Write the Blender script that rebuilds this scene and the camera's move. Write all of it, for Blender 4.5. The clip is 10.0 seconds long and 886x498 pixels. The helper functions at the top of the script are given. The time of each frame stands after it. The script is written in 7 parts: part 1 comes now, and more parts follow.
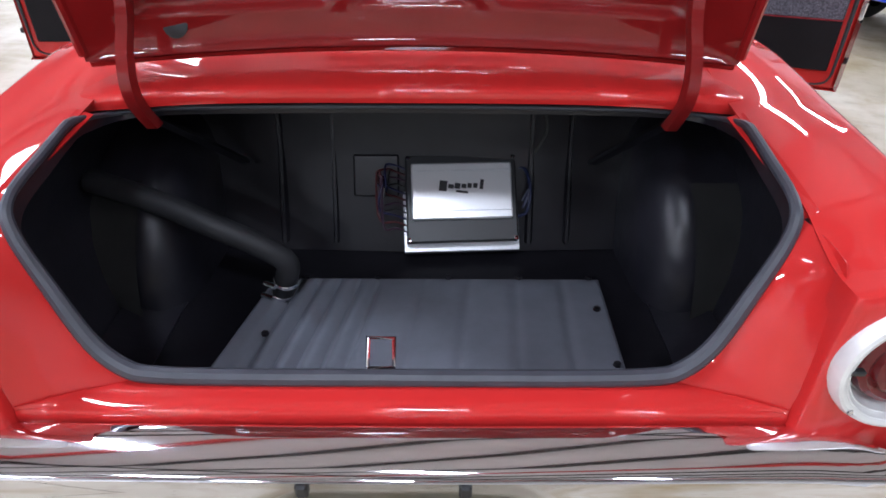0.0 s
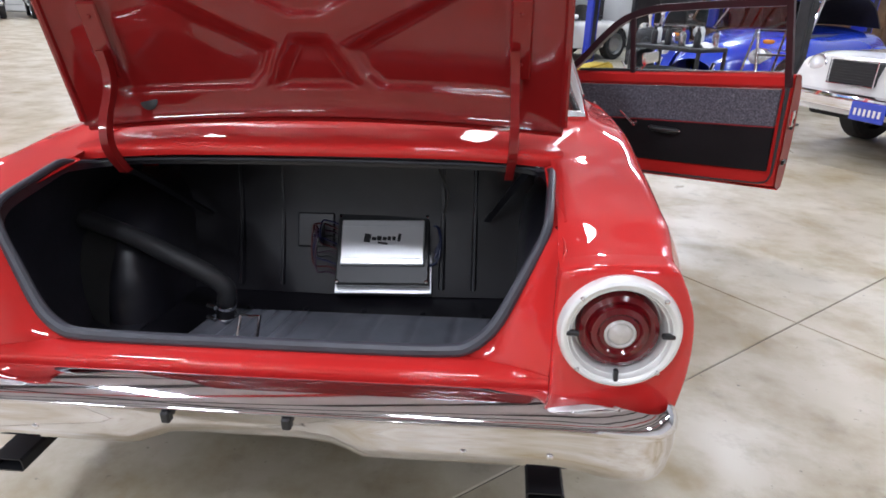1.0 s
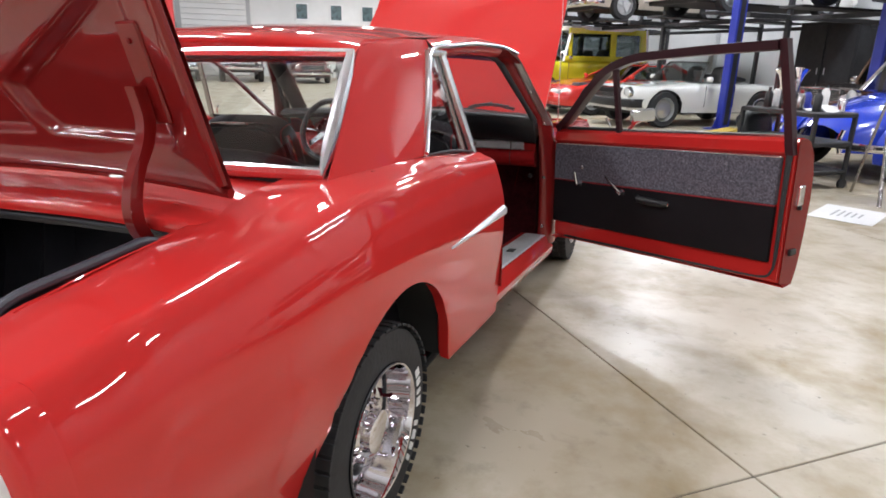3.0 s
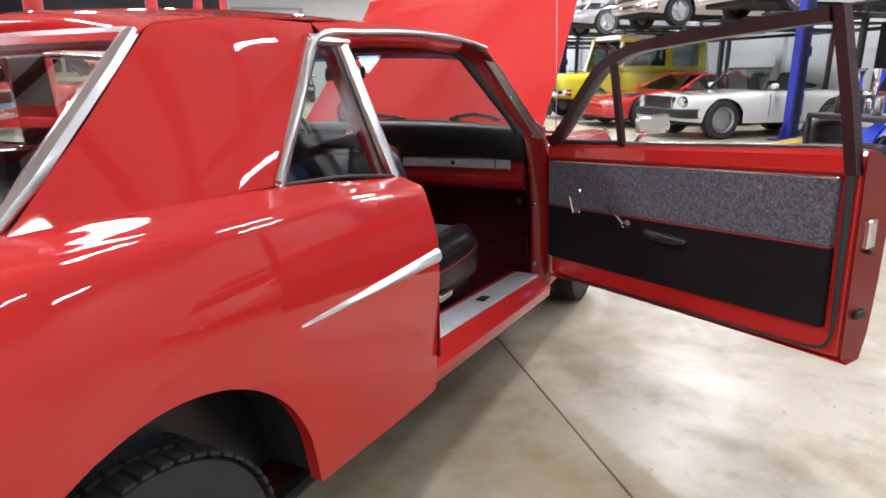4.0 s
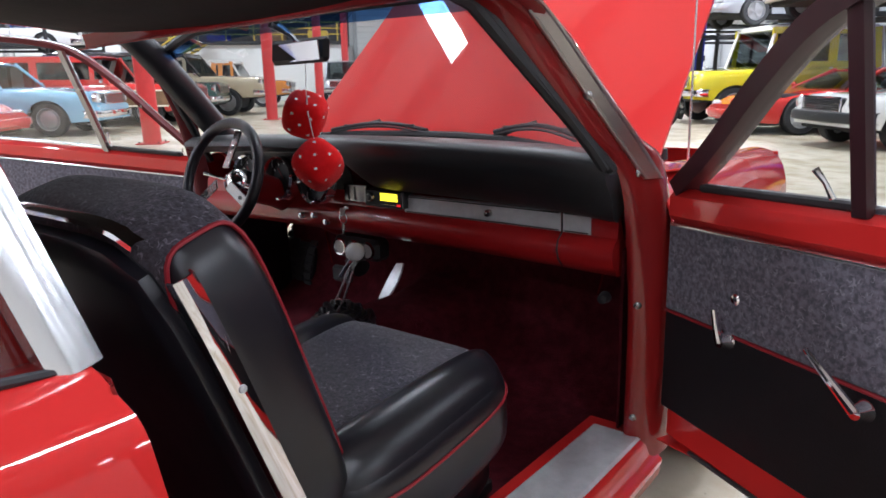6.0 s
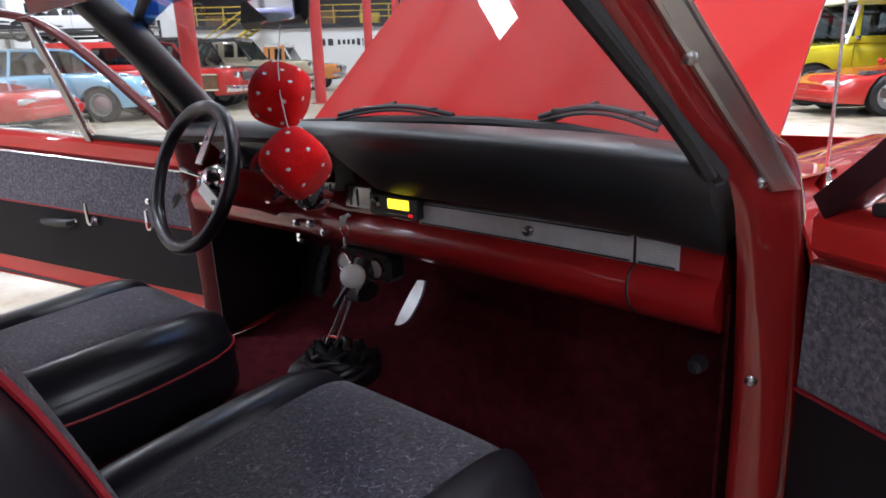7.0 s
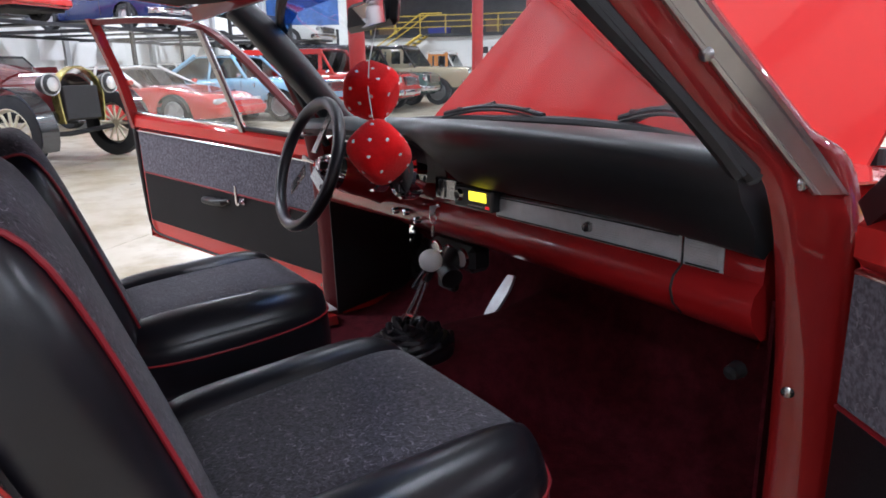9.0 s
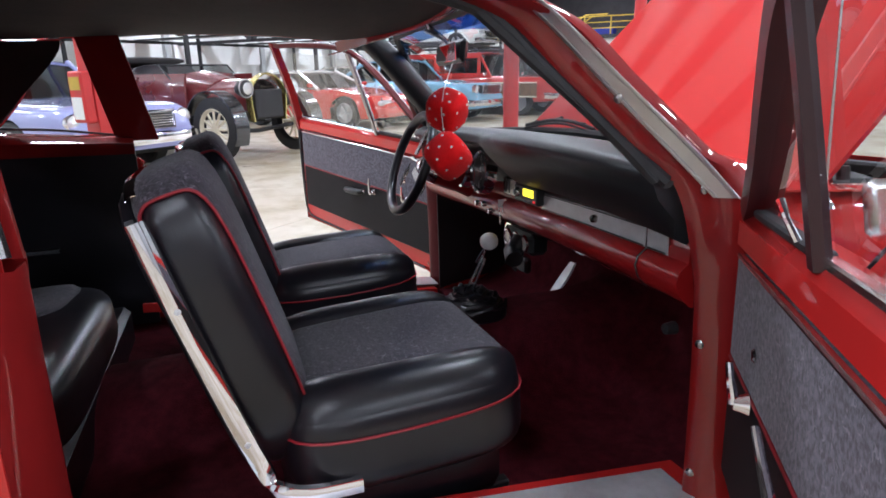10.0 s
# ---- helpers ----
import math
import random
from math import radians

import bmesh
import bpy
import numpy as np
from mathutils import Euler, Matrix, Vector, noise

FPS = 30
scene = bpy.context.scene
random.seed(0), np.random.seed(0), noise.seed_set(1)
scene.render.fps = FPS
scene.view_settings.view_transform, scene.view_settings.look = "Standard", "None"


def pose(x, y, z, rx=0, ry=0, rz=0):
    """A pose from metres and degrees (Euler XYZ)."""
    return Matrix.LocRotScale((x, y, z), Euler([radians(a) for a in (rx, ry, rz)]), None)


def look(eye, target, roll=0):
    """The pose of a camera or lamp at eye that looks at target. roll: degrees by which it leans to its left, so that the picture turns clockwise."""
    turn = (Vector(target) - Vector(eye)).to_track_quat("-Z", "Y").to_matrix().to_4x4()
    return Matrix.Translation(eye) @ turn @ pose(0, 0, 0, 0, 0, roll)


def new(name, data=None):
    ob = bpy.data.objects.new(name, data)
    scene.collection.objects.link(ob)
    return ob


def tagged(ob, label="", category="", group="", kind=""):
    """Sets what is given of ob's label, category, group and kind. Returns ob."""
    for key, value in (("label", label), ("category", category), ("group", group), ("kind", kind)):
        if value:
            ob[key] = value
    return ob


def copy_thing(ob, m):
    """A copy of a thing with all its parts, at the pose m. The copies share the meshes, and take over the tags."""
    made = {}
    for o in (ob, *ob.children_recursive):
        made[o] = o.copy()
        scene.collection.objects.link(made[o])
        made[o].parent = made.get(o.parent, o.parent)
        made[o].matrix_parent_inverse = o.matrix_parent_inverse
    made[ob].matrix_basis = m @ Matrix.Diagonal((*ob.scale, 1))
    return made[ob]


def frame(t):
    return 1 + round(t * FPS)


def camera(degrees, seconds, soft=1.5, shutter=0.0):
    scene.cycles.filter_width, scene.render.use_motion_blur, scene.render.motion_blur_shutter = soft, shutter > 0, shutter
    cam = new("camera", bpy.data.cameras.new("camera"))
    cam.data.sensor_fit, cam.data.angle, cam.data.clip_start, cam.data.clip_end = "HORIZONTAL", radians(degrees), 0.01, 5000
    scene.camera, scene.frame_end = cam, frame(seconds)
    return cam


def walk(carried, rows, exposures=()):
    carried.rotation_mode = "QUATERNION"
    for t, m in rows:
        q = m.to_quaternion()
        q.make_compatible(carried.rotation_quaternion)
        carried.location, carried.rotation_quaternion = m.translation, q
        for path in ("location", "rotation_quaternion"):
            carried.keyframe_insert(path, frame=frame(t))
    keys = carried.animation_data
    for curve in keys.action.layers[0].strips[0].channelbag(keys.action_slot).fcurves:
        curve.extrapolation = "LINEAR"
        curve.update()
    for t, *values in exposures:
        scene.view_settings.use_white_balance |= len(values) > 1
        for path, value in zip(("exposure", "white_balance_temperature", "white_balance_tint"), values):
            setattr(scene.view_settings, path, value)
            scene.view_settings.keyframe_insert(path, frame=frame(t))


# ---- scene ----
cam = camera(70.9, 10.0, soft=1.7)
PATH = [
    (0, (0.042, -0.534, 1.343), (0.085, 1.139, 0.248), 2.8),
    (0.5, (0.218, -0.751, 1.321), (0.177, 1.031, 0.414), 2.0),
    (1, (0.490, -0.919, 1.312), (0.338, 0.926, 0.554), 1.9),
    (1.5, (0.774, -0.937, 1.273), (0.491, 0.915, 0.572), 1.8),
    (2, (1.053, -0.788, 1.254), (0.643, 1.056, 0.599), 1.6),
    (2.5, (1.316, -0.562, 1.269), (0.780, 1.262, 0.647), 1.6),
    (3, (1.505, -0.265, 1.259), (0.849, 1.529, 0.667), 1.5),
    (3.2, (1.563, -0.118, 1.251), (0.865, 1.664, 0.671), 1.5),
    (4.3, (1.667, 0.741, 1.177), (0.777, 2.451, 0.644), -0.7),
    (4.5, (1.645, 0.899, 1.174), (0.723, 2.592, 0.643), -0.8),
    (5, (1.549, 1.235, 1.163), (0.557, 2.887, 0.627), -0.5),
    (5.5, (1.426, 1.553, 1.164), (0.341, 3.144, 0.626), -0.4),
    (5.7, (1.373, 1.656, 1.145), (0.256, 3.228, 0.618), -0.3),
    (6.8, (1.089, 2.157, 1.117), (-0.167, 3.595, 0.523), -1.3),
    (7, (1.063, 2.201, 1.098), (-0.216, 3.623, 0.511), -1.2),
    (7.5, (1.029, 2.275, 1.082), (-0.316, 3.638, 0.503), -1.1),
    (8, (1.016, 2.317, 1.072), (-0.385, 3.624, 0.499), -0.9),
    (8.5, (1.050, 2.322, 1.068), (-0.426, 3.546, 0.501), -0.8),
    (9, (1.236, 2.268, 1.081), (-0.361, 3.335, 0.524), -0.8),
    (9.5, (1.454, 2.248, 1.116), (-0.273, 3.090, 0.561), -1.1),
    (10, (1.719, 2.294, 1.142), (-0.098, 2.923, 0.594), -1.0),
]
EXPOSURE = [(0.0, 0.30, 5800, 11), (1.0, 0.18, 6050, 11), (2.0, 0.12, 6400, 10), (3.0, 0.20, 6450, 10), (4.5, 0.40, 6350, 10), (5.5, 0.40, 6100, 10), (7.0, 0.35, 6000, 11), (8.5, 0.37, 5950, 11), (10.0, 0.46, 5900, 11)]
walk(cam, [(t, look(eye, target, roll)) for t, eye, target, roll in PATH], EXPOSURE)

# ---- light: a closed hall lit by rows of ceiling lamps ----
world = bpy.data.worlds.new("hall_air")
scene.world = world
world.use_nodes = True
world.node_tree.nodes["Background"].inputs[0].default_value = (0.9, 0.95, 1.0, 1)
world.node_tree.nodes["Background"].inputs[1].default_value = 0.02
HALL = pose(0, 0, 0, 0, 0, 40.6)          # the hall stands at an angle to the red car
CEILING = 6.2
LAMP_WATTS = 106.0
LAMP_SPOTS = [(x, y) for x in (-12.6, -7.4, -2.2, 3.0, 8.2, 13.2) for y in (-7, -2.2, 2.6, 7.4, 13.5, 20.5, 28) if (x, y) != (-2.2, 7.4)] + [(0.3, 6.5)]


def lamp_power(x, y):
    """Power by place: raised at racks and far end to brighten them, some lamps tuned singly."""
    return LAMP_WATTS * ((2.2 if y > 5 else 1.1) if x > 7 else 1.35 if x < -7 else 1.0) * (1.6 if y > 10 else 0.5 if (x, y) == (3.0, -2.2) else 1.6 if (x, y) == (-2.2, 2.6) else 0.55 if (x, y) == (0.3, 6.5) else 1.0)


def ceiling_lamp(x, y):
    lamp = bpy.data.lights.new("lamp_glow", "AREA")
    lamp.shape, lamp.size, lamp.size_y, lamp.energy = "RECTANGLE", 1.15, 0.34, lamp_power(x, y)
    lamp.color = (0.945, 0.968, 1.03)
    ob = new("lamp_glow", lamp)
    ob.matrix_world = HALL @ pose(x, y, CEILING - 0.62, 0, 0, 90)


for spot in LAMP_SPOTS:
    ceiling_lamp(*spot)

# ---- materials ----
def shader(name, color, rough=0.5, metal=0.0, coat=0.0, vary=0.0, scale=8.0, bump=0.0, bump_scale=60.0, spec=0.5, second=None, rough_vary=0.0, sheen=0.0):
    m = bpy.data.materials.new(name)
    m.use_nodes = True
    nt = m.node_tree
    b = nt.nodes["Principled BSDF"]
    b.inputs["Base Color"].default_value = (*color, 1)
    b.inputs["Roughness"].default_value = rough
    b.inputs["Metallic"].default_value = metal
    b.inputs["Coat Weight"].default_value = coat
    b.inputs["Coat Roughness"].default_value = 0.025
    b.inputs["Coat IOR"].default_value = 1.53
    b.inputs["Specular IOR Level"].default_value = spec
    b.inputs["Sheen Weight"].default_value = sheen
    co = nt.nodes.new("ShaderNodeTexCoord")
    if vary or second:
        n = nt.nodes.new("ShaderNodeTexNoise")
        n.inputs["Scale"].default_value = scale
        n.inputs["Detail"].default_value = 6
        n.inputs["Roughness"].default_value = 0.65
        nt.links.new(co.outputs["Object"], n.inputs["Vector"])
        mix = nt.nodes.new("ShaderNodeMix")
        mix.data_type = "RGBA"
        ramp = nt.nodes.new("ShaderNodeValToRGB")
        ramp.color_ramp.elements[0].position, ramp.color_ramp.elements[1].position = 0.35, 0.65
        nt.links.new(n.outputs["Fac"], ramp.inputs["Fac"])
        nt.links.new(ramp.outputs["Color"], mix.inputs["Factor"])
        dark = second or tuple(c * (1 - vary) for c in color)
        mix.inputs["A"].default_value = (*dark, 1)
        mix.inputs["B"].default_value = (*color, 1)
        nt.links.new(mix.outputs["Result"], b.inputs["Base Color"])
    if rough_vary:
        n2 = nt.nodes.new("ShaderNodeTexNoise")
        n2.inputs["Scale"].default_value = scale * 1.7
        n2.inputs["Detail"].default_value = 5
        nt.links.new(co.outputs["Object"], n2.inputs["Vector"])
        mr = nt.nodes.new("ShaderNodeMapRange")
        mr.inputs["To Min"].default_value, mr.inputs["To Max"].default_value = max(rough - rough_vary, 0.02), min(rough + rough_vary, 1)
        nt.links.new(n2.outputs["Fac"], mr.inputs["Value"])
        nt.links.new(mr.outputs["Result"], b.inputs["Roughness"])
    if bump:
        n3 = nt.nodes.new("ShaderNodeTexNoise")
        n3.inputs["Scale"].default_value = bump_scale
        n3.inputs["Detail"].default_value = 4
        nt.links.new(co.outputs["Object"], n3.inputs["Vector"])
        bp = nt.nodes.new("ShaderNodeBump")
        bp.inputs["Strength"].default_value = bump
        bp.inputs["Distance"].default_value = 0.004
        nt.links.new(n3.outputs["Fac"], bp.inputs["Height"])
        nt.links.new(bp.outputs["Normal"], b.inputs["Normal"])
    return m


def glow(name, color, strength):
    m = shader(name, color, 0.4)
    b = m.node_tree.nodes["Principled BSDF"]
    b.inputs["Emission Color"].default_value = (*color, 1)
    b.inputs["Emission Strength"].default_value = strength
    return m


def glass(name, color=(0.93, 0.96, 0.95), clear=0.93, rough=0.0):
    m = bpy.data.materials.new(name)
    m.use_nodes = True
    nt = m.node_tree
    nt.nodes.remove(nt.nodes["Principled BSDF"])
    out = nt.nodes["Material Output"]
    t, g, mix = (nt.nodes.new("ShaderNode" + k) for k in ("BsdfTransparent", "BsdfGlossy", "MixShader"))
    lw, pw, ad = nt.nodes.new("ShaderNodeLayerWeight"), nt.nodes.new("ShaderNodeMath"), nt.nodes.new("ShaderNodeMath")
    pw.operation, ad.operation = "POWER", "MULTIPLY_ADD"
    pw.inputs[1].default_value, ad.inputs[1].default_value, ad.inputs[2].default_value = 3.2, 0.85, 0.07
    lw.inputs["Blend"].default_value = 0.5
    nt.links.new(lw.outputs["Facing"], pw.inputs[0])
    nt.links.new(pw.outputs[0], ad.inputs[0])
    t.inputs[0].default_value = (*[c * clear for c in color], 1)
    g.inputs["Roughness"].default_value = rough
    nt.links.new(ad.outputs[0], mix.inputs[0])
    nt.links.new(t.outputs[0], mix.inputs[1])
    nt.links.new(g.outputs[0], mix.inputs[2])
    nt.links.new(mix.outputs[0], out.inputs[0])
    return m


def fibre(name, base, flecks, scale, bump=0.5, share=0.5, grain=0.45):
    """Cloth of a mottled ground with thin curly light threads strewn over it."""
    m = shader(name, base, 0.9, bump=bump, bump_scale=scale * 3.0, sheen=0.12)
    nt = m.node_tree
    b = nt.nodes["Principled BSDF"]
    co = nt.nodes.new("ShaderNodeTexCoord")

    def noise(size, detail, shift, warp=0.0):
        mp = nt.nodes.new("ShaderNodeMapping")
        mp.inputs["Location"].default_value = (shift, shift * 0.7, shift * 1.3)
        nt.links.new(co.outputs["Object"], mp.inputs["Vector"])
        n = nt.nodes.new("ShaderNodeTexNoise")
        n.inputs["Scale"].default_value, n.inputs["Detail"].default_value, n.inputs["Distortion"].default_value = size, detail, warp
        nt.links.new(mp.outputs["Vector"], n.inputs["Vector"])
        return n.outputs["Fac"]

    def calc(op, *values):
        n = nt.nodes.new("ShaderNodeMath")
        n.operation = op
        for k, v in enumerate(values):
            if isinstance(v, (int, float)):
                n.inputs[k].default_value = v
            else:
                nt.links.new(v, n.inputs[k])
        return n.outputs[0]

    def ease(value, lo, hi):
        r = nt.nodes.new("ShaderNodeMapRange")
        r.interpolation_type = "SMOOTHSTEP"
        r.inputs["From Min"].default_value, r.inputs["From Max"].default_value = lo, hi
        nt.links.new(value, r.inputs["Value"])
        return r.outputs["Result"]

    threads = None
    for k in range(2):
        line = calc("ABSOLUTE", calc("SUBTRACT", noise(scale * (0.8 + 0.3 * k), 0, 3.1 + 7 * k, 0.6), 0.5))
        thin = calc("SUBTRACT", 1.0, ease(line, 0.008, 0.034))
        some = ease(noise(scale * 0.9, 1, 11.3 + 5 * k), 0.60 - 0.16 * share, 0.66 - 0.16 * share)
        one = calc("MULTIPLY", thin, some)
        threads = one if threads is None else calc("MAXIMUM", threads, one)
    ground = nt.nodes.new("ShaderNodeMix")
    ground.data_type = "RGBA"
    ground.inputs["A"].default_value = (*[c * (1 - grain) for c in base], 1)
    ground.inputs["B"].default_value = (*[c * (1 + grain) for c in base], 1)
    nt.links.new(ease(noise(scale * 1.6, 4, 21.7), 0.34, 0.66), ground.inputs["Factor"])
    mix = nt.nodes.new("ShaderNodeMix")
    mix.data_type = "RGBA"
    nt.links.new(threads, mix.inputs["Factor"])
    nt.links.new(ground.outputs["Result"], mix.inputs["A"])
    mix.inputs["B"].default_value = (*flecks, 1)
    nt.links.new(mix.outputs["Result"], b.inputs["Base Color"])
    return m


RED = shader("red_paint", (0.56, 0.0235, 0.0215), 0.5, 0.0, coat=1.0, vary=0.05, scale=1.5, bump=0.006, bump_scale=14, spec=0.05)
# body red again, with the shading of inner faces put into its colour
RED_SHADED = shader("red_paint_shaded", (0.205, 0.0095, 0.0095), 0.5, 0.0, coat=0.9, vary=0.12, scale=5, bump=0.012, bump_scale=16, spec=0.05)
DASH_RED = shader("red_dash_paint", (0.33, 0.011, 0.012), 0.35, 0.0, coat=0.9, vary=0.1, scale=5, bump=0.02, bump_scale=12, spec=0.2)
WORN_TRIM = shader("worn_stainless_trim", (0.40, 0.385, 0.38), 0.26, 1.0, vary=0.25, scale=3, rough_vary=0.08)
PILLAR_TRIM = shader("bright_pillar_trim", (0.66, 0.65, 0.66), 0.34, 1.0, vary=0.25, scale=3, rough_vary=0.12)
# frame and driver's pillar reds, darkened in colour to stand for unlit inner faces
FRAME_SHADED = shader("shaded_maroon_frame_paint", (0.032, 0.006, 0.010), 0.45, 0.0, coat=0.15, vary=0.3, scale=8)
FRAME_RED_SHADED = shader("shaded_red_frame_paint", (0.10, 0.007, 0.010), 0.5, 0.0, spec=0.2, coat=0.06, vary=0.2, scale=8)
CHROME = shader("chrome", (0.85, 0.835, 0.875), 0.05, 1.0, rough_vary=0.03, scale=6)
ALU = shader("brushed_aluminium", (0.74, 0.75, 0.77), 0.34, 0.4, vary=0.15, scale=30, rough_vary=0.1)
TRIM = shader("bright_trim", (0.86, 0.86, 0.87), 0.22, 1.0, rough_vary=0.05, scale=12)
WHITE_RING = shader("silver_white_ring", (0.84, 0.84, 0.82), 0.36, 0.35, vary=0.08, scale=25, bump=0.05)
RUBBER = shader("black_rubber", (0.025, 0.025, 0.028), 0.6, vary=0.3, scale=20, bump=0.15)
SEAL = shader("grey_rubber_seal", (0.055, 0.058, 0.072), 0.42, vary=0.2, scale=15, bump=0.1)
VINYL = shader("black_vinyl", (0.0115, 0.0105, 0.0145), 0.32, vary=0.3, scale=7, bump=0.04, bump_scale=260, rough_vary=0.07)
VINYL_MATT = shader("black_dash_vinyl", (0.014, 0.0155, 0.018), 0.42, vary=0.25, scale=4, bump=0.10, bump_scale=330)
BLACK = shader("black_plastic", (0.015, 0.015, 0.017), 0.4, vary=0.2, scale=10)
UNDER = shader("black_trunk_paint", (0.013, 0.012, 0.016), 0.34, vary=0.5, scale=5, bump=0.25, bump_scale=16, rough_vary=0.12)
LINING = shader("black_trunk_lining", (0.024, 0.023, 0.031), 0.34, vary=0.5, scale=6, bump=1.0, bump_scale=7, rough_vary=0.1)
PLATE = shader("grey_tank_paint", (0.17, 0.18, 0.215), 0.36, vary=0.22, scale=5, bump=0.15, bump_scale=30, rough_vary=0.1)
CARD_BLACK = shader("black_door_card", (0.011, 0.0095, 0.0115), 0.6, vary=0.3, scale=4, bump=0.2, bump_scale=260, spec=0.2)
CARPET = shader("dark_red_carpet", (0.088, 0.0095, 0.0155), 0.95, vary=0.45, scale=26, bump=0.9, bump_scale=260, spec=0.1)
LINER = shader("black_headliner", (0.022, 0.018, 0.018), 0.85, vary=0.3, scale=12, bump=0.3, bump_scale=90)
CLOTH = fibre("grey_fleck_cloth", (0.036, 0.031, 0.041), (0.155, 0.14, 0.168), 92, share=0.3)
CARD = fibre("grey_marbled_trim", (0.090, 0.085, 0.108), (0.19, 0.18, 0.215), 72, 0.25, share=0.35, grain=0.42)
PIPING = shader("red_piping", (0.26, 0.010, 0.018), 0.5)
LENS = shader("red_lens", (0.12, 0.002, 0.005), 0.12, 0.0, coat=0.25, vary=0.3, scale=30)
CLEAR = shader("clear_lens", (0.55, 0.52, 0.50), 0.12, 0.3, coat=1.0, bump=0.6, bump_scale=120)
GLASS = glass("window_glass")
GLASS_TINT = glass("tinted_band_glass", (0.12, 0.32, 0.75), 0.55)
FUZZ = shader("red_plush", (0.80, 0.008, 0.010), 0.95, vary=0.15, scale=90, bump=0.7, bump_scale=350, sheen=0.1, spec=0.1)
WHITE = shader("white_paint", (0.78, 0.78, 0.77), 0.4, vary=0.06, scale=3)
TYRE = shader("tyre_rubber", (0.022, 0.022, 0.024), 0.7, vary=0.35, scale=18, bump=0.3, bump_scale=80)
MESHY = shader("dark_underbody", (0.02, 0.02, 0.02), 0.8, vary=0.4, scale=6)

# ---- mesh tools ----
class Shape:
    """Vertices and faces gathered for one mesh."""

    def __init__(self):
        self.v, self.f = [], []

    def put(self, verts, faces, m=None):
        n = len(self.v)
        self.v += [tuple(m @ Vector(p)) if m else tuple(p) for p in verts]
        self.f += [tuple(i + n for i in f) for f in faces]
        return self

    def grid(self, rows, ring=False, loop=False, m=None):
        """A sheet through rows of points; ring closes each row, loop joins the last row to the first."""
        nr, nc = len(rows), len(rows[0])
        faces = []
        for i in range(nr if loop else nr - 1):
            for j in range(nc if ring else nc - 1):
                a, b = i * nc + j, i * nc + (j + 1) % nc
                c, d = ((i + 1) % nr) * nc + (j + 1) % nc, ((i + 1) % nr) * nc + j
                faces.append((a, b, c, d))
        return self.put([p for r in rows for p in r], faces, m)

    def fan(self, pts, m=None):
        return self.put(pts, [tuple(range(len(pts)))], m)

    def box(self, size, bevel=0.004, m=None):
        """A box about the origin with chamfered edges."""
        hx, hy, hz = (s / 2 for s in size)
        b = min(bevel, hx * 0.9, hy * 0.9, hz * 0.9)
        verts, idx = [], {}
        for sx in (-1, 1):
            for sy in (-1, 1):
                for sz in (-1, 1):
                    for k, p in enumerate(((hx, hy - b, hz - b), (hx - b, hy, hz - b), (hx - b, hy - b, hz))):
                        idx[sx, sy, sz, k] = len(verts)
                        verts.append((p[0] * sx, p[1] * sy, p[2] * sz))
        F = []
        for s in (-1, 1):
            F.append([idx[s, a, c, 0] for a, c in ((-1, -1), (1, -1), (1, 1), (-1, 1))][::s])
            F.append([idx[a, s, c, 1] for a, c in ((-1, -1), (-1, 1), (1, 1), (1, -1))][::s])
            F.append([idx[a, c, s, 2] for a, c in ((-1, -1), (1, -1), (1, 1), (-1, 1))][::s])
            for q in (-1, 1):
                F.append([idx[s, q, -1, 0], idx[s, q, -1, 1], idx[s, q, 1, 1], idx[s, q, 1, 0]][::-s * q])
                F.append([idx[s, -1, q, 0], idx[s, 1, q, 0], idx[s, 1, q, 2], idx[s, -1, q, 2]][::s * q])
                F.append([idx[-1, s, q, 1], idx[-1, s, q, 2], idx[1, s, q, 2], idx[1, s, q, 1]][::s * q])
                for r in (-1, 1):
                    F.append([idx[s, q, r, 0], idx[s, q, r, 1], idx[s, q, r, 2]][::s * q * r])
        return self.put(verts, F, m)

    def block(self, lo, hi, bevel=0.004, m=None):
        c = [(a + b) / 2 for a, b in zip(lo, hi)]
        return self.box([abs(b - a) for a, b in zip(lo, hi)], bevel, (m or Matrix()) @ Matrix.Translation(c))

    def tube(self, pts, r, n=10, cap=True, m=None, loop=False):
        pts = [Vector(p) for p in pts]
        rad = r if isinstance(r, (list, tuple)) else [r] * len(pts)
        up, rows = None, []
        k = len(pts)
        for i, p in enumerate(pts):
            if loop:
                d = (pts[(i + 1) % k] - pts[i - 1]).normalized()
            else:
                d = (pts[min(i + 1, k - 1)] - pts[max(i - 1, 0)]).normalized()
            if up is None:
                up = d.orthogonal().normalized()
            up = (up - d * up.dot(d)).normalized()
            side = d.cross(up)
            rows.append([p + (up * math.cos(2 * math.pi * j / n) + side * math.sin(2 * math.pi * j / n)) * rad[i] for j in range(n)])
        self.grid(rows, ring=True, loop=loop, m=m)
        if cap and not loop:
            self.fan(rows[0][::-1], m)
            self.fan(rows[-1], m)
        return self

    def lathe(self, profile, n=24, m=None, turn=2 * math.pi):
        """Profile of (radius, height) turned about z."""
        full = abs(turn - 2 * math.pi) < 1e-6
        cols = n if full else n + 1
        rows = [[(r * math.cos(turn * j / n), r * math.sin(turn * j / n), z) for j in range(cols)] for r, z in profile]
        return self.grid(rows, ring=full, m=m)

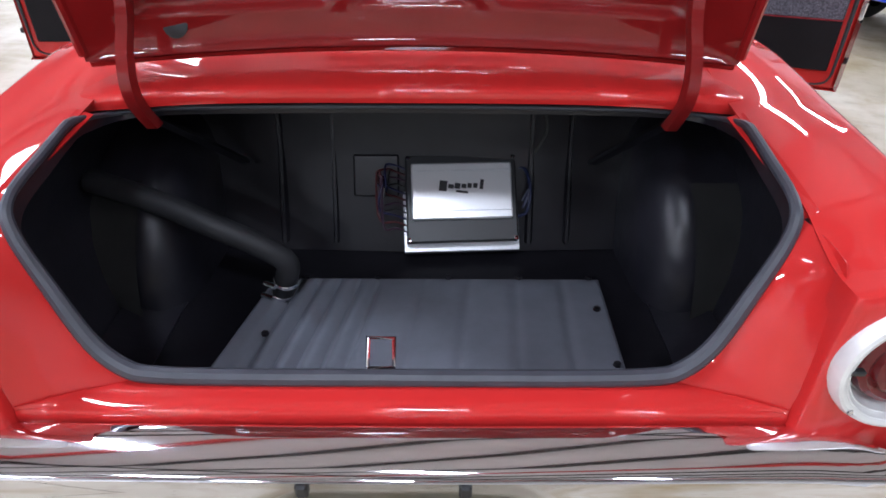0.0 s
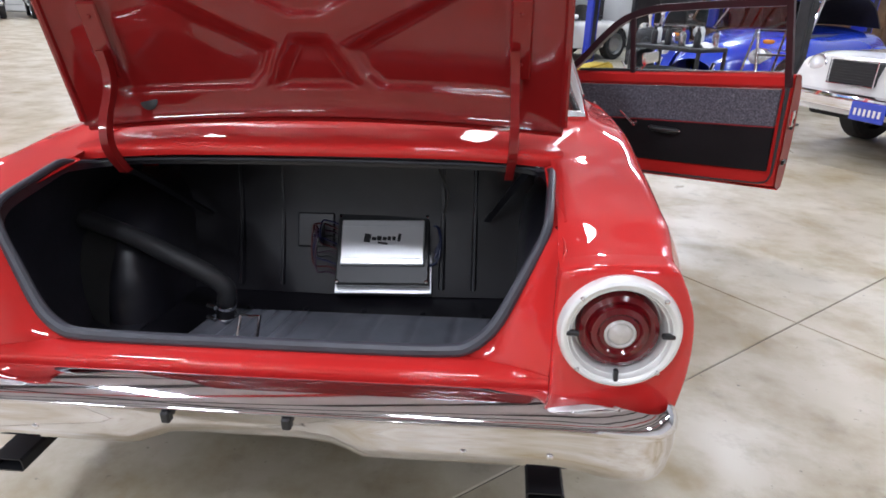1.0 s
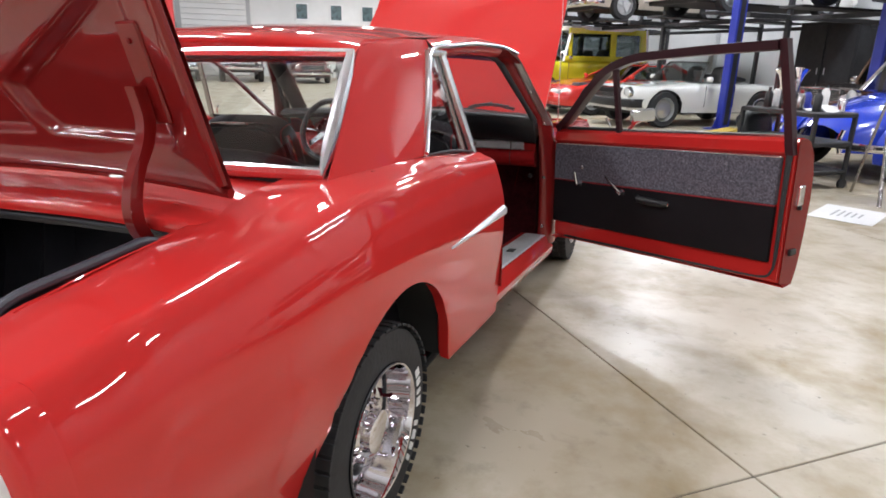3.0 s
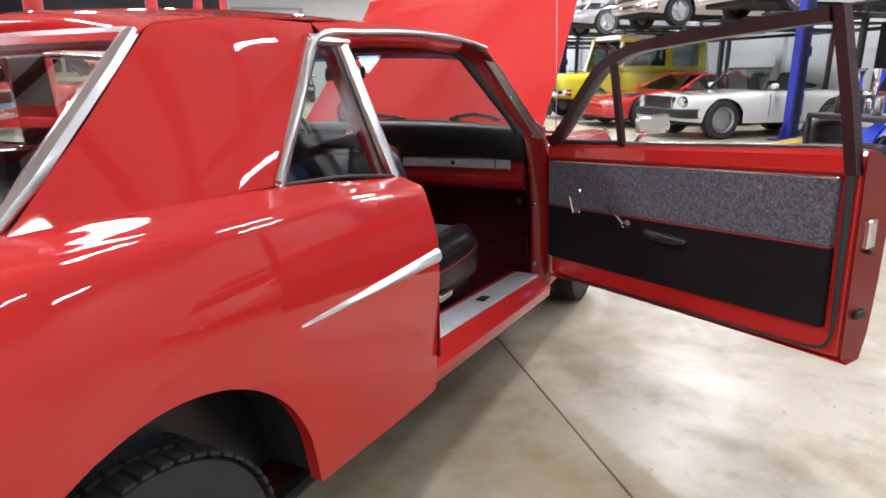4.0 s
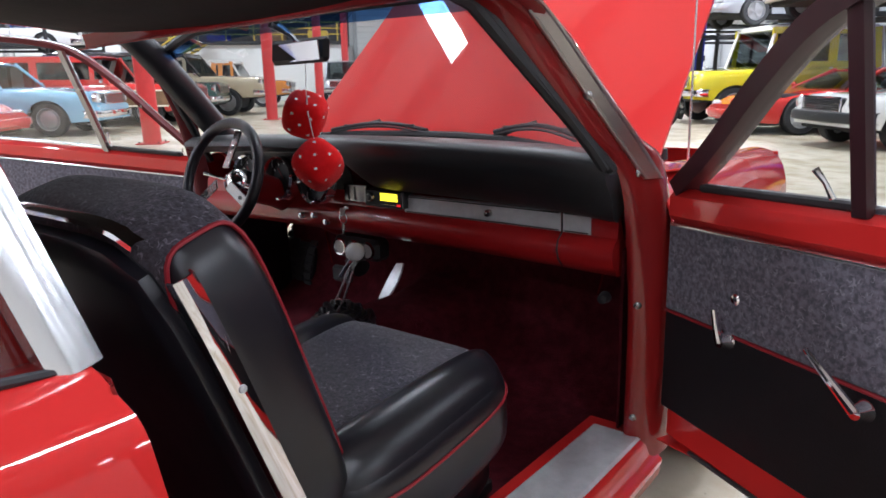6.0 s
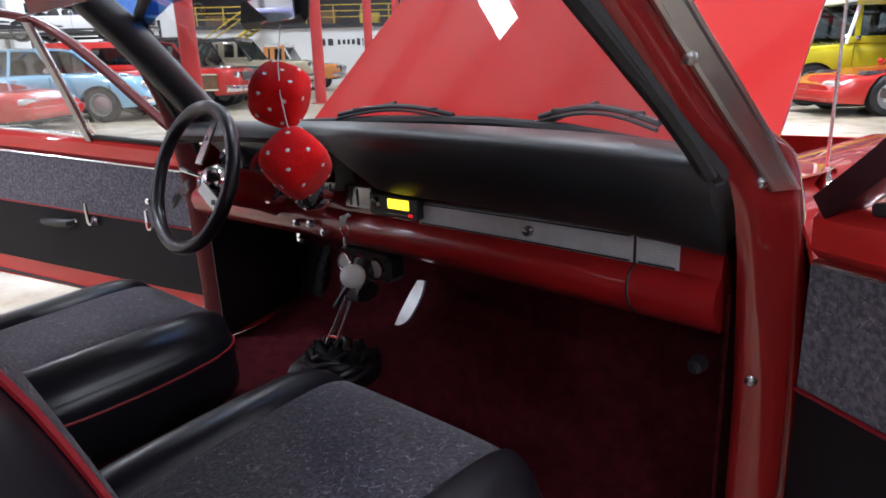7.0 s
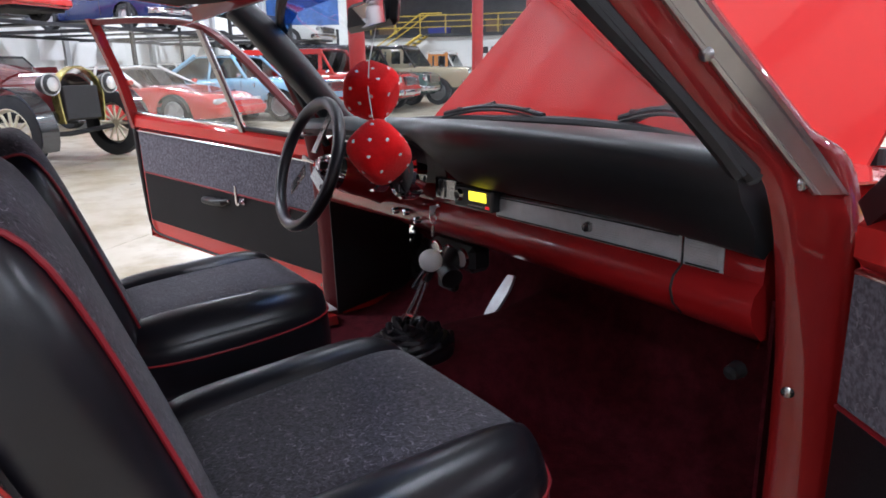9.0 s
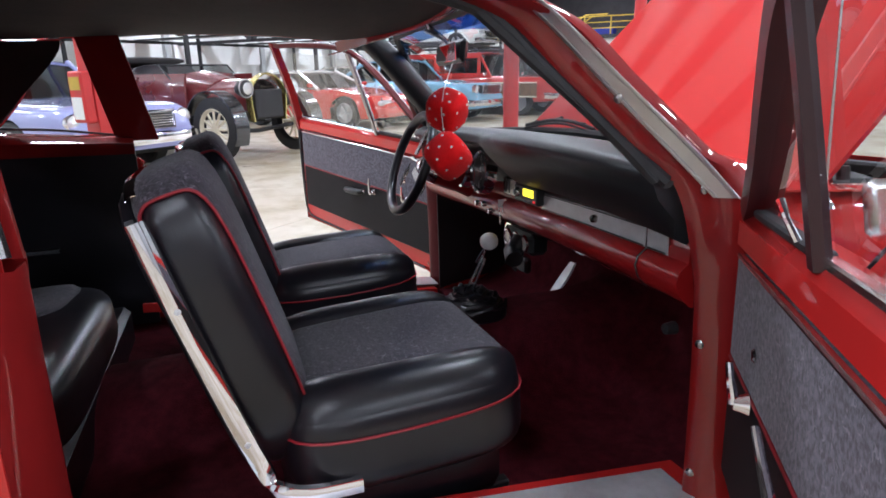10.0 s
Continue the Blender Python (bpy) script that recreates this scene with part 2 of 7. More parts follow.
    def pad(self, half, power=4.0, sub=8, m=None):
        """A cushion-like rounded block."""
        def face(axis, sign):
            rows = []
            for i in range(sub + 1):
                row = []
                for j in range(sub + 1):
                    a, b = (math.tan((2 * t / sub - 1) * math.pi / 4) for t in (i, j))
                    p = [0, 0, 0]
                    p[axis], p[(axis + 1) % 3], p[(axis + 2) % 3] = sign, a, b
                    q = sum(abs(c) ** power for c in p) ** (-1 / power)
                    row.append(tuple(c * q * h for c, h in zip(p, half)))
                rows.append(row if sign < 0 else row[::-1])
            self.grid([r[::-1] for r in rows], m=m)
        for axis in range(3):
            for sign in (-1, 1):
                face(axis, sign)
        return self


def curve(pts, n):
    """n points on a smooth line through pts."""
    pts = [Vector(p) for p in pts]
    k, out = len(pts), []
    for i in range(n):
        t = i / (n - 1) * (k - 1)
        j = min(int(t), k - 2)
        u = t - j
        a, b, c, d = pts[max(j - 1, 0)], pts[j], pts[j + 1], pts[min(j + 2, k - 1)]
        out.append(0.5 * ((2 * b) + (c - a) * u + (2 * a - 5 * b + 4 * c - d) * u * u + (3 * b - a - 3 * c + d) * u ** 3))
    return out


def loft(sections, across, along):
    """Rows of points on a smooth sheet through the sections."""
    cols = [curve(s, across) for s in sections]
    lines = [curve([c[j] for c in cols], along) for j in range(across)]
    return [[lines[j][i] for j in range(across)] for i in range(along)]


def mirrored(pts):
    return [(-p[0], p[1], p[2]) for p in pts]


def mesh_of(shape, material, thick=0.0, angle=35, merge=True):
    me = bpy.data.meshes.new("mesh")
    me.from_pydata(shape.v, [], shape.f)
    bm = bmesh.new()
    bm.from_mesh(me)
    if merge:
        bmesh.ops.remove_doubles(bm, verts=bm.verts, dist=0.0002)
        bmesh.ops.recalc_face_normals(bm, faces=bm.faces)
    if thick:
        bmesh.ops.solidify(bm, geom=bm.faces[:], thickness=thick)
    bm.to_mesh(me)
    bm.free()
    me.materials.append(material)
    for p in me.polygons:
        p.use_smooth = True
    me.set_sharp_from_angle(angle=radians(angle))
    return me


def part(name, shape, material, parent=None, label="", thick=0.0, angle=35):
    """One mesh under a thing or under a part."""
    me = shape if isinstance(shape, bpy.types.Mesh) else mesh_of(shape, material, thick, angle)
    ob = new(name, me)
    ob.parent = parent
    return tagged(ob, label)


def thing(name, label, category, m=None, group="", kind=""):
    ob = new(name)
    ob.empty_display_size = 0.1
    ob.matrix_world = m or Matrix()
    return tagged(ob, label, category, group, kind)


def solid(name, shape, material, label, category, m=None, group="", kind="", thick=0.0, angle=35):
    """A thing that is one mesh."""
    ob = new(name, mesh_of(shape, material, thick, angle))
    ob.matrix_world = m or Matrix()
    return tagged(ob, label, category, group, kind)


def concrete():
    m = shader("polished_concrete", (0.5, 0.46, 0.38), 0.24)
    nt = m.node_tree
    b = nt.nodes["Principled BSDF"]
    geo = nt.nodes.new("ShaderNodeNewGeometry")

    def cloud(scale, detail, lo, hi, warp=0.0):
        n = nt.nodes.new("ShaderNodeTexNoise")
        n.inputs["Scale"].default_value, n.inputs["Detail"].default_value = scale, detail
        n.inputs["Roughness"].default_value, n.inputs["Distortion"].default_value = 0.62, warp
        nt.links.new(geo.outputs["Position"], n.inputs["Vector"])
        r = nt.nodes.new("ShaderNodeMapRange")
        r.inputs["From Min"].default_value, r.inputs["From Max"].default_value = lo, hi
        nt.links.new(n.outputs["Fac"], r.inputs["Value"])
        return r.outputs["Result"]

    def blend(fac, a, b2):
        mix = nt.nodes.new("ShaderNodeMix")
        mix.data_type = "RGBA"
        nt.links.new(fac, mix.inputs["Factor"])
        for v, k in ((a, "A"), (b2, "B")):
            if isinstance(v, tuple):
                mix.inputs[k].default_value = (*v, 1)
            else:
                nt.links.new(v, mix.inputs[k])
        return mix.outputs["Result"]

    base = blend(cloud(0.8, 4, 0.28, 0.74, 0.2), (0.37, 0.32, 0.225), (0.56, 0.515, 0.425))
    base = blend(cloud(2.2, 10, 0.44, 0.71, 0.12), base, (0.27, 0.205, 0.10))
    base = blend(cloud(7, 9, 0.56, 0.90, 0.05), base, (0.21, 0.175, 0.12))
    base = blend(cloud(26, 3, 0.68, 0.76), base, (0.13, 0.115, 0.09))
    nt.links.new(base, b.inputs["Base Color"])
    rr = nt.nodes.new("ShaderNodeMapRange")
    rr.inputs["To Min"].default_value, rr.inputs["To Max"].default_value = 0.24, 0.5
    nt.links.new(cloud(2.2, 5, 0.25, 0.75, 0.2), rr.inputs["Value"])
    nt.links.new(rr.outputs["Result"], b.inputs["Roughness"])
    n3 = nt.nodes.new("ShaderNodeTexNoise")
    n3.inputs["Scale"].default_value, n3.inputs["Detail"].default_value = 14, 6
    nt.links.new(geo.outputs["Position"], n3.inputs["Vector"])
    bp = nt.nodes.new("ShaderNodeBump")
    bp.inputs["Strength"].default_value, bp.inputs["Distance"].default_value = 0.12, 0.004
    nt.links.new(n3.outputs["Fac"], bp.inputs["Height"])
    nt.links.new(bp.outputs["Normal"], b.inputs["Normal"])
    return m


CONCRETE = concrete()
JOINT = shader("joint_dirt", (0.09, 0.08, 0.065), 0.9, vary=0.4, scale=4)
WALL_WHITE = shader("white_wall_panel", (0.74, 0.74, 0.72), 0.6, vary=0.1, scale=0.7)
WALL_GREY = shader("grey_wall_panel", (0.42, 0.43, 0.43), 0.6, vary=0.15, scale=0.7)
CEIL_DARK = shader("pale_roof_lining", (0.66, 0.65, 0.69), 0.8, vary=0.12, scale=1.2)
CEIL_BEAM = shader("dark_beam_paint", (0.05, 0.045, 0.05), 0.6, vary=0.3, scale=2)
STEEL_RED = shader("red_post_paint", (0.55, 0.03, 0.03), 0.4, vary=0.15, scale=6, rough_vary=0.1)
STEEL_BLUE = shader("blue_lift_paint", (0.02, 0.035, 0.32), 0.35, vary=0.2, scale=6, rough_vary=0.1)
STEEL_DARK = shader("dark_steel", (0.03, 0.03, 0.033), 0.5, 0.3, vary=0.3, scale=8)
YELLOW_RAIL = shader("yellow_rail_paint", (0.55, 0.38, 0.05), 0.45, vary=0.2, scale=8)
X0, X1, Y0, Y1 = -15.0, 15.0, -12.0, 34.0
STEP = 3.2

floor = tagged(new("floor", mesh_of(Shape().block((X0, Y0, -0.2), (X1, Y1, -0.006)), JOINT)), "dirt-dark bed under the concrete slabs of the hall", "floor", kind="structure")
floor.matrix_world = HALL
ceiling = tagged(new("ceiling", mesh_of(Shape().block((X0 - 0.3, Y0 - 0.3, CEILING), (X1 + 0.3, Y1 + 0.3, CEILING + 0.2)), CEIL_DARK)), "pale insulated roof lining of the hall", "ceiling", kind="structure")
ceiling.matrix_world = HALL


def wall(name, lo, hi, material, label):
    ob = tagged(new(name, mesh_of(Shape().block(lo, hi, 0.01), material)), label, "wall", kind="structure")
    ob.matrix_world = HALL
    return ob


wall_north = wall("wall_north", (X0 - 0.3, Y1, 0), (X1 + 0.3, Y1 + 0.3, CEILING), WALL_WHITE, "white painted end wall of the hall")
wall_south = wall("wall_south", (X0 - 0.3, Y0 - 0.3, 0), (X1 + 0.3, Y0, CEILING), WALL_WHITE, "white painted back wall of the hall")
wall_west = wall("wall_west", (X0 - 0.3, Y0, 0), (X0, Y1, CEILING), WALL_WHITE, "white panelled side wall behind the car racks")
wall_east = wall("wall_east", (X1, Y0, 0), (X1 + 0.3, Y1, CEILING), WALL_GREY, "grey panelled side wall behind the lifts")

SLAB = mesh_of(Shape().box((STEP - 0.0055, STEP - 0.0055, 0.05), 0.003), CONCRETE)
for i in range(-6, 4):
    for j in range(-4, 11):
        x, y = 2.513 + STEP * (i + 0.5), 0.051 + STEP * (j + 0.5)
        if X0 - 1.6 < x < X1 + 1.6 and Y0 - 1.6 < y < Y1 + 1.6:
            part("slab", SLAB, None, floor).location = (x, y, -0.025)


def column(x, y, r, h, material, label, base=0.22, square=False):
    ob = thing("steel_column", label, "column", HALL @ pose(x, y, 0), "posts of the hall")
    if square:
        part("shaft", Shape().block((-r, -r, 0), (r, r, h), 0.006), material, ob)
    else:
        part("shaft", Shape().lathe([(0.001, 0), (r, 0), (r, h), (0.001, h)], 20), material, ob)
    part("base_plate", Shape().block((-base, -base, 0), (base, base, 0.02), 0.004), material, ob)
    for sx in (-1, 1):
        for sy in (-1, 1):
            part("bolt", Shape().lathe([(0.001, 0.045), (0.014, 0.045), (0.014, 0.018)], 6, pose(sx * base * 0.75, sy * base * 0.75, 0)), STEEL_DARK, ob)
    return ob

# ---- the red coupe ----
LEAN = pose(0.028, 0, 0, 0, -2.06, 0)     # the car stands a little uneven
coupe = thing("red_coupe", "glossy red sixties two-door coupe with doors, hood and trunk open", "car", LEAN)

QUARTER = [
    (0.18, [(.622, .832), (.70, .846), (.790, .846), (.842, .822), (.870, .75), (.877, .66), (.868, .57), (.845, .47)]),
    (0.32, [(.628, .868), (.72, .879), (.803, .876), (.858, .846), (.888, .765), (.895, .67), (.882, .55), (.838, .41)]),
    (0.643, [(.633, .905), (.73, .911), (.813, .903), (.873, .866), (.904, .775), (.911, .68), (.897, .53), (.830, .32)]),
    (1.0, [(.65, .950), (.757, .950), (.828, .932), (.886, .886), (.914, .785), (.921, .685), (.912, .54), (.892, .35)]),
    (1.5, [(.67, .945), (.788, .938), (.845, .918), (.893, .868), (.917, .77), (.923, .68), (.914, .53), (.893, .29)]),
    (2.0, [(.67, .895), (.793, .890), (.845, .873), (.890, .825), (.914, .735), (.920, .66), (.913, .52), (.892, .25)]),
]
WHEEL_R, WHEEL_F = (1.065, 0.335), (3.80, 0.315)   # the wheel arches, along and up


def quarter_rows(sx, n_long=112, n_high=36):
    prof = []
    for y, pts in QUARTER:
        ridge = ((pts[2][0] + pts[3][0]) / 2 + .007, (pts[2][1] + pts[3][1]) / 2 + .010)
        prof.append(curve([(p[0], y, p[1]) for p in pts[:3] + [ridge] + pts[3:]], 60))
    rows = []
    for i in range(n_long):
        t = i / (n_long - 1)
        y = 0.18 + 1.82 * t
        k = max(j for j in range(len(QUARTER) - 1) if QUARTER[j][0] <= y + 1e-6)
        # smooth between the sections
        def at(c):
            ys = [q[0] for q in QUARTER]
            u = (y - ys[k]) / (ys[k + 1] - ys[k])
            a, b, cc, d = (prof[min(max(k + o, 0), len(prof) - 1)][c] for o in (-1, 0, 1, 2))
            m0 = (cc - a) * 0.5
            m1 = (d - b) * 0.5
            h = 2 * u ** 3 - 3 * u * u + 1
            p = h * b + (1 - h) * cc + (u ** 3 - 2 * u * u + u) * m0 * 0.8 + (u ** 3 - u * u) * m1 * 0.8
            return Vector((p.x, y, p.z))
        line = [at(c) for c in range(60)]
        zmin = line[-1].z
        dy = y - WHEEL_R[0]
        if abs(dy) < 0.375:
            zmin = max(zmin, WHEEL_R[1] - 0.07 + 1.08 * math.sqrt(0.375 ** 2 - dy * dy))
        last = next((c for c in range(60) if line[c].z < zmin and c > 15), 59)
        row = []
        for j in range(n_high):
            u = j / (n_high - 1) * last
            c = min(int(u), 58)
            p = line[c].lerp(line[c + 1], u - c)
            if j == n_high - 1:
                p.z = zmin
            # below the quarter window the panel turns down into a flange
            if p.y > 1.40 and p.x < .79 and p.z > .8:
                fold = min(1, (p.y - 1.40) / .1)
                p.z -= fold * min(.07, (.79 - p.x) * .7)
                p.x += fold * (.785 - p.x) * .92
            row.append((sx * p.x, p.y, p.z))
        rows.append(row)
    return rows


for side in (1, -1):
    rows = quarter_rows(side)
    quarter = part("quarter_panel", Shape().grid(rows), RED, coupe, thick=0.004, angle=50)
    edge = [r[-1] for r in rows if abs(r[-1][1] - WHEEL_R[0]) < 0.40]
    lip = [[(p[0], p[1], p[2]) for p in edge], [(p[0] - side * 0.03, p[1], p[2] + 0.006) for p in edge], [(p[0] - side * 0.035, p[1], p[2] + 0.03) for p in edge]]
    part("arch_lip", Shape().grid(lip), RED, quarter)
    # inner arch
    well = []
    for k in range(17):
        a = math.pi * (k / 16)
        yy, zz = WHEEL_R[0] - 0.40 * math.cos(a), 0.30 + 0.40 * math.sin(a)
        well.append([(side * 0.875, yy, zz), (side * 0.68, yy, zz)])
    part("wheel_well", Shape().grid(well), MESHY, quarter)
    # the end of the fender round the tail lamp
    loop = [Vector((abs(p[0]), p[2])) for p in rows[0]] + [Vector(q) for q in ((.80, .462), (.72, .46), (.64, .47), (.618, .52), (.616, .62), (.616, .74))]
    loop = loop + [loop[0]]
    total = [0.0]
    for q, w in zip(loop, loop[1:]):
        total.append(total[-1] + (w - q).length)
    outline = []
    for k in range(80):
        d = total[-1] * k / 80
        i = max(j for j in range(len(total) - 1) if total[j] <= d)
        outline.append(loop[i].lerp(loop[i + 1], (d - total[i]) / max(total[i + 1] - total[i], 1e-6)))
    centre = Vector((.735, .718))
    cap = []
    for yy, f in ((.183, 0.0), (.142, 0.0), (.133, .025), (.127, .09), (.123, .5), (.120, 1.0)):
        row = []
        for q in outline:
            goal = centre + (q - centre).normalized() * .100
            p = q.lerp(goal, f)
            row.append((side * p.x, yy, p.y))
        cap.append(row)
    part("fender_end", Shape().grid(cap, ring=True), RED, quarter, angle=60)
    # tail lamp
    tail = part("tail_lamp", Shape().lathe([(0.030, 0.028), (0.112, 0.030), (0.114, 0.02), (0.113, 0.0), (0.108, -0.011), (0.103, -0.0135), (0.098, -0.012), (0.0955, -0.009), (0.094, -0.0095), (0.091, -0.003), (0.0885, 0.000), (0.087, -0.0005), (0.084, 0.012), (0.081, 0.028), (0.080, 0.045)], 48, pose(side * 0.735, 0.112, 0.718, 90, 0, 0) @ pose(0, 0, 0, 180)), WHITE_RING, coupe, "silver-white round tail lamp bezel")
    part("lens", Shape().lathe([(0.080, 0.045), (0.077, 0.016), (0.073, 0.006), (0.064, 0.001), (0.056, 0.005), (0.052, -0.003), (0.042, -0.007), (0.037, -0.002), (0.029, -0.005)], 40, pose(side * 0.735, 0.112, 0.718, 90, 0, 0) @ pose(0, 0, 0, 180)), LENS, tail, "dark red round lens")
    part("reverse_lamp", Shape().lathe([(0.001, -0.013), (0.014, -0.012), (0.020, -0.009), (0.022, -0.006), (0.025, -0.010), (0.029, -0.007), (0.030, 0.004)], 28, pose(side * 0.735, 0.112, 0.718, 90, 0, 0) @ pose(0, 0, 0, 180)), CLEAR, tail, "clear round reversing lamp in the middle")
    for a in (0, 180, 270):
        part("tab", Shape().box((0.026, 0.012, 0.009), 0.002, pose(side * 0.735, 0.106, 0.718) @ pose(0, 0, 0, 0, -a, 0) @ pose(0.088, 0, 0)), BLACK, tail)
    for a in (45, 135, 225, 315):
        part("screw", Shape().lathe([(0.001, 0.003), (0.004, 0.002), (0.005, 0)], 8, pose(side * 0.735, 0.112, 0.718) @ pose(0, 0, 0, 0, a, 0) @ pose(0.104, -0.014, 0, 90)), CHROME, tail)
    # bright spear on the flank
    spear = []
    for k in range(25):
        t = k / 24
        y = 1.39 + 0.60 * t
        z = 0.685 - 0.015 * t
        h = 0.003 + 0.019 * t ** 0.8
        x = 0.9205
        spear.append([(side * (x - 0.003), y, z - h), (side * (x + 0.006 + 0.004 * t), y, z - h * 0.6), (side * (x + 0.014 * min(1, t * 2 + 0.2)), y, z), (side * (x + 0.006 + 0.004 * t), y, z + h * 0.6), (side * (x - 0.003), y, z + h)])
    part("side_spear", Shape().grid(spear), ALU, quarter, "ribbed bright aluminium spear on the flank", thick=0.002)
    # sail panel and roof side
    sail = loft([[(side * .765, .985, .948), (side * .72, 1.17, 1.10), (side * .672, 1.34, 1.245), (side * .655, 1.40, 1.275)],
                 [(side * .790, 1.25, .945), (side * .735, 1.42, 1.10), (side * .690, 1.56, 1.245), (side * .668, 1.60, 1.285)],
                 [(side * .797, 1.50, .938), (side * .745, 1.66, 1.10), (side * .700, 1.80, 1.235), (side * .674, 1.83, 1.288)]], 14, 14)
    panel = part("sail_panel", Shape().grid(sail), RED, coupe, thick=0.004, angle=60)
    part("sail_trim", Shape().grid([[(p[0] - side * .022, p[1] + .004, p[2] - .006) for p in r] for r in sail]), LINER, panel, "dark cloth lining", thick=0.004, angle=60)
    # rocker
    rock = []
    for k in range(12):
        t = k / 11
        y = 1.95 + (1.22 if side > 0 else 1.15) * t
        z = 0.362 - 0.097 * t
        x = 0.885 + 0.02 * t
        rock.append([(side * (x - 0.20), y, z - 0.03), (side * (x - 0.19), y, z), (side * (x - 0.042), y, z + 0.002), (side * (x - 0.032), y, z - 0.010), (side * (x - 0.025), y, z - 0.04), (side * (x - 0.006), y, z - 0.06), (side * (x - 0.010), y, z - 0.10), (side * (x - 0.03), y, z - 0.125), (side * (x - 0.10), y, z - 0.12)])
    part("rocker", Shape().grid(rock), RED, coupe, thick=0.003)
    plate = [[(side * (0.885 + 0.02 * t - 0.16), 1.985 + 1.13 * t, 0.362 - 0.0931 * t + 0.006), (side * (0.885 + 0.02 * t - 0.155), 1.985 + 1.13 * t, 0.362 - 0.0931 * t + 0.010), (side * (0.885 + 0.02 * t - 0.048), 1.985 + 1.13 * t, 0.362 - 0.0931 * t + 0.010), (side * (0.885 + 0.02 * t - 0.042), 1.985 + 1.13 * t, 0.362 - 0.0931 * t + 0.004)] for t in (0, 0.33, 0.66, 1)]
    sill = part("sill_plate", Shape().grid(plate), ALU, coupe, "brushed aluminium door sill plate", thick=0.002)
    part("sill_badge", Shape().box((0.035, 0.062, 0.004), 0.001, pose(side * 0.80, 2.595, 0.328, -4.6)), BLACK, sill)
    # door jamb behind the door
    jamb = [[(side * .915, 1.995, .36), (side * .917, 1.998, .55), (side * .91, 2.0, .75), (side * .84, 2.0, .88)], [(side * .86, 2.02, .36), (side * .86, 2.02, .55), (side * .85, 2.02, .74), (side * .80, 2.015, .87)], [(side * .76, 2.02, .36), (side * .76, 2.02, .55), (side * .76, 2.02, .74), (side * .74, 2.015, .87)]]
    part("door_jamb", Shape().grid(jamb), RED_SHADED, coupe, thick=0.003)
    # front jamb and A pillar
    def steep(rows):
        """The driver's pillar stands a little further forward."""
        return [[(x, y + (0.15 * min(1, max(0, (z - .86) / .3)) if side < 0 else 0), z + (0.03 * min(1, max(0, (z - .86) / .3)) if side < 0 else 0)) for x, y, z in r] for r in rows]

    if side > 0:
        PILLAR = [[(.815, 3.13, .20), (.815, 3.13, .55), (.812, 3.07, .88), (.772, 2.968, .985), (.728, 2.86, 1.10), (.690, 2.765, 1.20), (.665, 2.62, 1.262)],
                  [(.830, 3.104, .22), (.830, 3.104, .55), (.832, 3.086, .88), (.795, 2.990, .985), (.755, 2.880, 1.10), (.720, 2.785, 1.20), (.69, 2.60, 1.270)],
                  [(.868, 3.12, .22), (.868, 3.12, .55), (.845, 3.115, .885), (.812, 3.028, .978), (.775, 2.92, 1.092), (.740, 2.818, 1.20), (.706, 2.60, 1.28)],
                  [(.895, 3.17, .22), (.895, 3.17, .55), (.872, 3.15, .885), (.845, 3.068, .975), (.808, 2.95, 1.09), (.772, 2.84, 1.20), (.72, 2.62, 1.292)],
                  [(.90, 3.22, .22), (.90, 3.22, .55), (.868, 3.19, .89), (.835, 3.10, .98), (.795, 2.98, 1.10), (.757, 2.87, 1.205), (.705, 2.64, 1.30)]]
        out = Vector((.58, -.76, .28))
        inner, outer = ([Vector(p) for p in PILLAR[k][2:6]] for k in (2, 3))
        inner.append(Vector((.722, 2.735, 1.256)))
        outer.append(Vector((.748, 2.755, 1.262)))
        strip = [[a.lerp(b, u) + out * h for a, b in zip(inner, outer)] for u, h in ((0, .001), (.03, .009), (.16, .010), (.22, .006), (.78, .006), (.84, .010), (.97, .009), (1.03, .0))]
        screws = ((.838, 3.102, .901), (.792, 2.948, 1.065), (.846, 3.112, .605), (.846, 3.112, .33))
        rubber = [(.792, 3.030, .918), (.776, 2.98, .973), (.746, 2.903, 1.054), (.715, 2.825, 1.135), (.684, 2.75, 1.212), (.66, 2.62, 1.255)]
    else:
        PILLAR = steep([[(-.80, 3.16, .20), (-.80, 3.16, .55), (-.795, 3.13, .86), (-.775, 2.98, 1.03), (-.735, 2.79, 1.21), (-.70, 2.62, 1.262)],
                        [(-.855, 3.12, .22), (-.855, 3.12, .55), (-.845, 3.085, .87), (-.80, 2.915, 1.06), (-.75, 2.745, 1.228), (-.708, 2.59, 1.268)],
                        [(-.895, 3.135, .22), (-.895, 3.135, .55), (-.872, 3.10, .895), (-.822, 2.93, 1.078), (-.765, 2.75, 1.250), (-.715, 2.59, 1.285)],
                        [(-.905, 3.19, .22), (-.905, 3.19, .55), (-.872, 3.15, .90), (-.815, 2.975, 1.085), (-.75, 2.79, 1.262), (-.70, 2.62, 1.296)]])
        strip = steep([[(-.882, 3.10, .90), (-.83, 2.925, 1.082), (-.772, 2.745, 1.254), (-.735, 2.66, 1.282)], [(-.884, 3.125, .905), (-.832, 2.95, 1.088), (-.774, 2.765, 1.262), (-.735, 2.68, 1.290)], [(-.872, 3.145, .91), (-.82, 2.97, 1.094), (-.762, 2.785, 1.268), (-.725, 2.70, 1.298)]])
        screws = ((-.845, 3.078, .905), (-.803, 2.925, 1.068), (-.868, 3.118, .62), (-.868, 3.12, .34))
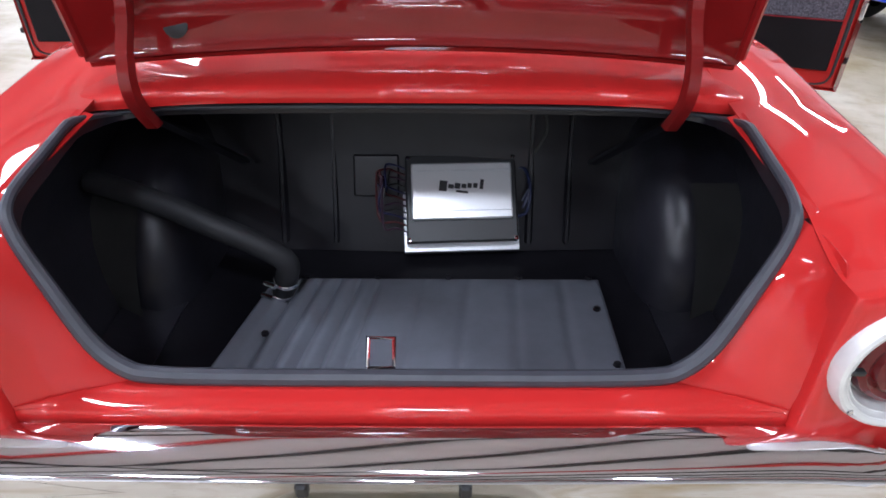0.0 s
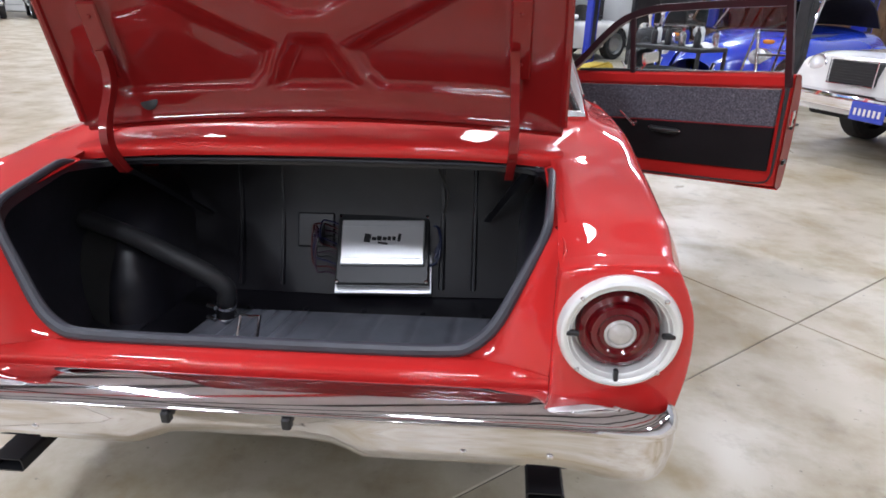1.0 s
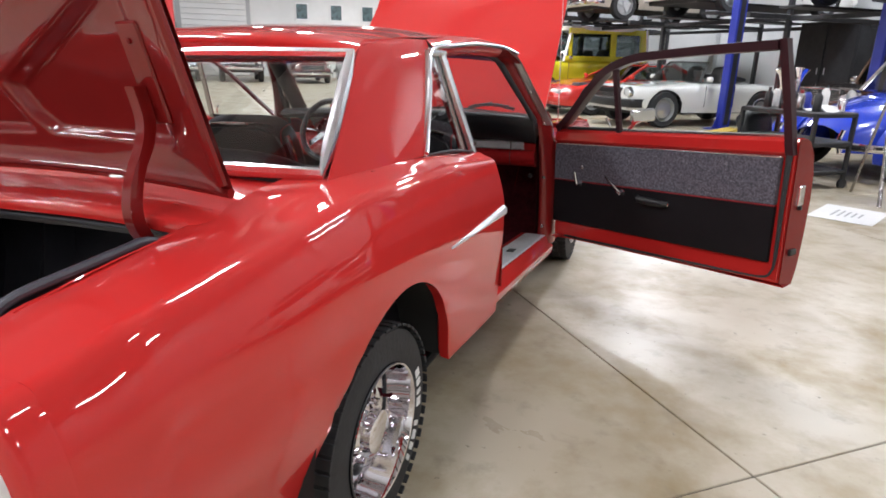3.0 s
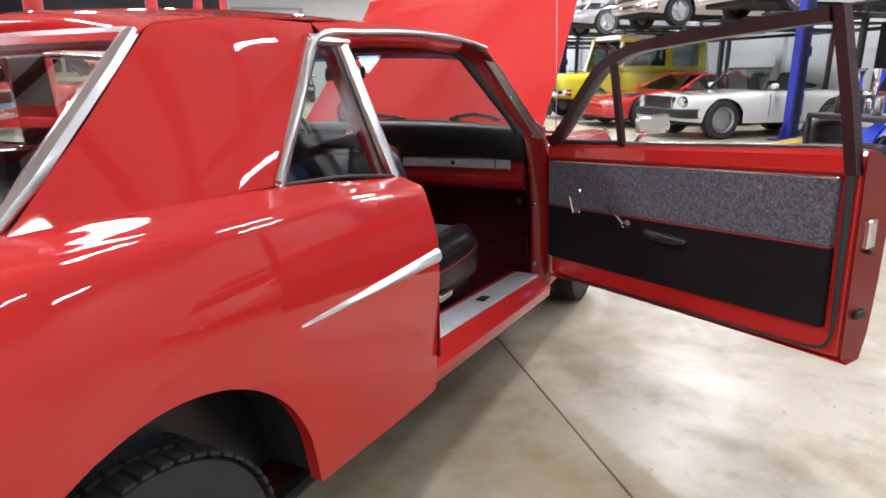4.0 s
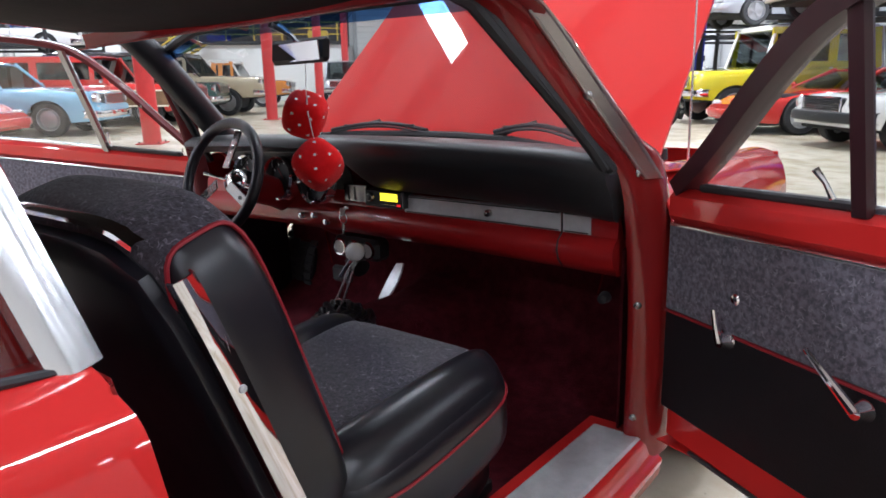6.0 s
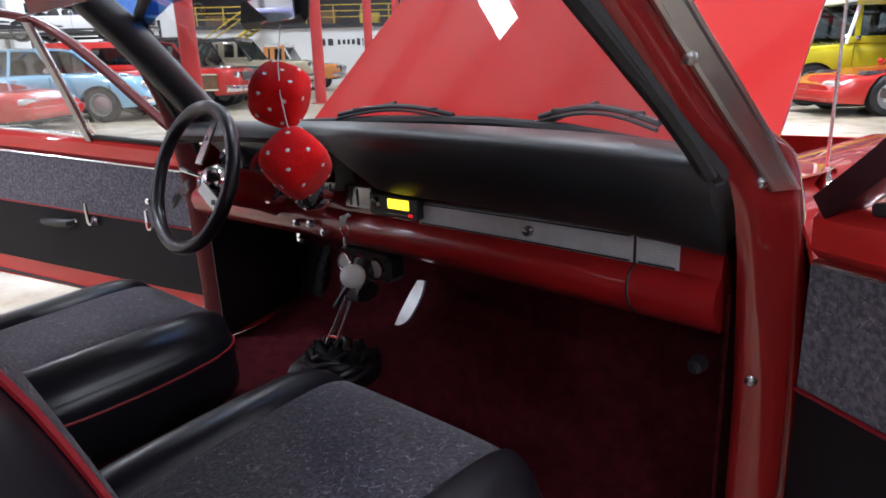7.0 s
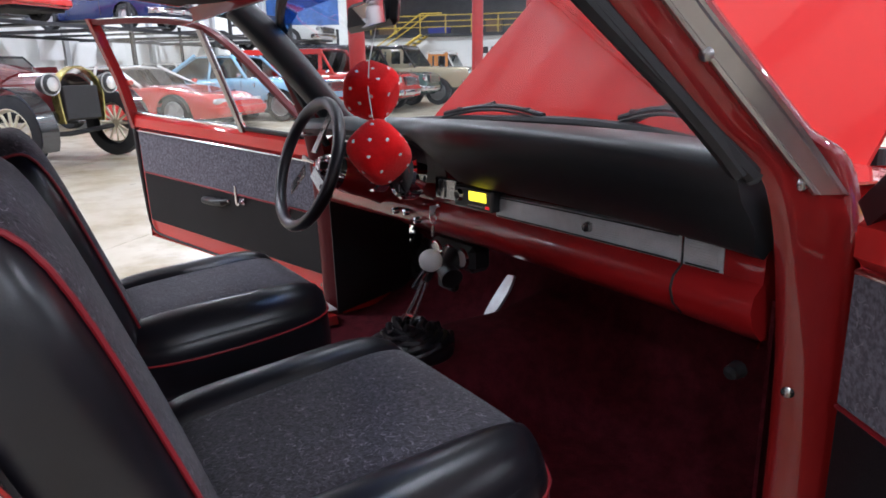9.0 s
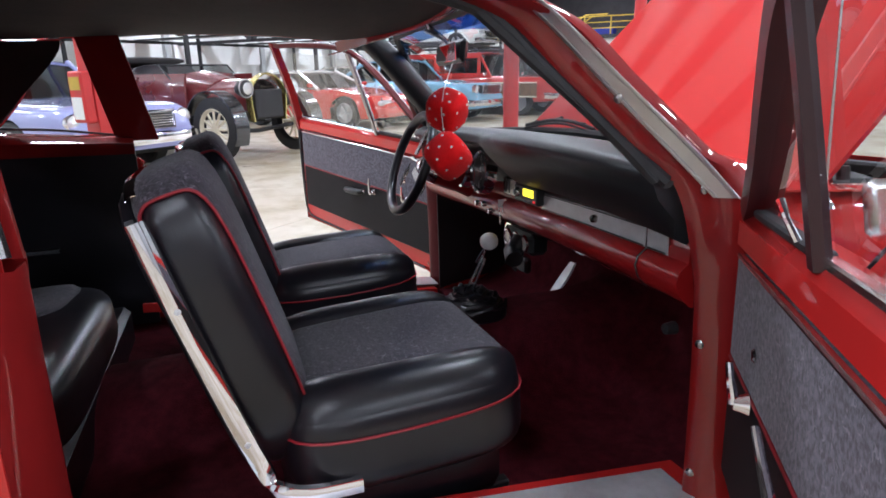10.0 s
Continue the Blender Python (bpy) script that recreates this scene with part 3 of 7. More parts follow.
        rubber = steep([[(-.80, 3.15, .86), (-.772, 2.96, 1.03), (-.73, 2.775, 1.205), (-.70, 2.60, 1.25)]])[0]
    pillar = part("front_pillar", Shape().grid(loft(PILLAR, 44, 13)), RED_SHADED if side > 0 else FRAME_RED_SHADED, coupe, thick=0.003, angle=50)
    part("pillar_moulding", Shape().grid([curve(r, 24) for r in strip]), PILLAR_TRIM, pillar, "worn bright moulding on the windscreen pillar", thick=0.002, angle=30)
    part("pillar_rubber", Shape().tube(curve(rubber, 20), 0.013, 8), RUBBER, pillar)
    for x, y, z in screws:
        part("screw", Shape().lathe([(0.001, 0.004), (0.006, 0.003), (0.009, 0.0)], 12, pose(x, y - .006, z, 90, 0, side * 25)), WORN_TRIM, pillar)
    # rail over the door opening
    up = 0.075 if side < 0 else 0.0
    rail = loft([[(side * .672, 1.83, 1.225 + up), (side * .685, 2.2, 1.243 + up), (side * .70, 2.62, 1.235 + up)], [(side * .70, 1.83, 1.238 + up), (side * .712, 2.2, 1.256 + up), (side * .722, 2.62, 1.25 + up)], [(side * .705, 1.83, 1.262 + up * .6), (side * .716, 2.2, 1.28 + up * .6), (side * .728, 2.62, 1.275 + up * .6)], [(side * .675, 1.83, 1.29), (side * .68, 2.2, 1.312), (side * .70, 2.62, 1.298)]], 14, 7)
    part("roof_rail", Shape().grid(rail), RED, coupe, thick=0.003, angle=50)
    part("drip_moulding", Shape().tube(curve([(side * .803, 1.502, .945), (side * .75, 1.67, 1.11), (side * .708, 1.80, 1.248 + up), (side * .722, 2.0, 1.272 + up), (side * .728, 2.3, 1.284 + up), (side * .738, 2.62, 1.276 + up), (side * .77, 2.75, 1.252 + up)], 40), 0.0085, 8), TRIM, coupe)
    # fixed quarter window
    lift = .075 if side < 0 else 0.0
    qw = part("quarter_glass", Shape().grid(loft([[(side * .793, 1.53, .935 + lift), (side * .697, 1.80, 1.24 + lift)], [(side * .781, 1.985, .885 + lift), (side * .687, 1.935, 1.245 + lift)]], 6, 6)), GLASS, coupe)
    for a, b, w in (((.792, 1.512, .93), (.701, 1.79, 1.245), 0.017), ((.797, 1.992, .885), (.695, 1.925, 1.245), 0.022), ((.701, 1.775, 1.245), (.697, 1.945, 1.247), 0.015)):
        va, vb = Vector((side * a[0], a[1], a[2] + lift)), Vector((side * b[0], b[1], b[2] + lift))
        bar = Shape()
        dirn = (vb - va).normalized()
        out = Vector((side, 0, 0.25)).normalized()
        lat = dirn.cross(out).normalized()
        rows = [[p + lat * w * u + out * h for u, h in ((-1, -0.008), (-0.9, 0.006), (-0.35, 0.012), (0.35, 0.012), (0.9, 0.006), (1, -0.008))] for p in (va, va.lerp(vb, 0.5), vb)]
        part("window_strip", bar.grid(rows), TRIM, qw, "polished bright window strip", thick=0.003)
    part("window_seal", Shape().tube(curve([(side * .795, 1.52, .936 + lift), (side * .80, 1.75, .922 + lift), (side * .80, 1.99, .888 + lift)], 12), 0.0045, 8), RUBBER, qw)
    part("window_gasket", Shape().tube([(side * .780, 1.975, .90 + lift), (side * .688, 1.908, 1.232 + lift), (side * .694, 1.815, 1.232 + lift), (side * .776, 1.555, .95 + lift)], 0.0075, 8), RUBBER, qw)
    part("pillar_inner", Shape().grid([[(side * .772, 1.935, .90 + lift), (side * .679, 1.872, 1.228 + lift)], [(side * .765, 1.985, .88 + lift), (side * .672, 1.93, 1.235 + lift)], [(side * .765, 2.02 if side > 0 else 2.075, .88 + lift), (side * .672, 1.965 if side > 0 else 2.0, 1.235 + lift)]]), RED_SHADED, qw, thick=0.012)
    # inside trim beside the rear seat
    trim_in = part("rear_side_trim", Shape().grid(loft([[(side * .72, 1.15, .30), (side * .72, 1.15, .60), (side * .70, 1.15, .895 + lift * .6)], [(side * .72, 2.0, .28), (side * .72, 2.0, .60), (side * .70, 2.0, .845 + lift)]], 8, 8)), VINYL, coupe, thick=0.01)
    part("ledge", Shape().grid(loft([[(side * .685, 1.15, .875 + lift * .6), (side * .69, 1.15, .915 + lift), (side * .795, 1.15, .946 + lift)], [(side * .685, 2.0, .835 + lift), (side * .69, 2.0, .880 + lift), (side * .795, 1.985, .893 + lift)]], 6, 6)), RED_SHADED, trim_in, thick=0.004)
    part("ashtray", Shape().block((side * .69, 1.55, .58), (side * .71, 1.72, .60), 0.004), CHROME, trim_in)

# rear panel under the trunk opening, and the gutter
def lip_back(x):
    """How far forward the panel reaches under the seal."""
    return .212 - .058 * min(1, max(0, (abs(x) - .44) / .17))


back = []
for k in range(49):
    x = -.616 + 1.232 * k / 48
    yb = lip_back(x)
    back.append([(x, yb, .590), (x, yb * .7 + .157 * .3, .5885), (x, yb * .35 + .157 * .65, .585), (x, .161, .5815), (x, .157, .5795), (x, .1545, .575), (x, .1545, .565), (x, .160, .53), (x, .162, .45)])
part("rear_panel", Shape().grid(back), RED, coupe, thick=0.004, angle=40)
OPENING = [(0, .207, .596), (.25, .207, .596), (.40, .208, .599), (.455, .212, .610), (.505, .226, .652), (.553, .250, .738), (.598, .278, .826), (.611, .315, .868), (.622, .44, .885), (.629, .56, .898), (.615, .630, .912), (.56, .655, .917), (.40, .662, .922), (0, .664, .925)]
ring = OPENING + mirrored(OPENING[-2:0:-1])
ring = curve(ring + [ring[0]], 150)[:-1]
part("trunk_seal", Shape().tube([(p.x, p.y + .036 * min(1, max(0, (p.y - .56) / .08)), p.z + 0.006 - .046 * min(1, max(0, (p.y - .56) / .08))) for p in ring], [0.0150 - 0.0062 * min(1, max(0, (p.y - .215) / .10)) - 0.0035 * min(1, max(0, (p.y - .55) / .08)) for p in ring], 10, loop=True), SEAL, coupe, "dark grey rubber seal round the trunk opening")
gutter = []
for drop in (0, 1):
    line = []
    for p in ring:
        tuck = min(1, max(0, (p.y - .56) / .08))     # the rear edge hides under the deck
        line.append((p.x * (1 - .015 * drop), p.y + (0.42 - p.y) * 0.03 * drop * (1 - tuck) + .045 * tuck, p.z - 0.022 * drop - .035 * tuck))
    gutter.append(line)
part("trunk_flange", Shape().grid(gutter, ring=True), UNDER, coupe, thick=0.003)
for side in (1, -1):
    # panel between the seal, the lamp and the rear panel
    a = [(side * x, y, z) for x, y, z in [(.44, .211, .5895), (.505, .224, .645), (.553, .248, .733), (.594, .276, .820), (.612, .318, .860)]]
    mid = [(side * x, y, z) for x, y, z in [(.53, .182, .584), (.572, .186, .642), (.60, .192, .735), (.624, .205, .815), (.634, .25, .851)]]
    b = [(side * x, y, z) for x, y, z in [(.614, .152, .579), (.617, .150, .645), (.619, .150, .74), (.622, .155, .815), (.634, .19, .846)]]
    part("corner_panel", Shape().grid(loft([a, mid, b], 16, 8)), RED, coupe, thick=0.003, angle=60)
    deck_in = [(side * .616, y, z - 0.010) for y, z in ((.30, .862), (.40, .884), (.50, .895), (.62, .905))]
    deck_out = [(side * .645, y, z) for y, z in ((.30, .868), (.40, .884), (.50, .895), (.62, .905))]
    part("gutter_strip", Shape().grid([deck_in, deck_out]), RED, coupe, thick=0.003)

# deck between the trunk and the rear window
deck = loft([[(x, yy - 0.0 * abs(x), zz + 0.008 * (1 - (x / .66) ** 2) - 0.016 * (abs(x) / .69) ** 6) for x in (-.69, -.4, 0, .4, .69)] for yy, zz in ((.668, .895), (.666, .918), (.69, .928), (.80, .937), (.90, .944), (1.0, .949))], 24, 14)
part("rear_deck", Shape().grid(deck), RED, coupe, thick=0.004)

# roof
roof = loft([[(s * x, y, z) for s, x, y, z in row] for row in [
    [(-1, .672, 1.322, 1.240), (-1, .42, 1.312, 1.250), (1, 0, 1.302, 1.255), (1, .42, 1.312, 1.250), (1, .672, 1.322, 1.240)],
    [(-1, .668, 1.385, 1.262), (-1, .42, 1.335, 1.292), (1, 0, 1.315, 1.305), (1, .42, 1.335, 1.292), (1, .668, 1.385, 1.262)],
    [(-1, .668, 1.60, 1.287), (-1, .42, 1.60, 1.325), (1, 0, 1.60, 1.342), (1, .42, 1.60, 1.325), (1, .668, 1.60, 1.287)],
    [(-1, .674, 2.0, 1.305), (-1, .42, 2.0, 1.345), (1, 0, 2.0, 1.362), (1, .42, 2.0, 1.345), (1, .674, 2.0, 1.305)],
    [(-1, .69, 2.45, 1.306), (-1, .42, 2.48, 1.338), (1, 0, 2.5, 1.35), (1, .42, 2.48, 1.338), (1, .69, 2.45, 1.306)],
    [(-1, .71, 2.70, 1.288), (-1, .42, 2.79, 1.305), (1, 0, 2.83, 1.308), (1, .42, 2.79, 1.305), (1, .71, 2.70, 1.288)]]], 28, 26)
part("roof", Shape().grid(roof), RED, coupe, thick=0.004, angle=60)
liner = [[(p[0] * 0.985, p[1], p[2] - 0.004 - (0.032 + 0.014 * (0.5 + 0.5 * math.cos(p[1] * 17))) * (1 - (min(abs(p[0]), .68) / .68) ** 4)) for p in r] for r in roof]
part("headliner", Shape().grid(liner), LINER, coupe, "dark cloth headliner sagging between its bows", angle=60)
part("header_rail", Shape().grid(loft([[(-.72, 2.70, 1.235), (-.4, 2.78, 1.25), (0, 2.82, 1.255), (.4, 2.78, 1.25), (.72, 2.70, 1.235)], [(-.73, 2.74, 1.245), (-.4, 2.82, 1.262), (0, 2.86, 1.268), (.4, 2.82, 1.262), (.73, 2.74, 1.245)], [(-.72, 2.73, 1.283), (-.4, 2.82, 1.300), (0, 2.86, 1.304), (.4, 2.82, 1.300), (.72, 2.73, 1.283)]], 20, 5)), RED_SHADED, coupe, thick=0.003)

# rear window
RW = [[(x * (.745 - .085 * t) , 1.0 + .325 * t - 0.05 * (1 - x * x) * (1 - t) - 0.015 * (1 - x * x) * t, .955 + .275 * t + 0.012 * (1 - x * x)) for x in (-1, -.8, -.6, -.3, 0, .3, .6, .8, 1)] for t in (0, .2, .4, .6, .8, 1)]
rw = part("rear_window", Shape().grid(RW), GLASS, coupe)
frame_line = [Vector(p) for p in RW[0]] + [Vector(r[-1]) for r in RW[1:]] + [Vector(p) for p in RW[-1][-2::-1]] + [Vector(r[0]) for r in RW[-2:0:-1]]
part("window_trim", Shape().tube([p + Vector((0, -0.008, 0.004)) for p in frame_line], 0.018, 8, loop=True), TRIM, rw, "bright trim round the rear window")
part("window_rubber", Shape().tube([p * 0.985 + Vector((0, 0.018, 0.014)) for p in frame_line], 0.012, 6, loop=True), RUBBER, rw)
part("parcel_shelf", Shape().grid(loft([[(-.68, .98, .945), (0, .95, .95), (.68, .98, .945)], [(-.68, 1.30, .925), (0, 1.30, .93), (.68, 1.30, .925)]], 8, 5)), VINYL, coupe, thick=0.01)

# windscreen
def screen_point(x, t):
    """x across from -1 to 1, t up from 0 to 1."""
    right = max(0, x)
    return (x * (.835 - .125 * t) - (.035 + .006 * t) * right ** 2,
            3.10 - .34 * t + .26 * t * max(0, -x - .5) + (0.26 - 0.14 * t) * (1 - abs(x) ** 2.4) - .055 * right ** 4 + .10 * max(0, -x) ** 3, .915 + .33 * t + 0.035 * (1 - x * x))


WS = [[screen_point(x, t) for x in (-1, -.9, -.75, -.5, -.25, 0, .25, .5, .75, .9, 1)] for t in (0, .2, .4, .6, .78, .905, 1)]
ws = part("windscreen", Shape().grid(WS[:6]), GLASS, coupe)
part("tint_band", Shape().grid(WS[5:]), GLASS_TINT, ws, "blue tinted band along the top of the windscreen")
part("windscreen_rubber", Shape().tube([Vector(p) for p in WS[0]], 0.014, 8), RUBBER, ws)
part("top_rubber", Shape().tube([Vector(p) for p in WS[-1]], 0.014, 8), RUBBER, ws)
for side in (1, -1):
    part("side_rubber", Shape().tube([Vector(r[-1 if side > 0 else 0]) for r in WS], 0.013, 8), RUBBER, ws)

# cowl, front fenders, engine bay
cowl = loft([[(-.86, 3.13, .90), (-.45, 3.30, .935), (0, 3.37, .945), (.45, 3.30, .935), (.86, 3.13, .90)], [(-.87, 3.35, .885), (-.45, 3.43, .925), (0, 3.46, .935), (.45, 3.43, .925), (.87, 3.35, .885)], [(-.86, 3.46, .875), (-.45, 3.50, .905), (0, 3.52, .915), (.45, 3.50, .905), (.86, 3.46, .875)], [(-.84, 3.62, .83), (-.45, 3.64, .85), (0, 3.65, .86), (.45, 3.64, .85), (.84, 3.62, .83)]], 24, 10)
part("cowl", Shape().grid(cowl), RED, coupe, thick=0.004)
for side in (1, -1):
    fender = []
    for i in range(30):
        t = i / 29
        y = 3.17 + 1.42 * t
        zt = .885 - .075 * t
        dy = y - WHEEL_F[0]
        zb = .20 + 0.02 * t
        if abs(dy) < 0.36:
            zb = max(zb, WHEEL_F[1] - 0.03 + 0.95 * math.sqrt(0.36 ** 2 - dy * dy))
        pts = [(.70, zt - .03), (.74, zt), (.80, zt + .004), (.862, zt - .025), (.895, zt - .10), (.905, zt - .2), (.90, (zt - .2) * 0.45 + zb * 0.55), (.885, zb)]
        fender.append([(side * p.x, y, p.z) for p in curve([(a, y, b) for a, b in pts], 20)])
    fd = part("front_fender", Shape().grid(fender), RED, coupe, thick=0.004, angle=50)
    part("inner_apron", Shape().grid([[(side * .70, 3.5, .855), (side * .70, 4.6, .79)], [(side * .62, 3.5, .62), (side * .62, 4.6, .58)], [(side * .55, 3.5, .3), (side * .55, 4.6, .3)]]), RED_SHADED, fd, thick=0.004)
    part("wheel_well", Shape().grid([[(side * .88, WHEEL_F[0] - 0.325 * math.cos(math.pi * k / 14), 0.28 + 0.35 * math.sin(math.pi * k / 14)), (side * .66, WHEEL_F[0] - 0.325 * math.cos(math.pi * k / 14), 0.28 + 0.35 * math.sin(math.pi * k / 14))] for k in range(15)]), MESHY, fd)
part("firewall", Shape().block((-.72, 3.545, .25), (.72, 3.565, .885), 0.01), RED_SHADED, coupe)
part("front_panel", Shape().grid(loft([[(-.86, 4.60, .80), (0, 4.66, .80), (.86, 4.60, .80)], [(-.88, 4.66, .60), (0, 4.72, .60), (.88, 4.66, .60)], [(-.86, 4.62, .38), (0, 4.68, .38), (.86, 4.62, .38)]], 14, 8)), RED, coupe, thick=0.004)
part("radiator", Shape().block((-.35, 4.45, .35), (.35, 4.52, .80), 0.01), BLACK, coupe)
part("engine", Shape().pad((.30, .40, .20), 6, 6, pose(0, 4.0, .60)), STEEL_DARK, coupe)
part("air_cleaner", Shape().lathe([(0.001, .08), (.17, .075), (.185, .06), (.185, .005), (.17, 0)], 30, pose(0, 4.0, .80)), CHROME, coupe)
part("underbody", Shape().block((-.76, .64, .165), (.76, 4.5, .195), 0.01), MESHY, coupe)

part("pillar_cover", Shape().tube(curve([(-.735, 3.225, .895), (-.722, 3.125, 1.0), (-.710, 3.02, 1.12), (-.702, 2.93, 1.22), (-.695, 2.85, 1.295)], 18), [.042 + .006 * math.sin(math.pi * k / 17) for k in range(18)], 14), VINYL_MATT, coupe, "black padded windscreen pillar cover")
# raised hood
hood = []
for i in range(18):
    t = -.07 + 1.07 * i / 17
    y, z = 3.545 + .865 * t, .905 + .775 * t
    w = .745 - .025 * t
    hood.append([(x * w, y + 0.045 * (1 - x * x) * (1 if t > .9 else .6) + (0.05 * t ** 8) * abs(x) ** 6 * -1, z - 0.05 * (1 - x * x) * -0.9) for x in [k / 10 - 1 for k in range(21)]])
hood_ob = part("hood", Shape().grid(hood), RED, coupe, "red hood propped wide open", thick=0.012, angle=50)
for side in (1, -1):
    part("hood_rib", Shape().tube([(side * .55, 3.60, .93), (side * .50, 3.95, 1.245), (side * .45, 4.30, 1.56)], 0.02, 8), RED, hood_ob)
    part("hood_hinge", Shape().tube([(side * .70, 3.50, .86), (side * .69, 3.53, .885), (side * .67, 3.56, .90)], 0.012, 8), STEEL_DARK, hood_ob)
    part("bumper_stop", Shape().lathe([(0.001, .03), (.012, .03), (.014, 0)], 10, pose(side * .74, 3.56, .875)), RUBBER, hood_ob)

# wipers
def screen_foot(x):
    return 3.088 + .26 * (1 - abs(x / .835) ** 2.4)


for x0, x1 in ((.335, .64), (-.33, .07)):
    span = [x0 + (x1 - x0) * k / 12 for k in range(13)]
    arc = [.964 + .022 * math.sin(math.pi * k / 12) for k in range(13)]
    wiper = part("wiper", Shape().tube([(x, screen_foot(x) + .012, z) for x, z in zip(span, arc)], 0.0065, 8), BLACK, coupe, "black windscreen wiper")
    part("blade", Shape().tube([(x, screen_foot(x) + .004, z - .010) for x, z in zip(span, arc)], 0.004, 6), RUBBER, wiper)
    mid = span[6]
    part("arm", Shape().tube([(x0 - .04, screen_foot(x0) + .05, .940), (x0 + .05, screen_foot(x0) + .035, .968), (mid, screen_foot(mid) + .018, .994)], [.008, .006, .005], 8), BLACK, wiper)
    for k in (2, 10):
        part("claw", Shape().box((.03, .012, .012), .003, pose(span[k], screen_foot(span[k]) + .012, arc[k] + .002)), BLACK, wiper)
    part("spindle", Shape().lathe([(.001, .03), (.014, .026), (.018, 0)], 12, pose(x0 - .04, screen_foot(x0) + .05, .925)), CHROME, wiper)

# trunk lid, raised
def lid_point(u, v, d=0.0):
    """u across from -1 to 1, v up from 0 to 1, d out of the inner face."""
    w = .668 - .03 * v
    return (u * w, .775 - .27 * v - d + 0.035 * (1 - u * u) * (1 - 0.6 * v), .950 + .86 * v + d * 0.3 + 0.028 * (1 - u * u) * (1 - v))


POCKETS = [[(-.82, .11), (-.27, .11), (-.20, .16), (-.15, .24), (-.82, .50)], [(.82, .11), (.27, .11), (.20, .16), (.15, .24), (.82, .50)],
           [(-.17, .11), (.17, .11), (.13, .18), (.06, .265), (-.06, .265), (-.13, .18)], [(-.06, .335), (.06, .335), (.80, .62), (.80, .88), (-.80, .88), (-.80, .62)]]


def pocket_depth(u, v):
    """How deep the stamped pockets of the lid's inner sheet lie here."""
    p, deep = Vector((u * .65, v * .9)), 0.0
    for poly in POCKETS:
        pts = [Vector((a * .65, b * .9)) for a, b in poly]
        inside, best = False, 9.0
        for a, b in zip(pts, pts[1:] + pts[:1]):
            e = b - a
            t = min(1, max(0, (p - a).dot(e) / e.dot(e)))
            best = min(best, (a + e * t - p).length)
            if (a.y > p.y) != (b.y > p.y) and p.x < (b.x - a.x) * (p.y - a.y) / (b.y - a.y) + a.x:
                inside = not inside
        s = min(1, max(0, ((best if inside else -best) + .010) / .030))
        deep = max(deep, s * s * (3 - 2 * s))
    return deep


lid_rows = []
for i in range(111):
    v = i / 110
    row = []
    for j in range(121):
        u = j / 60 - 1
        edge = max(abs(u) ** 10, (2 * v - 1) ** 10)
        row.append(lid_point(u, v, 0.035 * edge - 0.024 * pocket_depth(u, v)))
    lid_rows.append(row)
lid = part("trunk_lid", Shape().grid(lid_rows), RED_SHADED, coupe, "red trunk lid standing open, inner side braced", angle=60)
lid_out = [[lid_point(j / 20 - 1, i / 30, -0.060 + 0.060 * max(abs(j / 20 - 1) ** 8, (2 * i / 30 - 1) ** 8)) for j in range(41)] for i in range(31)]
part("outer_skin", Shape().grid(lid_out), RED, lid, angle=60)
part("rim", Shape().tube([lid_point(u, v, 0.03) for u, v in [(-1, .02), (-1, .3), (-1, .6), (-1, .98), (-.5, 1), (0, 1), (.5, 1), (1, .98), (1, .6), (1, .3), (1, .02)]], 0.011, 8), RED_SHADED, lid)
part("lower_rim", Shape().tube([lid_point(k / 10 - 1, 0.0, 0.012) for k in range(21)], 0.011, 8), RED_SHADED, lid)


part("drain_hole", Shape().lathe([(0.001, 0.001), (.024, .001), (.026, 0)], 18, Matrix.Translation(lid_point(-.72, .075, 0.006)) @ pose(0, 0, 0, 76)), BLACK, lid)
for side in (1, -1):
    arm = Shape()
    line = curve([(side * .528, .672, .850), (side * .532, .648, .885), (side * .536, .632, .92), (side * .538, .632, .96), (side * .538, .650, 1.01), (side * .537, .682, 1.06), (side * .536, .694, 1.11), (side * .534, .682, 1.17)], 28)
    rows = [[p + Vector((dx, dy, 0)) for dx, dy in ((-.011, -.014), (.011, -.014), (.013, -.004), (.012, .016), (-.012, .016), (-.013, -.004))] for p in line]
    hinge = part("lid_hinge", arm.grid(rows, ring=True), RED_SHADED, lid, "red gooseneck hinge arm", angle=40)
    part("hinge_plate", Shape().box((0.052, 0.012, 0.20), 0.004, Matrix.Translation(lid_point(side * .83, .27, 0.012)) @ pose(0, 0, 0, 17)), RED_SHADED, hinge)
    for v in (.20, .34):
        part("bolt", Shape().lathe([(.001, .006), (.005, .005), (.006, 0)], 6, Matrix.Translation(lid_point(side * .83, v, 0.017)) @ pose(0, 0, 0, 107)), RED_SHADED, hinge)

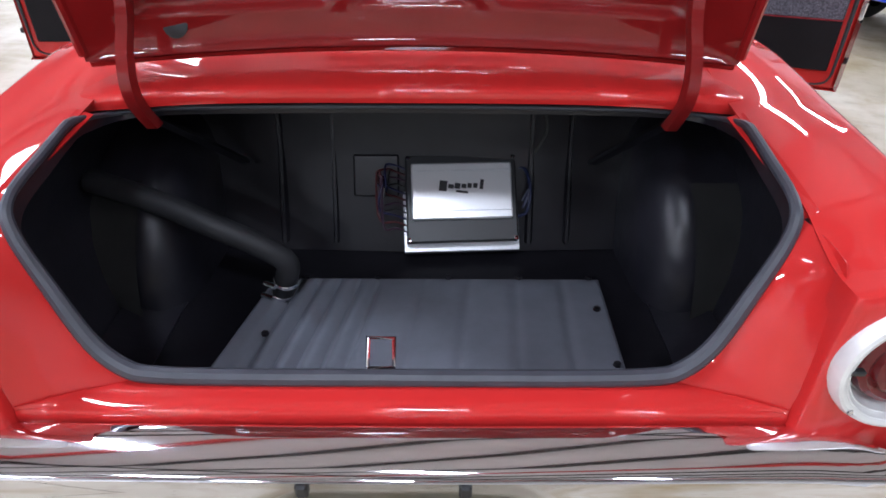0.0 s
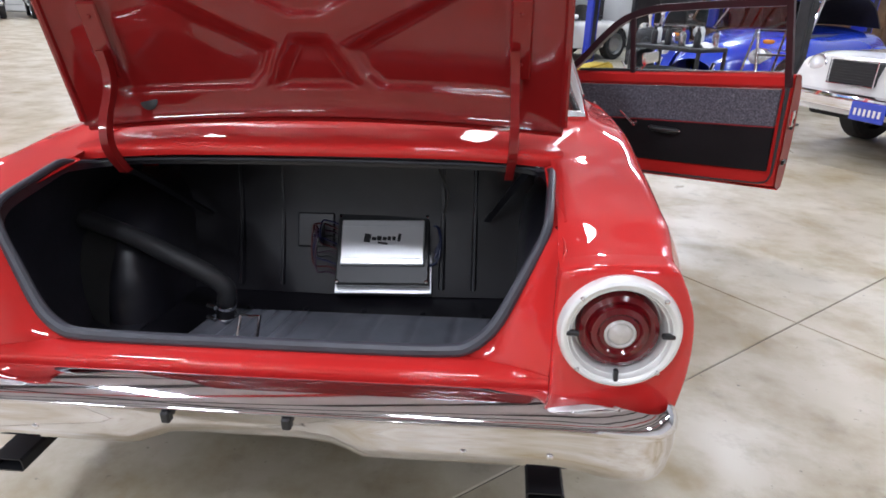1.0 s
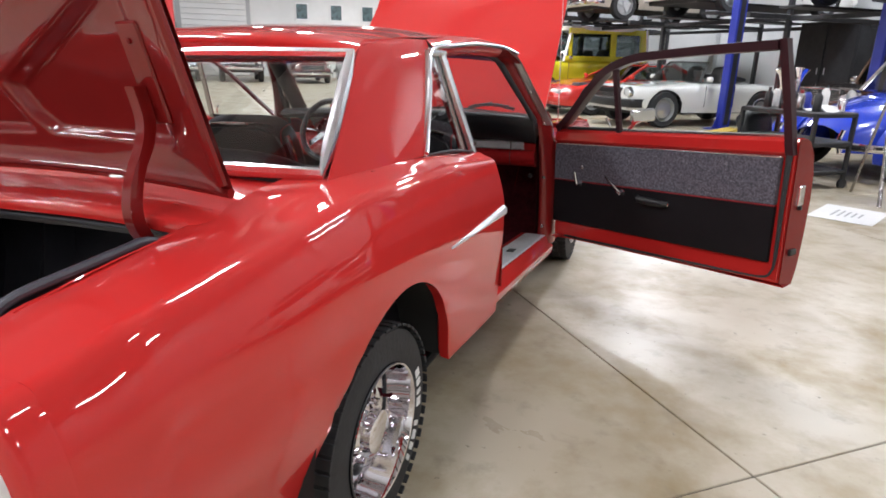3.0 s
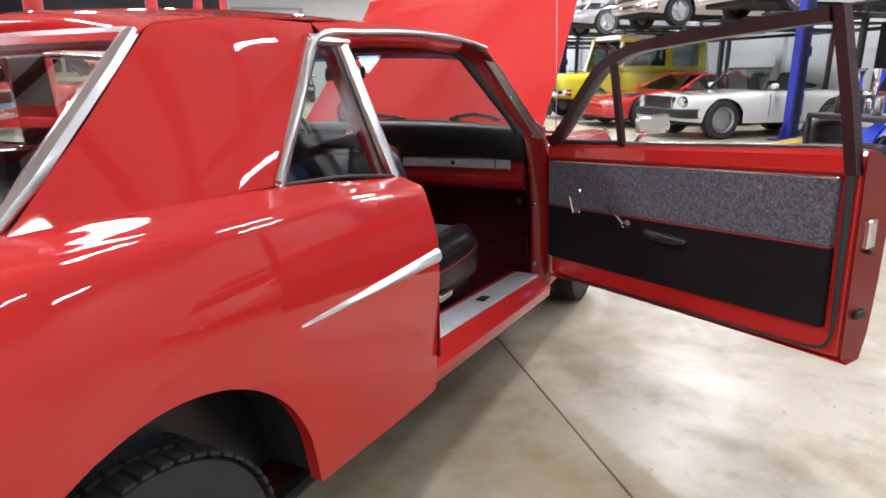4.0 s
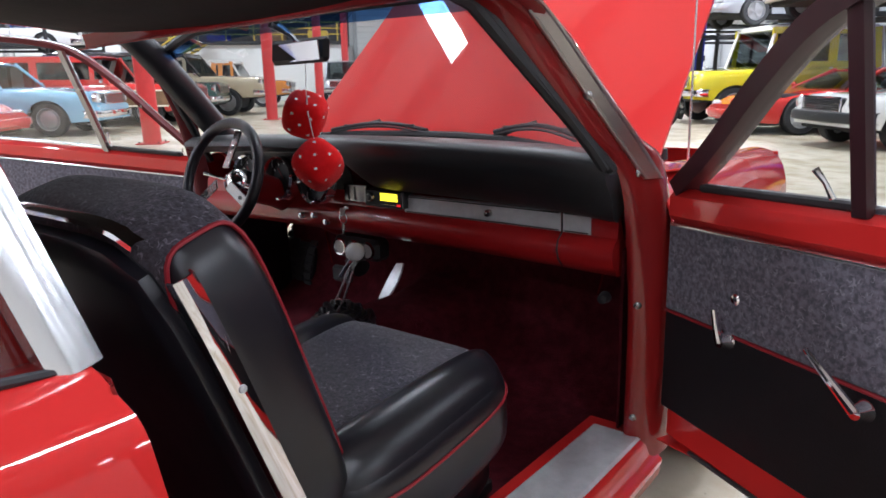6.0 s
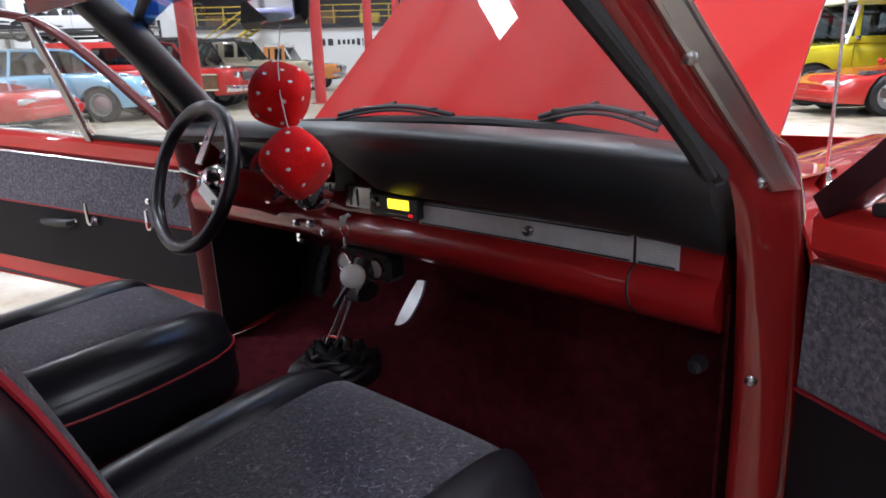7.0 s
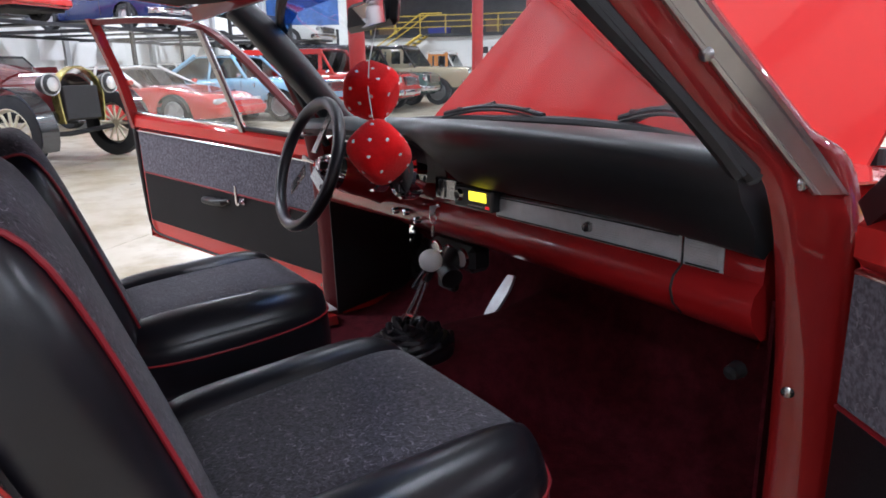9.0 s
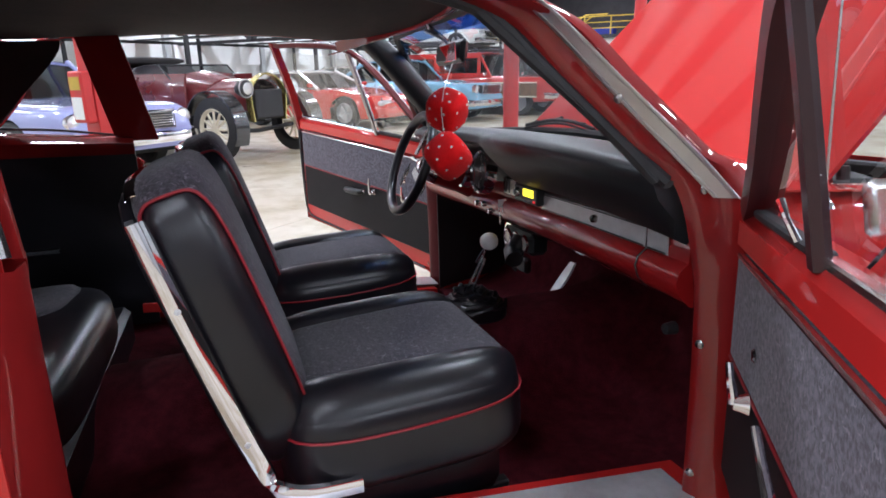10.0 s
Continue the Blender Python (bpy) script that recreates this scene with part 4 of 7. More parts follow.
# trunk interior
part("trunk_floor", Shape().block((-.62, .27, .315), (.62, 1.08, .33), 0.004), UNDER, coupe)
part("trunk_back", Shape().grid(loft([[(-.62, 1.02, .33), (0, 1.0, .33), (.62, 1.02, .33)], [(-.62, 1.12, .62), (0, 1.10, .62), (.62, 1.12, .62)], [(-.62, 1.16, .92), (0, 1.14, .92), (.62, 1.16, .92)]], 10, 8)), UNDER, coupe, thick=0.01)
for x, w in ((-.395, .012), (-.245, .010), (.315, .012), (.425, .010)):
    part("wall_rib", Shape().grid([[(x - w, 1.008, .36), (x - w * .4, .994, .36), (x + w * .4, .994, .36), (x + w, 1.008, .36)], [(x - w, 1.108, .62), (x - w * .4, 1.094, .62), (x + w * .4, 1.094, .62), (x + w, 1.108, .62)], [(x - w, 1.148, .86), (x - w * .4, 1.134, .86), (x + w * .4, 1.134, .86), (x + w, 1.148, .86)]]), UNDER, coupe)
part("wall_patch", Shape().box((.13, .012, .12), .005, pose(-.125, 1.062, .545, -19)), UNDER, coupe)
part("trunk_shelf", Shape().block((-.62, .75, .885), (.62, 1.18, .90), 0.004), UNDER, coupe)
part("trunk_rear", Shape().block((-.60, .218, .40), (.60, .228, .585), 0.004), UNDER, coupe)
for side in (1, -1):
    part("trunk_side", Shape().grid(loft([[(side * .72, .20, .36), (side * .78, .2, .60), (side * .76, .2, .80)], [(side * .74, .65, .36), (side * .81, .65, .62), (side * .76, .65, .86)], [(side * .74, 1.15, .36), (side * .80, 1.15, .62), (side * .74, 1.15, .90)]], 10, 10)), LINING, coupe, thick=0.01)
    part("trunk_floor_side", Shape().grid(loft([[(side * .60, .27, .33), (side * .68, .27, .34), (side * .73, .27, .37)], [(side * .60, 1.12, .33), (side * .68, 1.12, .34), (side * .73, 1.12, .37)]], 6, 6)), LINING, coupe, thick=0.006)
    hump = Shape().grid([[(side * x, 1.12 - r * math.cos(math.pi * k / 20), .33 + r * .94 * math.sin(math.pi * k / 20)) for x, r in ((.80, .425), (.68, .425), (.645, .418), (.615, .398), (.592, .36), (.578, .30), (.57, .15), (.57, .01))] for k in range(21)])
    part("wheel_house", hump, LINING, coupe, angle=60)
    part("corner_brace", Shape().grid(loft([[(side * .605, .70, .89), (side * .585, .71, .89)], [(side * .48, 1.00, .62), (side * .46, 1.01, .62)]], 3, 5)), UNDER, coupe, thick=0.012)
# fuel tank top plate
tank = []
for i in range(15):
    v = .12 + .88 * i / 14
    row = []
    for j in range(121):
        u = j / 120
        x = -.52 + .13 * v + (.995 - .115 * v) * u
        z = .352
        for c in (.08, .14, .20, .26, .32, .46, .60, .74, .88):
            z -= (0.020 if c < .4 else .008) * math.exp(-((u - c) / 0.014) ** 2) * (1 if .05 < v < .95 else 0)
        row.append((x, .215 + .63 * v, z - (0.012 if min(u, 1 - u, v, 1 - v) < 0.004 else 0)))
    tank.append(row)
tank_ob = part("tank_plate", Shape().grid(tank), PLATE, coupe, "grey ribbed fuel tank top in the trunk floor", angle=60)
for x, y in [(-.30 + .19 * k, .835) for k in range(5)] + [(.455, .70), (.46, .50), (-.36, .60), (-.385, .42)]:
    part("bolt", Shape().lathe([(.001, .008), (.009, .007), (.010, 0)], 6, pose(x, y, .352)), UNDER, tank_ob)
part("filler_neck", Shape().tube(curve([(-.352, .765, .35), (-.335, .745, .40), (-.318, .73, .455)], 8), 0.028, 16), STEEL_DARK, coupe)
hose = part("filler_hose", Shape().tube(curve([(-.325, .735, .43), (-.32, .725, .48), (-.38, .715, .535), (-.49, .72, .59), (-.60, .75, .625), (-.78, .80, .66)], 30), 0.029, 16), RUBBER, coupe, "thick black fuel filler hose")
for k, (p, q) in enumerate((((-.330, .740, .415), 0), ((-.349, .762, .362), 0))):
    clamp = part("hose_clamp", Shape().lathe([(.0315, -.008), (.033, -.006), (.033, .006), (.0315, .008)], 24, Matrix.Translation(p) @ pose(0, 0, 0, 20, 14, 0)), CHROME, hose)
    part("clamp_screw", Shape().tube([(p[0] - .05, p[1] - .02, p[2]), (p[0] - .02, p[1] - .035, p[2])], 0.007, 8), TRIM, clamp)
part("trunk_latch", Shape().tube([(-.062, .236, .596), (-.062, .268, .635), (-.018, .268, .635), (-.018, .236, .596)], 0.005, 8, loop=True), CHROME, coupe, "chrome trunk latch loop")

# rear bumper: a sheet bent round the corners
BP = [(-.118, .556), (-.112, .566), (-.105, .5685), (-.085, .564), (-.063, .557), (-.045, .549), (-.032, .541), (-.0275, .534), (-.032, .528), (-.036, .520), (-.034, .498), (-.038, .458), (-.056, .420), (-.080, .402)]
path = [(-.80, .25), (-.85, .20), (-.874, .125), (-.845, .058), (-.76, .034), (-.5, .030), (0, .026), (.5, .030), (.76, .034), (.845, .058), (.874, .125), (.85, .20), (.80, .25)]
line = curve([(a, b, 0) for a, b in path], 90)
bump = []
for i, p in enumerate(line):
    d = (line[min(i + 1, 89)] - line[max(i - 1, 0)]).normalized()
    out = Vector((d.y, -d.x, 0))
    lift = 0.024 * math.exp(-((p.x + 0.02) / 0.21) ** 8)
    row = []
    for k, (o, z) in enumerate(BP):
        zz = z + (lift if k >= 11 else 0) + (0.0 if k < 11 else 0.022 * min(1, max(0, (abs(p.x) - .72) / .12)))
        near = min(1, max(0, (abs(p.x) - .62) / .22))
        tight = 1 - .70 * near * near * (3 - 2 * near)
        row.append(tuple(p + out * (o * tight - (0.02 if k >= 10 and abs(p.x + 0.02) < .20 else 0)) + Vector((0, 0, zz))))
    bump.append(row)
bumper = part("rear_bumper", Shape().grid(bump), CHROME, coupe, "chromed rear bumper with a plate recess", thick=0.003, angle=50)
for x in (-.15, .10):
    part("plate_bracket", Shape().box((0.02, 0.02, 0.028), 0.004, pose(x, .062, .512)), BLACK, bumper)
for x in (-.62, -.45, .45, .62):
    part("bumper_bolt", Shape().lathe([(.001, .003), (.005, .002), (.007, 0)], 12, pose(x, .066, .462, 90)), CHROME, bumper)
for side in (1, -1):
    tip = Shape()
    rows = []
    for y, s in ((.75, .9), (.36, 1.0), (.141, 1.0)):
        rows.append([(side * .625 + dx * s, y, .282 + dz * s) for dx, dz in ((-.036, -.018), (.036, -.018), (.041, -.012), (.041, .012), (.036, .018), (-.036, .018), (-.041, .012), (-.041, -.012))])
    part("exhaust_tip", tip.grid(rows, ring=True), BLACK, coupe, "black rectangular exhaust tip", thick=0.003)

# wheels
def wheel(parent, x, y, r, width, side):
    m = LEAN.inverted() @ pose(x, y, r) @ pose(0, 0, 0, 0, 90 * side, 0)
    w = part("wheel", Shape().lathe([(.195, -width / 2), (r * .86, -width / 2), (r * .96, -width * .47), (r, -width * .38), (r, width * .38), (r * .96, width * .47), (r * .86, width / 2), (.193, width / 2 - .004), (.19, width * .38)], 56, m), TYRE, parent, "black tyre with white raised letters on a slotted chrome wheel")
    tread = Shape()
    for k in range(52):
        for row, z in enumerate((-.40, -.14, .14, .40)):
            tread.box((0.008, 2 * math.pi * r / 52 * .72, width * .215), 0.0015, m @ pose(0, 0, 0, 0, 0, 360 * (k + .5 * (row % 2)) / 52) @ pose(r + .001, 0, z * width))
    part("tread", tread, TYRE, w)
    rim = part("rim", Shape().lathe([(.192, width / 2), (.191, width / 2 + .005), (.186, width / 2 + .003), (.181, width / 2 - .012), (.178, width * .26), (.172, width * .20), (.168, width * .10), (.150, width * .06), (.11, width * .14), (.07, width * .26), (.06, width * .30), (.058, width * .42), (.05, width * .44), (.001, width * .45)], 40, m), CHROME, w)
    for k in range(5):
        mm = m @ pose(0, 0, 0, 0, 0, 72 * k)
        part("slot", Shape().pad((.022, .024, .012), 3, 4, mm @ pose(.128, 0, width * .115)), BLACK, rim)
        part("lug_nut", Shape().lathe([(.001, .03), (.009, .028), (.011, 0)], 6, mm @ pose(.075, .03, width * .26)), CHROME, rim)
    for k in range(9):
        if k != 4:
            part("raised_letter", Shape().box((.026, .016 + .006 * (k % 3), .003), 0.001, m @ pose(0, 0, 0, 0, 0, 75 + 8.5 * (k - 4)) @ pose(r * .78, 0, width / 2 + .001)), WHITE, w)
    return w


wheel(coupe, 0.765, 1.04, 0.292, 0.225, 1)
wheel(coupe, -0.70, 1.04, 0.292, 0.225, -1)
wheel(coupe, 0.845, 3.745, 0.296, 0.20, 1)
wheel(coupe, -0.74, 3.745, 0.292, 0.195, -1)


antenna = part("antenna", Shape().lathe([(.001, .038), (.005, .036), (.007, .022), (.017, .008), (.021, 0)], 20, pose(.864, 3.36, .850)), CHROME, coupe, "chrome radio antenna on the front fender")
part("mast", Shape().tube([(.864, 3.36, .885), (.868, 3.34, 1.25), (.874, 3.31, 1.75)], [.0030, .0020, .0012], 8), TRIM, antenna)
# ---- doors of the coupe ----
def door(side, o, ang, slope, label, tumble=.06, high=0.0):
    """side 1 is the passenger's. o: the hinge; ang: how far the door is swung open; slope: rise along its length."""
    a = radians(ang)
    d, n = Vector((side * math.sin(a), -math.cos(a), slope)), Vector((side * math.cos(a), math.sin(a), 0))

    def at(s, w, z):
        if z > .87:
            w, z = w - tumble * (z - .87) / .34, z + high * (z - .87) / .34
        p = Vector((o[0], o[1], 0)) + d * s + n * w
        return (p.x, p.y, p.z + z)

    def sheet(rows):
        return Shape().grid([[at(*p) for p in r] for r in rows])

    def slab(s0, s1, z0, z1, w0, w1, b=0.006):
        sh = Shape().block((s0, w0, z0), (s1, w1, z1), b)
        sh.v = [at(*v) for v in sh.v]
        return sh

    # outer shell: bowed skin, closed at the ends
    prof = [(.02, .268), (.075, .274), (.10, .35), (.118, .50), (.125, .62), (.118, .72), (.095, .80), (.06, .85), (.03, .862)]
    rows = []
    for k in range(13):
        s = 1.30 * k / 12
        e = 0.012 * (1 - ((k - 6) / 6) ** 2)
        rows.append([(s - 0.0, w + e - (0.02 if k in (0,) else 0), z) for w, z in prof])
    ob = part("door", sheet(rows), RED, coupe, label, thick=0.003, angle=45)
    body = slab(.005, 1.285, .280, .862, .012, .075, 0.012)
    part("inner_frame", body, RED, ob)
    end = [[(1.30, w, z) for w, z in prof], [(1.285, .012, max(.284, min(.86, z))) for w, z in prof]]
    part("shut_face", sheet(end), RED_SHADED, ob, thick=0.003)
    part("belt_rail", slab(.0, 1.265, .795, .868, -.012, .035, 0.016), RED, ob)
    part("upper_trim", slab(.012, 1.235, .601, .792, -.008, .014, 0.005), CARD, ob, "grey marbled door card")
    part("lower_trim", slab(.012, 1.235, .366, .599, -.006, .014, 0.004), CARD_BLACK, ob, "plain black lower door card")
    part("trim_moulding", slab(.02, 1.235, .788, .797, -.013, .0, 0.003), TRIM, ob)
    part("trim_piping", slab(.012, 1.235, .596, .602, -.010, .0, 0.002), PIPING, ob)
    seal = curve([(1.262, -.004, .80), (1.262, -.004, .60), (1.262, .0, .40), (1.255, .002, .335), (1.22, .006, .302), (1.10, .008, .294), (.6, .008, .290), (.1, .008, .286)], 40)
    part("door_seal", Shape().tube([at(*p) for p in seal], [0.012 - 0.007 * min(1, k / 16) for k in range(40)], 8), RUBBER, ob)
    # window frame
    top = curve([(.01, .02, .868), (.12, .02, .965), (.27, .018, 1.105), (.40, .015, 1.185), (.56, .012, 1.212), (.85, .01, 1.220), (1.20, .008, 1.214)], 40)
    slim, near = (1.35, -.030) if side > 0 else (0.62, -.012)
    if side > 0:
        top = curve([(.02, .02, .868), (.13, .02, .952), (.265, .018, 1.072), (.385, .015, 1.155), (.54, .012, 1.198), (.70, .011, 1.205), (.90, .01, 1.208), (1.20, .008, 1.206)], 40)
    frame_rows = []
    for i, p in enumerate(top):
        q = top[min(i + 1, 39)] - top[max(i - 1, 0)]
        nrm = Vector((-q.z, 0, q.x)).normalized()
        frame_rows.append([tuple(p + nrm * u + Vector((0, w, 0))) for u, w in ((-.014 * slim, near), (.012 * slim, near), (.014 * slim, .004), (.012 * slim, .020), (-.014 * slim, .020), (-.016 * slim, .004))])
    fr = part("window_frame", Shape().grid([[at(*p) for p in r] for r in frame_rows], ring=True), FRAME_SHADED if side > 0 else FRAME_RED_SHADED, ob, "red window frame, coloured dark for its shaded inner side")
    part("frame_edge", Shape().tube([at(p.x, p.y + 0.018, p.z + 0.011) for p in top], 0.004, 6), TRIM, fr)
    part("rear_post", Shape().grid([[at(s + du, w, z) for du, w in ((-.014, -.012), (.016, -.012), (.018, .02), (-.012, .03))] for s, z in ((1.262, .80), (1.238, 1.0), (1.212, 1.225))], ring=True), FRAME_SHADED if side > 0 else RED_SHADED, fr)
    part("vent_post", Shape().grid([[at(s + du, w, z) for du, w in ((-.012, -.010), (.012, -.010), (.015, .002), (.012, .010), (-.012, .010), (-.015, .002))] for s, z in ((.437, .86), (.434, 1.0), (.432, 1.165 if side > 0 else 1.19))], ring=True), FRAME_SHADED if side > 0 else WORN_TRIM, fr)
    part("vent_base", slab(.09, .43, .866, .882, -.004, .02, 0.004), RUBBER, fr)
    part("window_sweep", slab(.44, 1.25, .864, .878, -.002, .018, 0.003), TRIM, fr)
    tri = [[(.05, .012, .875), (.41, .012, .875)], [(.25, .012, 1.05), (.42, .012, 1.05)], [(.38, .012, 1.145), (.42, .012, 1.15)]]
    part("vent_glass", sheet(tri), GLASS, ob)
    part("door_glass", sheet([[(.44, .010, .875), (1.245, .010, .875)], [(.43, .010, 1.05), (1.225, .010, 1.05)], [(.42, .010, 1.165), (1.20, .010, 1.195)]]), GLASS, ob)
    part("vent_latch", Shape().tube([at(.395, -.012, .885), at(.39, -.02, .91), at(.375, -.022, .93)], [.005, .004, .006], 8), CHROME, ob)
    # fittings
    def crank(s, z, ds, dz, name, lab):
        hub = Shape().lathe([(.001, .024), (.011, .022), (.014, .010), (.018, .0)], 20, Matrix.Translation(at(s, -.01, z)) @ n.to_track_quat("-Z", "Y").to_matrix().to_4x4())
        h = part(name, hub, CHROME, ob, lab)
        part("arm", Shape().tube([at(s, -.030, z), at(s + ds * .5, -.036, z + dz * .5), at(s + ds, -.040, z + dz)], [.009, .007, .0055], 10), CHROME, h)
        return h
    c = crank(.486, .572, -.085 if side > 0 else -.01, .075, "window_crank", "chrome window crank")
    c = crank(.205, .590, -.01, .065, "door_opener", "chrome inner door opener")
    part("opener_plate", Shape().lathe([(.001, .004), (.008, .003), (.011, 0)], 14, Matrix.Translation(at(.215, -.01, .675)) @ n.to_track_quat("-Z", "Y").to_matrix().to_4x4()), CHROME, c)
    pull = part("pull_handle", Shape().tube([at(.58, -.006, .560), at(.60, -.024, .554), at(.66, -.028, .550), at(.73, -.024, .546), at(.75, -.006, .543)], [.011, .016, .018, .016, .011], 12), BLACK, ob, "black door pull")
    for s in (.577, .755):
        part("pull_boss", Shape().lathe([(.001, .010), (.006, .008), (.008, 0)], 12, Matrix.Translation(at(s, -.008, .562 - .018 * (s > .7))) @ n.to_track_quat("-Z", "Y").to_matrix().to_4x4()), CHROME, pull)
    part("latch", slab(1.288, 1.306, .60, .68, .035, .07, 0.004), CHROME, ob)
    part("lock_button", slab(1.296, 1.309, .585, .60, .045, .06, 0.002), BLACK, ob)
    part("latch_slot", slab(1.290, 1.306, .40, .425, .03, .075, 0.004), BLACK, ob)
    if side > 0:
        plate = Shape().block((.470, .030, .905), (.490, .172, .968), 0.009)
        plate.v = [at(v[0] + .22 * (v[1] - .03), v[1], v[2] + .05 * (v[1] - .1)) for v in plate.v]
        mir = part("door_mirror", plate, TRIM, ob, "rectangular chrome door mirror")
        part("mirror_stalk", Shape().tube([at(.45, .045, .862), at(.465, .055, .885), at(.488, .07, .915)], .009, 8), CHROME, mir)
    return ob


door(1, (.892, 3.144), 54.9, .05, "red passenger door swung open, grey and black card")
door(-1, (-.862, 3.150), 70.5, .082, "red driver's door swung open, grey and black card", .15, .05)

# ---- cabin ----
floor_pan = loft([[(-.80, 1.2, .27), (-.3, 1.2, .26), (-.14, 1.2, .34), (0, 1.2, .36), (.14, 1.2, .34), (.3, 1.2, .26), (.80, 1.2, .27)],
                  [(-.80, 2.0, .27), (-.3, 2.0, .26), (-.14, 2.0, .36), (0, 2.0, .385), (.14, 2.0, .36), (.3, 2.0, .26), (.80, 2.0, .27)],
                  [(-.80, 2.8, .235), (-.3, 2.8, .23), (-.15, 2.8, .37), (0, 2.8, .40), (.15, 2.8, .37), (.3, 2.8, .23), (.80, 2.8, .235)],
                  [(-.80, 3.18, .235), (-.3, 3.18, .235), (-.13, 3.18, .39), (0, 3.18, .43), (.17, 3.18, .40), (.3, 3.18, .225), (.80, 3.18, .225)],
                  [(-.80, 3.34, .26), (-.26, 3.34, .25), (-.11, 3.34, .38), (0, 3.34, .45), (.17, 3.34, .42), (.3, 3.34, .26), (.80, 3.34, .26)],
                  [(-.80, 3.49, .40), (-.3, 3.50, .38), (-.12, 3.50, .46), (0, 3.49, .52), (.18, 3.49, .50), (.3, 3.49, .42), (.80, 3.49, .42)],
                  [(-.80, 3.50, .87), (-.3, 3.53, .87), (-.18, 3.53, .87), (0, 3.53, .87), (.18, 3.53, .87), (.3, 3.53, .87), (.80, 3.50, .87)]], 48, 40)
part("carpet", Shape().grid(floor_pan), CARPET, coupe, "dark red carpet over floor and tunnel", angle=60)
for side in (1, -1):
    part("kick_panel", Shape().grid(loft([[(side * .80, 3.14, .24), (side * .80, 3.14, .72)], [(side * .78, 3.45, .30), (side * .78, 3.45, .72)]], 5, 5)), VINYL_MATT if side < 0 else CARPET, coupe, thick=0.006)

# dash
red_prof = [(3.13, .800), (3.122, .790), (3.118, .750), (3.098, .735), (3.092, .715), (3.100, .690), (3.125, .665), (3.20, .655)]
def dash_bow(x):
    """How far the dash bows forward at x."""
    return 0.03 * (1 - (x / .82) ** 2)


dash_rows = [[(x, y + dash_bow(x), z + 0.008 * (0.82 - x) / 1.6 - .004) for y, z in red_prof] for x in [-.79 + 1.58 * k / 24 for k in range(25)]]
dash = part("dash_panel", Shape().grid(dash_rows), DASH_RED, coupe, "glossy red painted steel dash", thick=0.003, angle=45)
part("dash_end", Shape().fan(dash_rows[-1]), DASH_RED, dash)
pad_prof = [(3.36, .925), (3.24, .950), (3.10, .964), (3.03, .962), (3.0, .955), (2.990, .938), (3.006, .900), (3.045, .858), (3.085, .822), (3.125, .808)]
slim = [(3.36, .925), (3.24, .950), (3.10, .962), (3.05, .958), (3.022, .945), (3.018, .930), (3.03, .922), (3.05, .915), (3.07, .910), (3.10, .905)]
pad_rows = []
for k in range(41):
    x = -.79 + 1.585 * k / 40
    t = min(1, max(0, (x + .06) / .16))
    t = t * t * (3 - 2 * t)
    fall = 0.02 * (abs(x) / .8) ** 3
    bow = 0.09 * (abs(x) / .82) ** 2.4
    pad_rows.append([(x, (y * t + yy * (1 - t)) - bow * max(0, (y - 3.05) / .3) + 0.03 * (abs(x) / .8) ** 8 * (1 if y < 3.06 else 0), z * t + zz * (1 - t) - fall + 0.010 * (0.82 - x) / 1.6) for (y, z), (yy, zz) in zip(pad_prof, slim)])
pad = part("dash_pad", Shape().grid(pad_rows), VINYL_MATT, coupe, "padded black vinyl dash top", thick=0.006, angle=60)
part("pad_end", Shape().fan([pad_rows[-1][k] for k in range(10)]), VINYL_MATT, pad)
def dash_insert(x0, x1, z0, z1, out, n=12):
    """A flat strip that follows the bow of the dash."""
    xs = [x0 + (x1 - x0) * k / n for k in range(n + 1)]
    return Shape().grid([[(x, 3.124 + dash_bow(x), z0), (x, 3.118 + dash_bow(x) - out, z0 + .002), (x, 3.118 + dash_bow(x) - out, z1 - .002), (x, 3.124 + dash_bow(x), z1)] for x in xs])


part("bright_panel", dash_insert(.150, .648, .748, .800, .006), ALU, dash, "ribbed brushed aluminium dash insert", thick=.002)
part("bright_panel", dash_insert(.654, .726, .748, .800, .006), ALU, dash, thick=.002)
for x0, x1 in ((.156, .644), (.659, .721)):
    for z0, z1 in ((.7525, .7535), (.7945, .7955)):
        part("insert_line", dash_insert(x0, x1, z0, z1, .0085), BLACK, dash)
    for k in range(8):
        part("rib_line", dash_insert(x0 + .004, x1 - .004, .757 + .0045 * k, .7584 + .0045 * k, .0088), ALU, dash)
part("glove_knob", Shape().lathe([(.001, .014), (.009, .012), (.011, 0)], 14, pose(.441, 3.133, .775, 90)), WORN_TRIM, dash, "small round glove box lock")
part("glove_gap", Shape().tube([(.651, y - 0.0085 + dash_bow(.651) * 1.25, z - .002) for y, z in red_prof[:-1]], .0022, 6), BLACK, dash)
part("glove_gap", Shape().tube([(.205, y - 0.001 + dash_bow(.205), z - .001) for y, z in red_prof[2:-1]], .0012, 6), BLACK, dash)
radio = part("radio", Shape().block((.018, 3.116, .762), (.166, 3.17, .812), 0.004), BLACK, coupe, "black car radio with a lit display")
part("display", Shape().block((.080, 3.1145, .782), (.145, 3.117, .804), 0.001), glow("amber_display", (0.95, 0.80, 0.03), 1.5), radio, "glowing amber display")
part("knob", Shape().lathe([(.001, .010), (.011, .009), (.014, .004), (.015, 0)], 18, pose(.043, 3.116, .790, 90)), WORN_TRIM, radio)
part("knob_cap", Shape().lathe([(.001, .012), (.008, .0115), (.009, .008)], 14, pose(.043, 3.116, .790, 90)), BLACK, radio)
